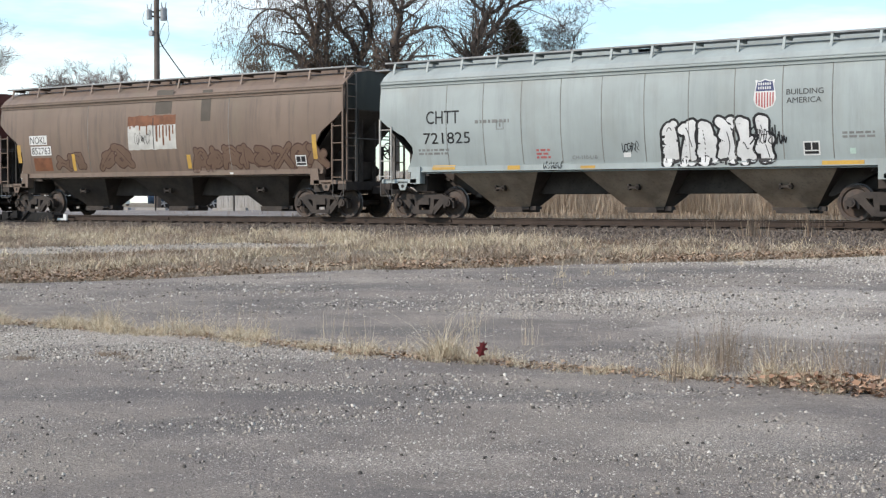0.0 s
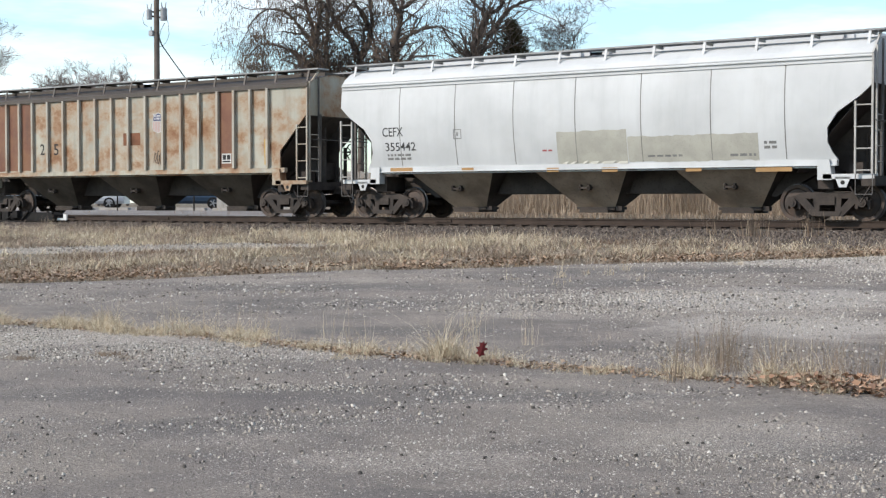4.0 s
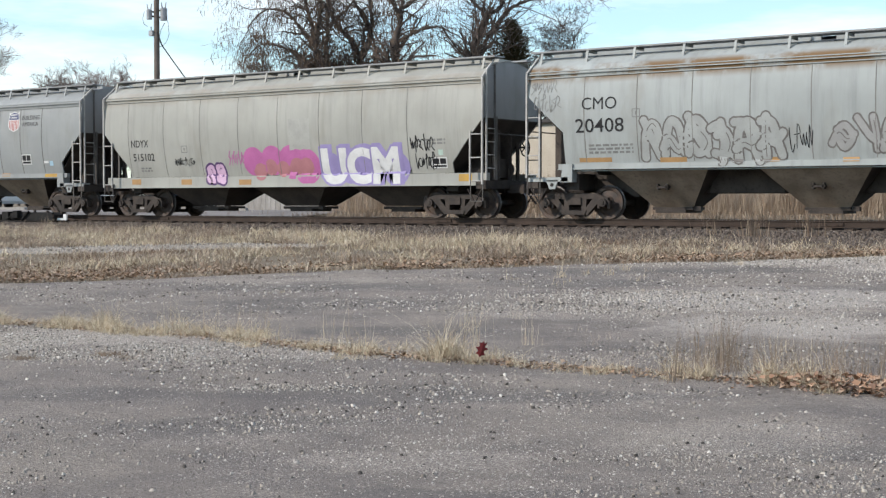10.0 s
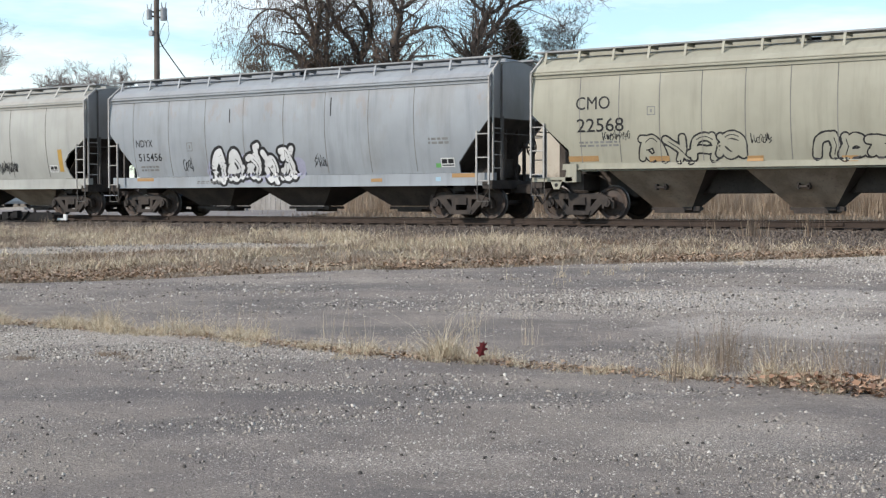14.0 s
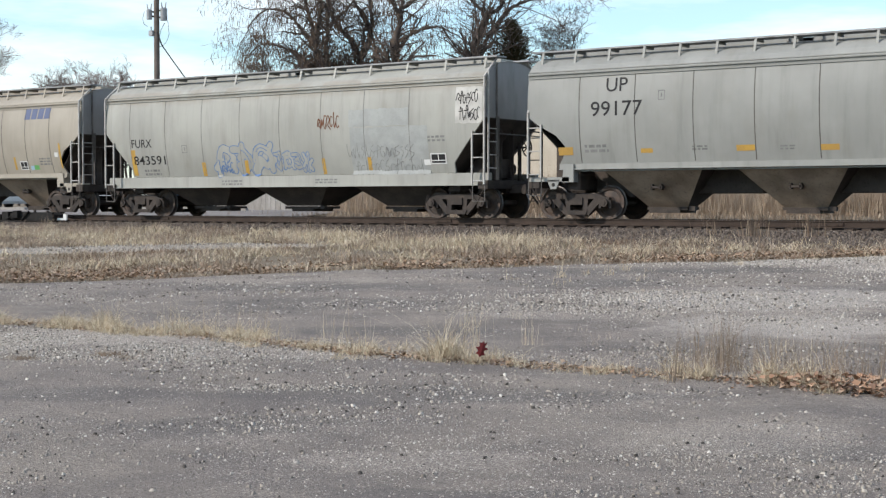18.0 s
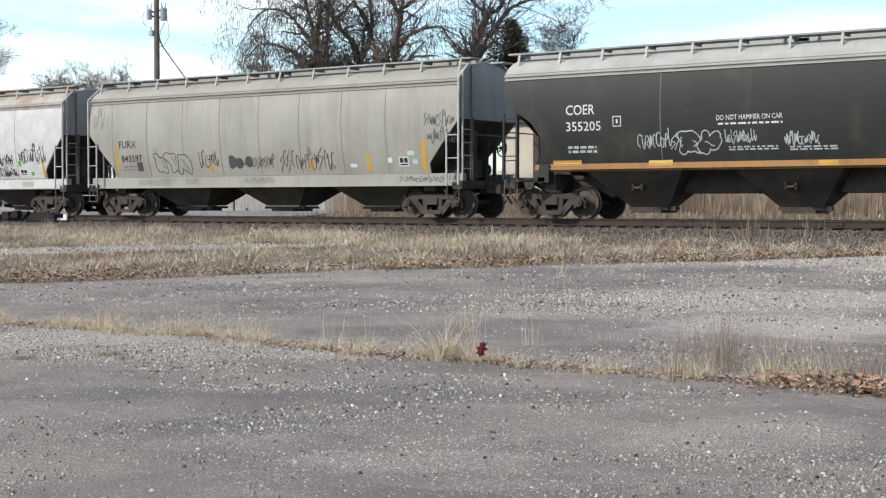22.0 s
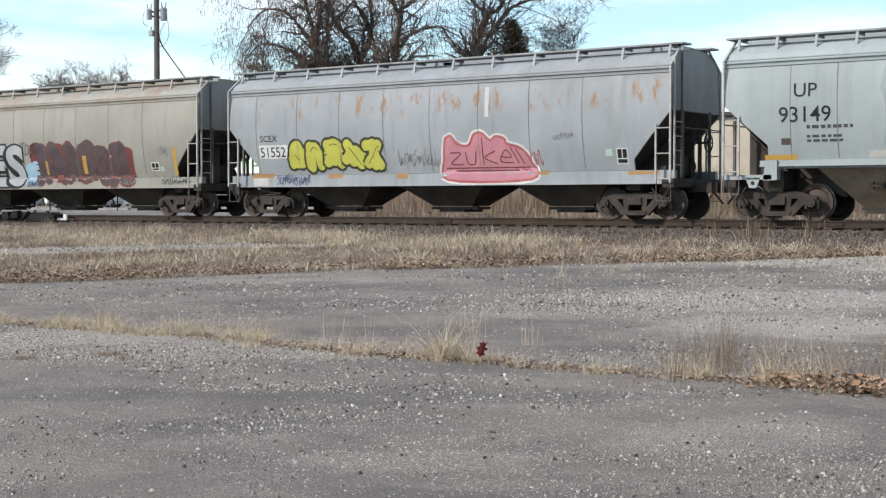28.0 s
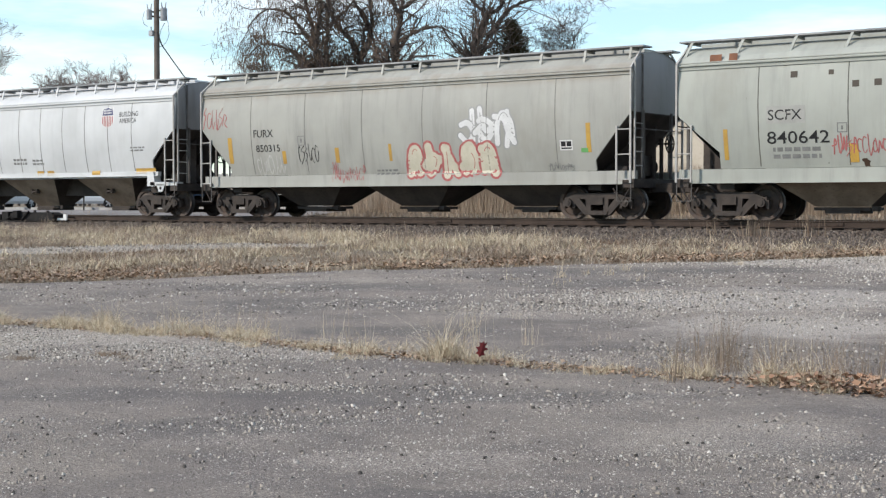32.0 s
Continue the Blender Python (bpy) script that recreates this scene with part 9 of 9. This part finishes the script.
    patch(19, "paint_patch", STAIN_LIGHT, 5.42, 1.04, 6.08, 1.22)
    small_print(19, -6.50, 1.50, -5.80, 1.77, 2, GREY_PRINT)
    small_print(19, -5.23, 1.05, -3.46, 1.15, 1, GREY_PRINT)
    small_print(19, 1.87, 1.04, 2.48, 1.23, 3, GREY_PRINT)
    patch(19, "paint_patch", RUST_WASH, -6.03, 3.44, -5.69, 3.88)
    lettering(20, "CMO", -6.92, 2.74, -5.79, 3.14, BLACK_PAINT)
    lettering(20, "21229", -6.87, 2.14, -5.49, 2.54, BLACK_PAINT)
    emblem(20, 4.40, 3.19, 5.11, 3.95)
    lettering(20, "BUILDING", 5.32, 3.47, 6.23, 3.63, DIM_PRINT)
    lettering(20, "AMERICA", 5.32, 3.24, 6.18, 3.39, DIM_PRINT)
    graffiti(20, 'bca', -3.23, 1.46, -1.25, 2.52, SPRAY_WHITE, BLACK_PAINT, 0.26, 131, 'silver bubble graffiti with black outlines', 0.12)
    graffiti(20, 'ag', 0.63, 1.45, 2.19, 2.61, SPRAY_WHITE, BLACK_PAINT, 0.28, 132, 'silver bubble graffiti with black outlines', 0.12)
    scrawl(20, -0.85, 1.57, 0.71, 2.49, BLACK_PAINT, 133, 0.07)
    scrawl(20, -0.79, 1.63, 0.63, 2.43, BLACK_PAINT, 134, 0.06)
    scrawl(20, -5.02, 1.74, -3.50, 2.37, BLACK_PAINT, 135, 0.06)
    scrawl(20, 2.64, 1.73, 3.99, 2.36, BLACK_PAINT, 136, 0.07)
    patch(20, "paint_patch", ORANGE_WASH, -5.14, 1.63, -3.77, 1.79)
    patch(20, "paint_patch", ORANGE_WASH, 3.99, 1.60, 5.23, 1.93)
    stencil_panel(20, 5.35, 1.65, 5.83, 2.00)
    patch(20, "sticker", GREEN, 6.34, 1.71, 6.55, 1.90)
    scrawl(20, 5.92, 1.47, 6.65, 2.25, BLACK_PAINT, 137, 0.04)
    scrawl(20, 5.06, 2.13, 5.49, 2.40, SPRAY_SKY, 138, 0.05)
    patch(20, "tape", YELLOW, -6.56, 1.37, -5.49, 1.51)
    patch(20, "tape", YELLOW, 1.06, 1.38, 1.46, 1.51)
    patch(20, "tape", YELLOW, 3.44, 1.35, 3.90, 1.48)
    patch(20, "tape", YELLOW, 5.58, 1.41, 6.51, 1.53)
    small_print(20, -6.51, 1.78, -5.60, 2.05, 2, GREY_PRINT)
    patch(20, "paint_patch", STAIN, -6.80, 1.65, -6.51, 1.79)
    lettering(21, "UP", -6.05, 3.07, -5.46, 3.41, BLACK_PAINT)
    lettering(21, "93149", -6.44, 2.45, -5.11, 2.84, BLACK_PAINT)
    small_print(21, -5.73, 2.23, -4.56, 2.37, 1, DIM_PRINT)
    small_print(21, -5.73, 1.91, -4.82, 2.13, 2, DIM_PRINT)
    box_mark(21, -3.31, 2.74, -3.06, 3.01, GREY_PRINT)
    graffiti(21, 'IUS', -4.22, 1.80, -1.24, 3.86, WASH_GREY, WASH_GREY, 0.1, 141, 'thin grey washed graffiti', 0.0)
    graffiti(21, 'FS', -0.63, 1.99, 0.99, 3.68, WASH_GREY, WASH_GREY, 0.08, 142, 'thin grey washed graffiti', 0.0)
    scrawl(21, 1.20, 3.07, 1.56, 3.76, DIM_PRINT, 143, 0.05)
    scrawl(21, 1.84, 1.47, 2.32, 3.58, DIM_PRINT, 144, 0.05)
    small_print(21, -2.34, 1.90, -1.52, 2.37, 3, PALE_RED)
    small_print(21, 1.35, 1.90, 2.12, 2.34, 3, PALE_RED)
    patch(21, "tape", YELLOW, -6.86, 1.53, -6.01, 1.66)
    patch(21, "tape", YELLOW, -1.50, 1.45, -1.08, 1.57)
    patch(21, "tape", YELLOW, 0.96, 1.41, 1.42, 1.52)
    small_print(21, -3.47, 1.90, -2.90, 2.02, 2, GREY_PRINT)
    patch(21, "paint_patch", DIRTY_WHITE, -4.21, 1.55, -3.55, 1.73)
    patch(21, "paint_patch", STAIN, -6.40, 1.90, -6.14, 2.06)
    emblem(21, 3.95, 3.00, 4.62, 3.82)
    lettering(21, "BUILDING", 4.80, 3.47, 5.77, 3.62, DIM_PRINT)
    lettering(21, "AMERICA", 4.80, 3.25, 5.69, 3.40, DIM_PRINT)
    scrawl(21, 2.44, 1.82, 4.35, 2.20, BLACK_PAINT, 145, 0.04)
    scrawl(21, 2.16, 1.53, 4.49, 1.74, BLACK_PAINT, 146, 0.035)
    stencil_panel(21, 4.75, 1.89, 5.20, 2.25)
    patch(21, "tape", YELLOW, 5.82, 1.53, 6.73, 1.70)
    scrawl(21, 1.74, 2.36, 4.62, 3.51, GREY_PRINT, 147, 0.04)
    lettering(22, "SCEX", -6.56, 2.39, -5.84, 2.59, BLACK_PAINT)
    patch(22, "paint_patch", WHITE_PAINT, -6.63, 1.86, -5.34, 2.28)
    lettering(22, "515521", -6.58, 1.90, -5.38, 2.22, BLACK_PAINT)
    graffiti(22, 'dcbeg', -5.5, 1.37, -1.60, 2.46, SPRAY_YELLOW, DARK_OLIVE, 0.32, 151, 'yellow graffiti with dark outlines', 0.08)
    shoe = [(0.03, 0.93), (0.10, 0.98), (0.16, 0.80), (0.30, 0.76), (0.37, 1.0), (0.46, 1.02), (0.55, 0.86), (0.62, 0.94), (0.72, 0.88), (0.74, 0.78), (0.90, 0.66), (0.99, 0.40), (1.0, 0.0), (0.04, 0.0), (0.0, 0.5)]
    outlined_field(22, shoe, 0.58, 1.12, 3.55, 2.42, SPRAY_ROSE, RED_PAINT, WHITE_PAINT, "rose-red graffiti in the shape of a shoe")
    for i, pts in enumerate(([(0.02, 0.26), (0.98, 0.26)], [(0.06, 0.20), (0.94, 0.20)], [(0.08, 0.60), (0.20, 0.58), (0.08, 0.36), (0.22, 0.34)], [(0.26, 0.60), (0.28, 0.36), (0.36, 0.36), (0.38, 0.62)], [(0.46, 0.92), (0.46, 0.34)], [(0.60, 0.62), (0.48, 0.48), (0.62, 0.34)], [(0.66, 0.50), (0.78, 0.48), (0.72, 0.64), (0.66, 0.40), (0.80, 0.36)], [(0.84, 0.66), (0.92, 0.34)], [(0.78, 0.70), (0.86, 0.36)])):
        g = Geo()
        ribbon(g, 22, smooth_path([(0.58 + 2.97 * a, 1.12 + 1.30 * b) for a, b in pts], 6), 0.035, 0.030 + 0.001 * i, random.Random(i))
        part("stroke", g, RED_EDGE, TRAIN[22])
    scrawl(22, 3.55, 1.51, 3.92, 1.86, RED_PAINT, 154, 0.05)
    scrawl(22, -5.96, 1.01, -4.61, 1.31, NAVY, 155, 0.06)
    scrawl(22, -1.11, 1.53, 0.35, 1.98, GREY_PRINT, 156, 0.035)
    stencil_panel(22, 6.25, 1.49, 6.60, 1.93)
    patch(22, "sticker", PALE_GREEN, 5.92, 1.72, 6.13, 1.91)
    patch(22, "tape", ORANGE_TAPE, -7.05, 1.24, -6.12, 1.38)
    patch(22, "tape", ORANGE_TAPE, -3.85, 1.21, -3.29, 1.35)
    patch(22, "tape", ORANGE_TAPE, -1.21, 1.18, -0.79, 1.32)
    patch(22, "tape", ORANGE_TAPE, 3.74, 1.24, 4.10, 1.35)
    patch(22, "tape", ORANGE_TAPE, 6.57, 1.21, 7.49, 1.31)
    scrawl(22, 4.29, 2.19, 4.95, 2.37, GREY_PRINT, 157, 0.035)
    patch(22, "paint_patch", WHITE_HALF, 2.07, 2.90, 2.21, 3.75)
    patch(22, "paint_patch", DIRTY_WHITE, -7.00, 0.98, -6.32, 1.35)
    patch(23, "paint_patch", SPRAY_SKY, -5.68, 1.01, -4.71, 1.68)
    cloud(23, -1.20, 0.97, -0.32, 1.98, SPRAY_SKY, 160, '')
    patch(23, "paint_patch", WHITE_PAINT, -6.47, 2.32, -5.42, 2.71)
    lettering(23, "SCFX", -6.42, 2.37, -5.61, 2.66, BLACK_PAINT)
    patch(23, "paint_patch", DIRTY_WHITE, -6.47, 1.46, -5.33, 2.26)
    lettering(23, "843673", -6.39, 1.90, -5.35, 2.14, BLACK_PAINT)
    block_letters(23, 'ARES', -5.02, 1.06, -1.12, 2.58, SPRAY_SILVER, BLACK_PAINT, 0.045, 0.035, (-0.12, -0.04), 'silver block letters with black outlines')
    cloud(23, -0.72, 0.98, 4.72, 2.78, SPRAY_BRICK, 162, 'brick-red cloud-shaped graffiti')
    graffiti(23, 'bdacec', -0.50, 1.06, 4.50, 2.62, SLATE, SPRAY_BRICK, 0.42, 163, 'slate-grey graffiti with brick-red edges', 0.04)
    scrawl(23, -1.25, 2.08, -0.38, 2.64, BLACK_PAINT, 164, 0.05)
    stencil_panel(23, 5.55, 1.54, 5.94, 1.84)
    patch(23, "tape", YELLOW, -6.68, 1.56, -6.56, 2.28)
    patch(23, "tape", YELLOW, 0.09, 1.48, 0.21, 1.96)
    patch(23, "tape", YELLOW, 2.11, 1.48, 2.30, 2.12)
    patch(23, "tape", YELLOW, 4.36, 1.50, 4.50, 1.96)
    patch(23, "tape", YELLOW, 6.65, 1.40, 6.80, 2.31)
    scrawl(23, 3.91, 1.06, 4.71, 1.25, GREY_PRINT, 165, 0.04)
    scrawl(23, 6.01, 1.07, 7.36, 1.30, DIM_PRINT, 166, 0.04)
    scrawl(23, -1.04, 1.02, -0.38, 1.27, NAVY, 167, 0.05)
    scrawl(23, 5.93, 2.03, 6.43, 2.40, GREY_PRINT, 168, 0.035)
    patch(23, "sticker", PALE_GREEN, 5.98, 1.53, 6.16, 1.68)
    scrawl(23, -6.88, 1.07, -6.16, 1.30, SPRAY_LILAC, 169, 0.05)
    patch(24, "paint_patch", STAIN_LIGHT, -5.61, 2.43, -4.60, 2.87)
    lettering(24, "SCFX", -5.57, 2.52, -4.69, 2.78, BLACK_PAINT)
    lettering(24, "840642", -5.61, 1.93, -4.00, 2.24, BLACK_PAINT)
    scrawl(24, -1.94, 1.11, -0.96, 2.28, BLACK_PAINT, 171, 0.05)
    scrawl(24, -3.95, 1.61, -2.21, 2.07, RED_PAINT, 172, 0.05)
    scrawl(24, 5.82, 1.86, 6.89, 2.31, SPRAY_MAGENTA, 173, 0.05)
    patch(24, "tape", YELLOW, -6.79, 1.55, -6.67, 2.33)
    patch(24, "tape", YELLOW, -3.51, 1.44, -3.29, 1.90)
    patch(24, "tape", YELLOW, -1.00, 1.47, -0.83, 1.90)
    patch(24, "tape", YELLOW, 1.25, 1.44, 1.45, 1.92)
    patch(24, "tape", YELLOW, 3.57, 1.41, 3.75, 1.92)
    patch(24, "tape", YELLOW, 6.75, 1.39, 6.97, 2.34)
    box_mark(24, -0.43, 1.59, 0.51, 1.89, DIM_PRINT)
    small_print(24, -0.35, 1.64, 0.45, 1.82, 2, GREY_PRINT)
    stencil_panel(24, 6.09, 1.55, 6.52, 1.82)
    scrawl(24, 3.89, 1.49, 4.90, 1.98, BROWN_EDGE, 174, 0.04)
    patch(24, "paint_patch", RUST_WASH, -7.20, 3.90, -6.87, 4.26)
    patch(24, "paint_patch", RUST_WASH, -6.67, 3.93, -6.44, 4.27)
    box_mark(24, -3.80, 2.17, -3.55, 2.41, GREY_PRINT)
    small_print(24, -5.47, 1.49, -4.22, 1.84, 2, GREY_PRINT)
    scrawl(24, -1.00, 1.14, -0.69, 1.31, BLACK_PAINT, 175, 0.03)
    small_print(24, 5.12, 1.81, 5.75, 2.07, 3, GREY_PRINT)
    patch(24, "sticker", PALE_GREEN, 5.55, 1.44, 5.84, 1.83)
    patch(24, "scrape", STAIN, 3.80, 3.19, 3.98, 3.37)
    patch(24, "scrape", STAIN, -2.02, 3.56, -1.73, 3.83)
    patch(24, "scrape", STAIN, 1.23, 3.37, 1.46, 3.60)
    patch(24, "scrape", STAIN, -2.88, 3.27, -2.70, 3.43)
    patch(24, "scrape", STAIN, 1.50, 2.85, 1.66, 3.00)
    patch(24, "scrape", STAIN, -3.42, 3.26, -3.25, 3.42)
    patch(24, "scrape", STAIN, -4.02, 3.59, -3.89, 3.71)
    patch(24, "scrape", STAIN, -4.99, 3.56, -4.81, 3.72)
    lettering(25, "FURX", -5.63, 2.54, -4.80, 2.78, BLACK_PAINT)
    lettering(25, "850315", -5.56, 2.08, -4.54, 2.30, BLACK_PAINT)
    graffiti(25, 'cea', 2.25, 2.02, 4.32, 3.19, SPRAY_WHITE, SPRAY_GREY, 0.16, 181, 'white graffiti with grey outlines', 0.05)
    graffiti(25, 'accae', 0.35, 1.13, 3.71, 2.25, SPRAY_CREAM, RED_PAINT, 0.26, 182, 'cream bubble graffiti with red outlines', 0.07)
    scrawl(25, -3.81, 1.68, -2.99, 2.24, BLACK_PAINT, 183, 0.04)
    patch(25, "tape", YELLOW, -6.78, 1.73, -6.60, 2.56)
    patch(25, "tape", YELLOW, -4.47, 1.69, -4.32, 2.09)
    patch(25, "tape", YELLOW, -2.31, 1.69, -2.15, 2.15)
    patch(25, "tape", YELLOW, 6.56, 1.83, 6.70, 2.63)
    patch(25, "tape", YELLOW, -0.23, 1.71, -0.12, 2.22)
    scrawl(25, -7.88, 2.82, -6.80, 3.51, RED_PAINT, 184, 0.04)
    stencil_panel(25, 5.72, 1.90, 6.12, 2.18)
    scrawl(25, -5.61, 1.34, -4.44, 1.98, DIRTY_WHITE, 185, 0.06)
    scrawl(25, -2.54, 1.05, -1.20, 1.57, RED_PAINT, 186, 0.03)
    small_print(25, -0.76, 1.26, 0.09, 1.46, 2, GREY_PRINT)
    box_mark(25, -3.78, 2.25, -3.50, 2.55, GREY_PRINT)
    patch(25, "sticker", GREEN, 6.38, 1.83, 6.60, 1.95)
    scrawl(25, 5.30, 1.35, 6.12, 1.53, GREY_PRINT, 187, 0.03)
    emblem(26, 4.32, 3.05, 4.99, 3.80)
    lettering(26, "BUILDING", 5.25, 3.43, 6.18, 3.60, DIM_PRINT)
    lettering(26, "AMERICA", 5.25, 3.21, 6.10, 3.37, DIM_PRINT)
    patch(26, "tape", YELLOW, 0.67, 1.47, 1.05, 1.61)
    patch(26, "tape", YELLOW, 1.23, 1.46, 1.61, 1.61)
    patch(26, "tape", YELLOW, 3.67, 1.44, 4.09, 1.58)
    patch(26, "tape", YELLOW, 5.90, 1.47, 6.87, 1.64)
    small_print(26, 5.76, 2.19, 6.46, 2.38, 2, GREY_PRINT)
    small_print(26, -0.56, 1.80, 0.19, 2.07, 2, GREY_PRINT)
    small_print(26, 0.51, 1.78, 1.14, 2.03, 2, GREY_PRINT)


markings()


# ---- what moves ----
def motions():
    """The cars roll along the track, and their wheelsets turn."""
    for car, center in CARS:
        walk(car, [(t, pose(center + run(t), TRACK_Y, RAIL_Z)) for t in range(0, 33, 4)])
    for pool, x in ((FRONT_WHEELSETS, 0.889), (REAR_WHEELSETS, -0.889)):
        first = pool[0]
        walk(first, [(i / 30, pose(x, 0, WHEEL_R, 0, math.degrees(run(i / 30) / WHEEL_R), 0)) for i in range(32 * 30 + 1)])
        for other in pool[1:]:
            other.rotation_mode = "QUATERNION"
            other.animation_data_create()
            other.animation_data.action = first.animation_data.action
            other.animation_data.action_slot = first.animation_data.action_slot


motions()
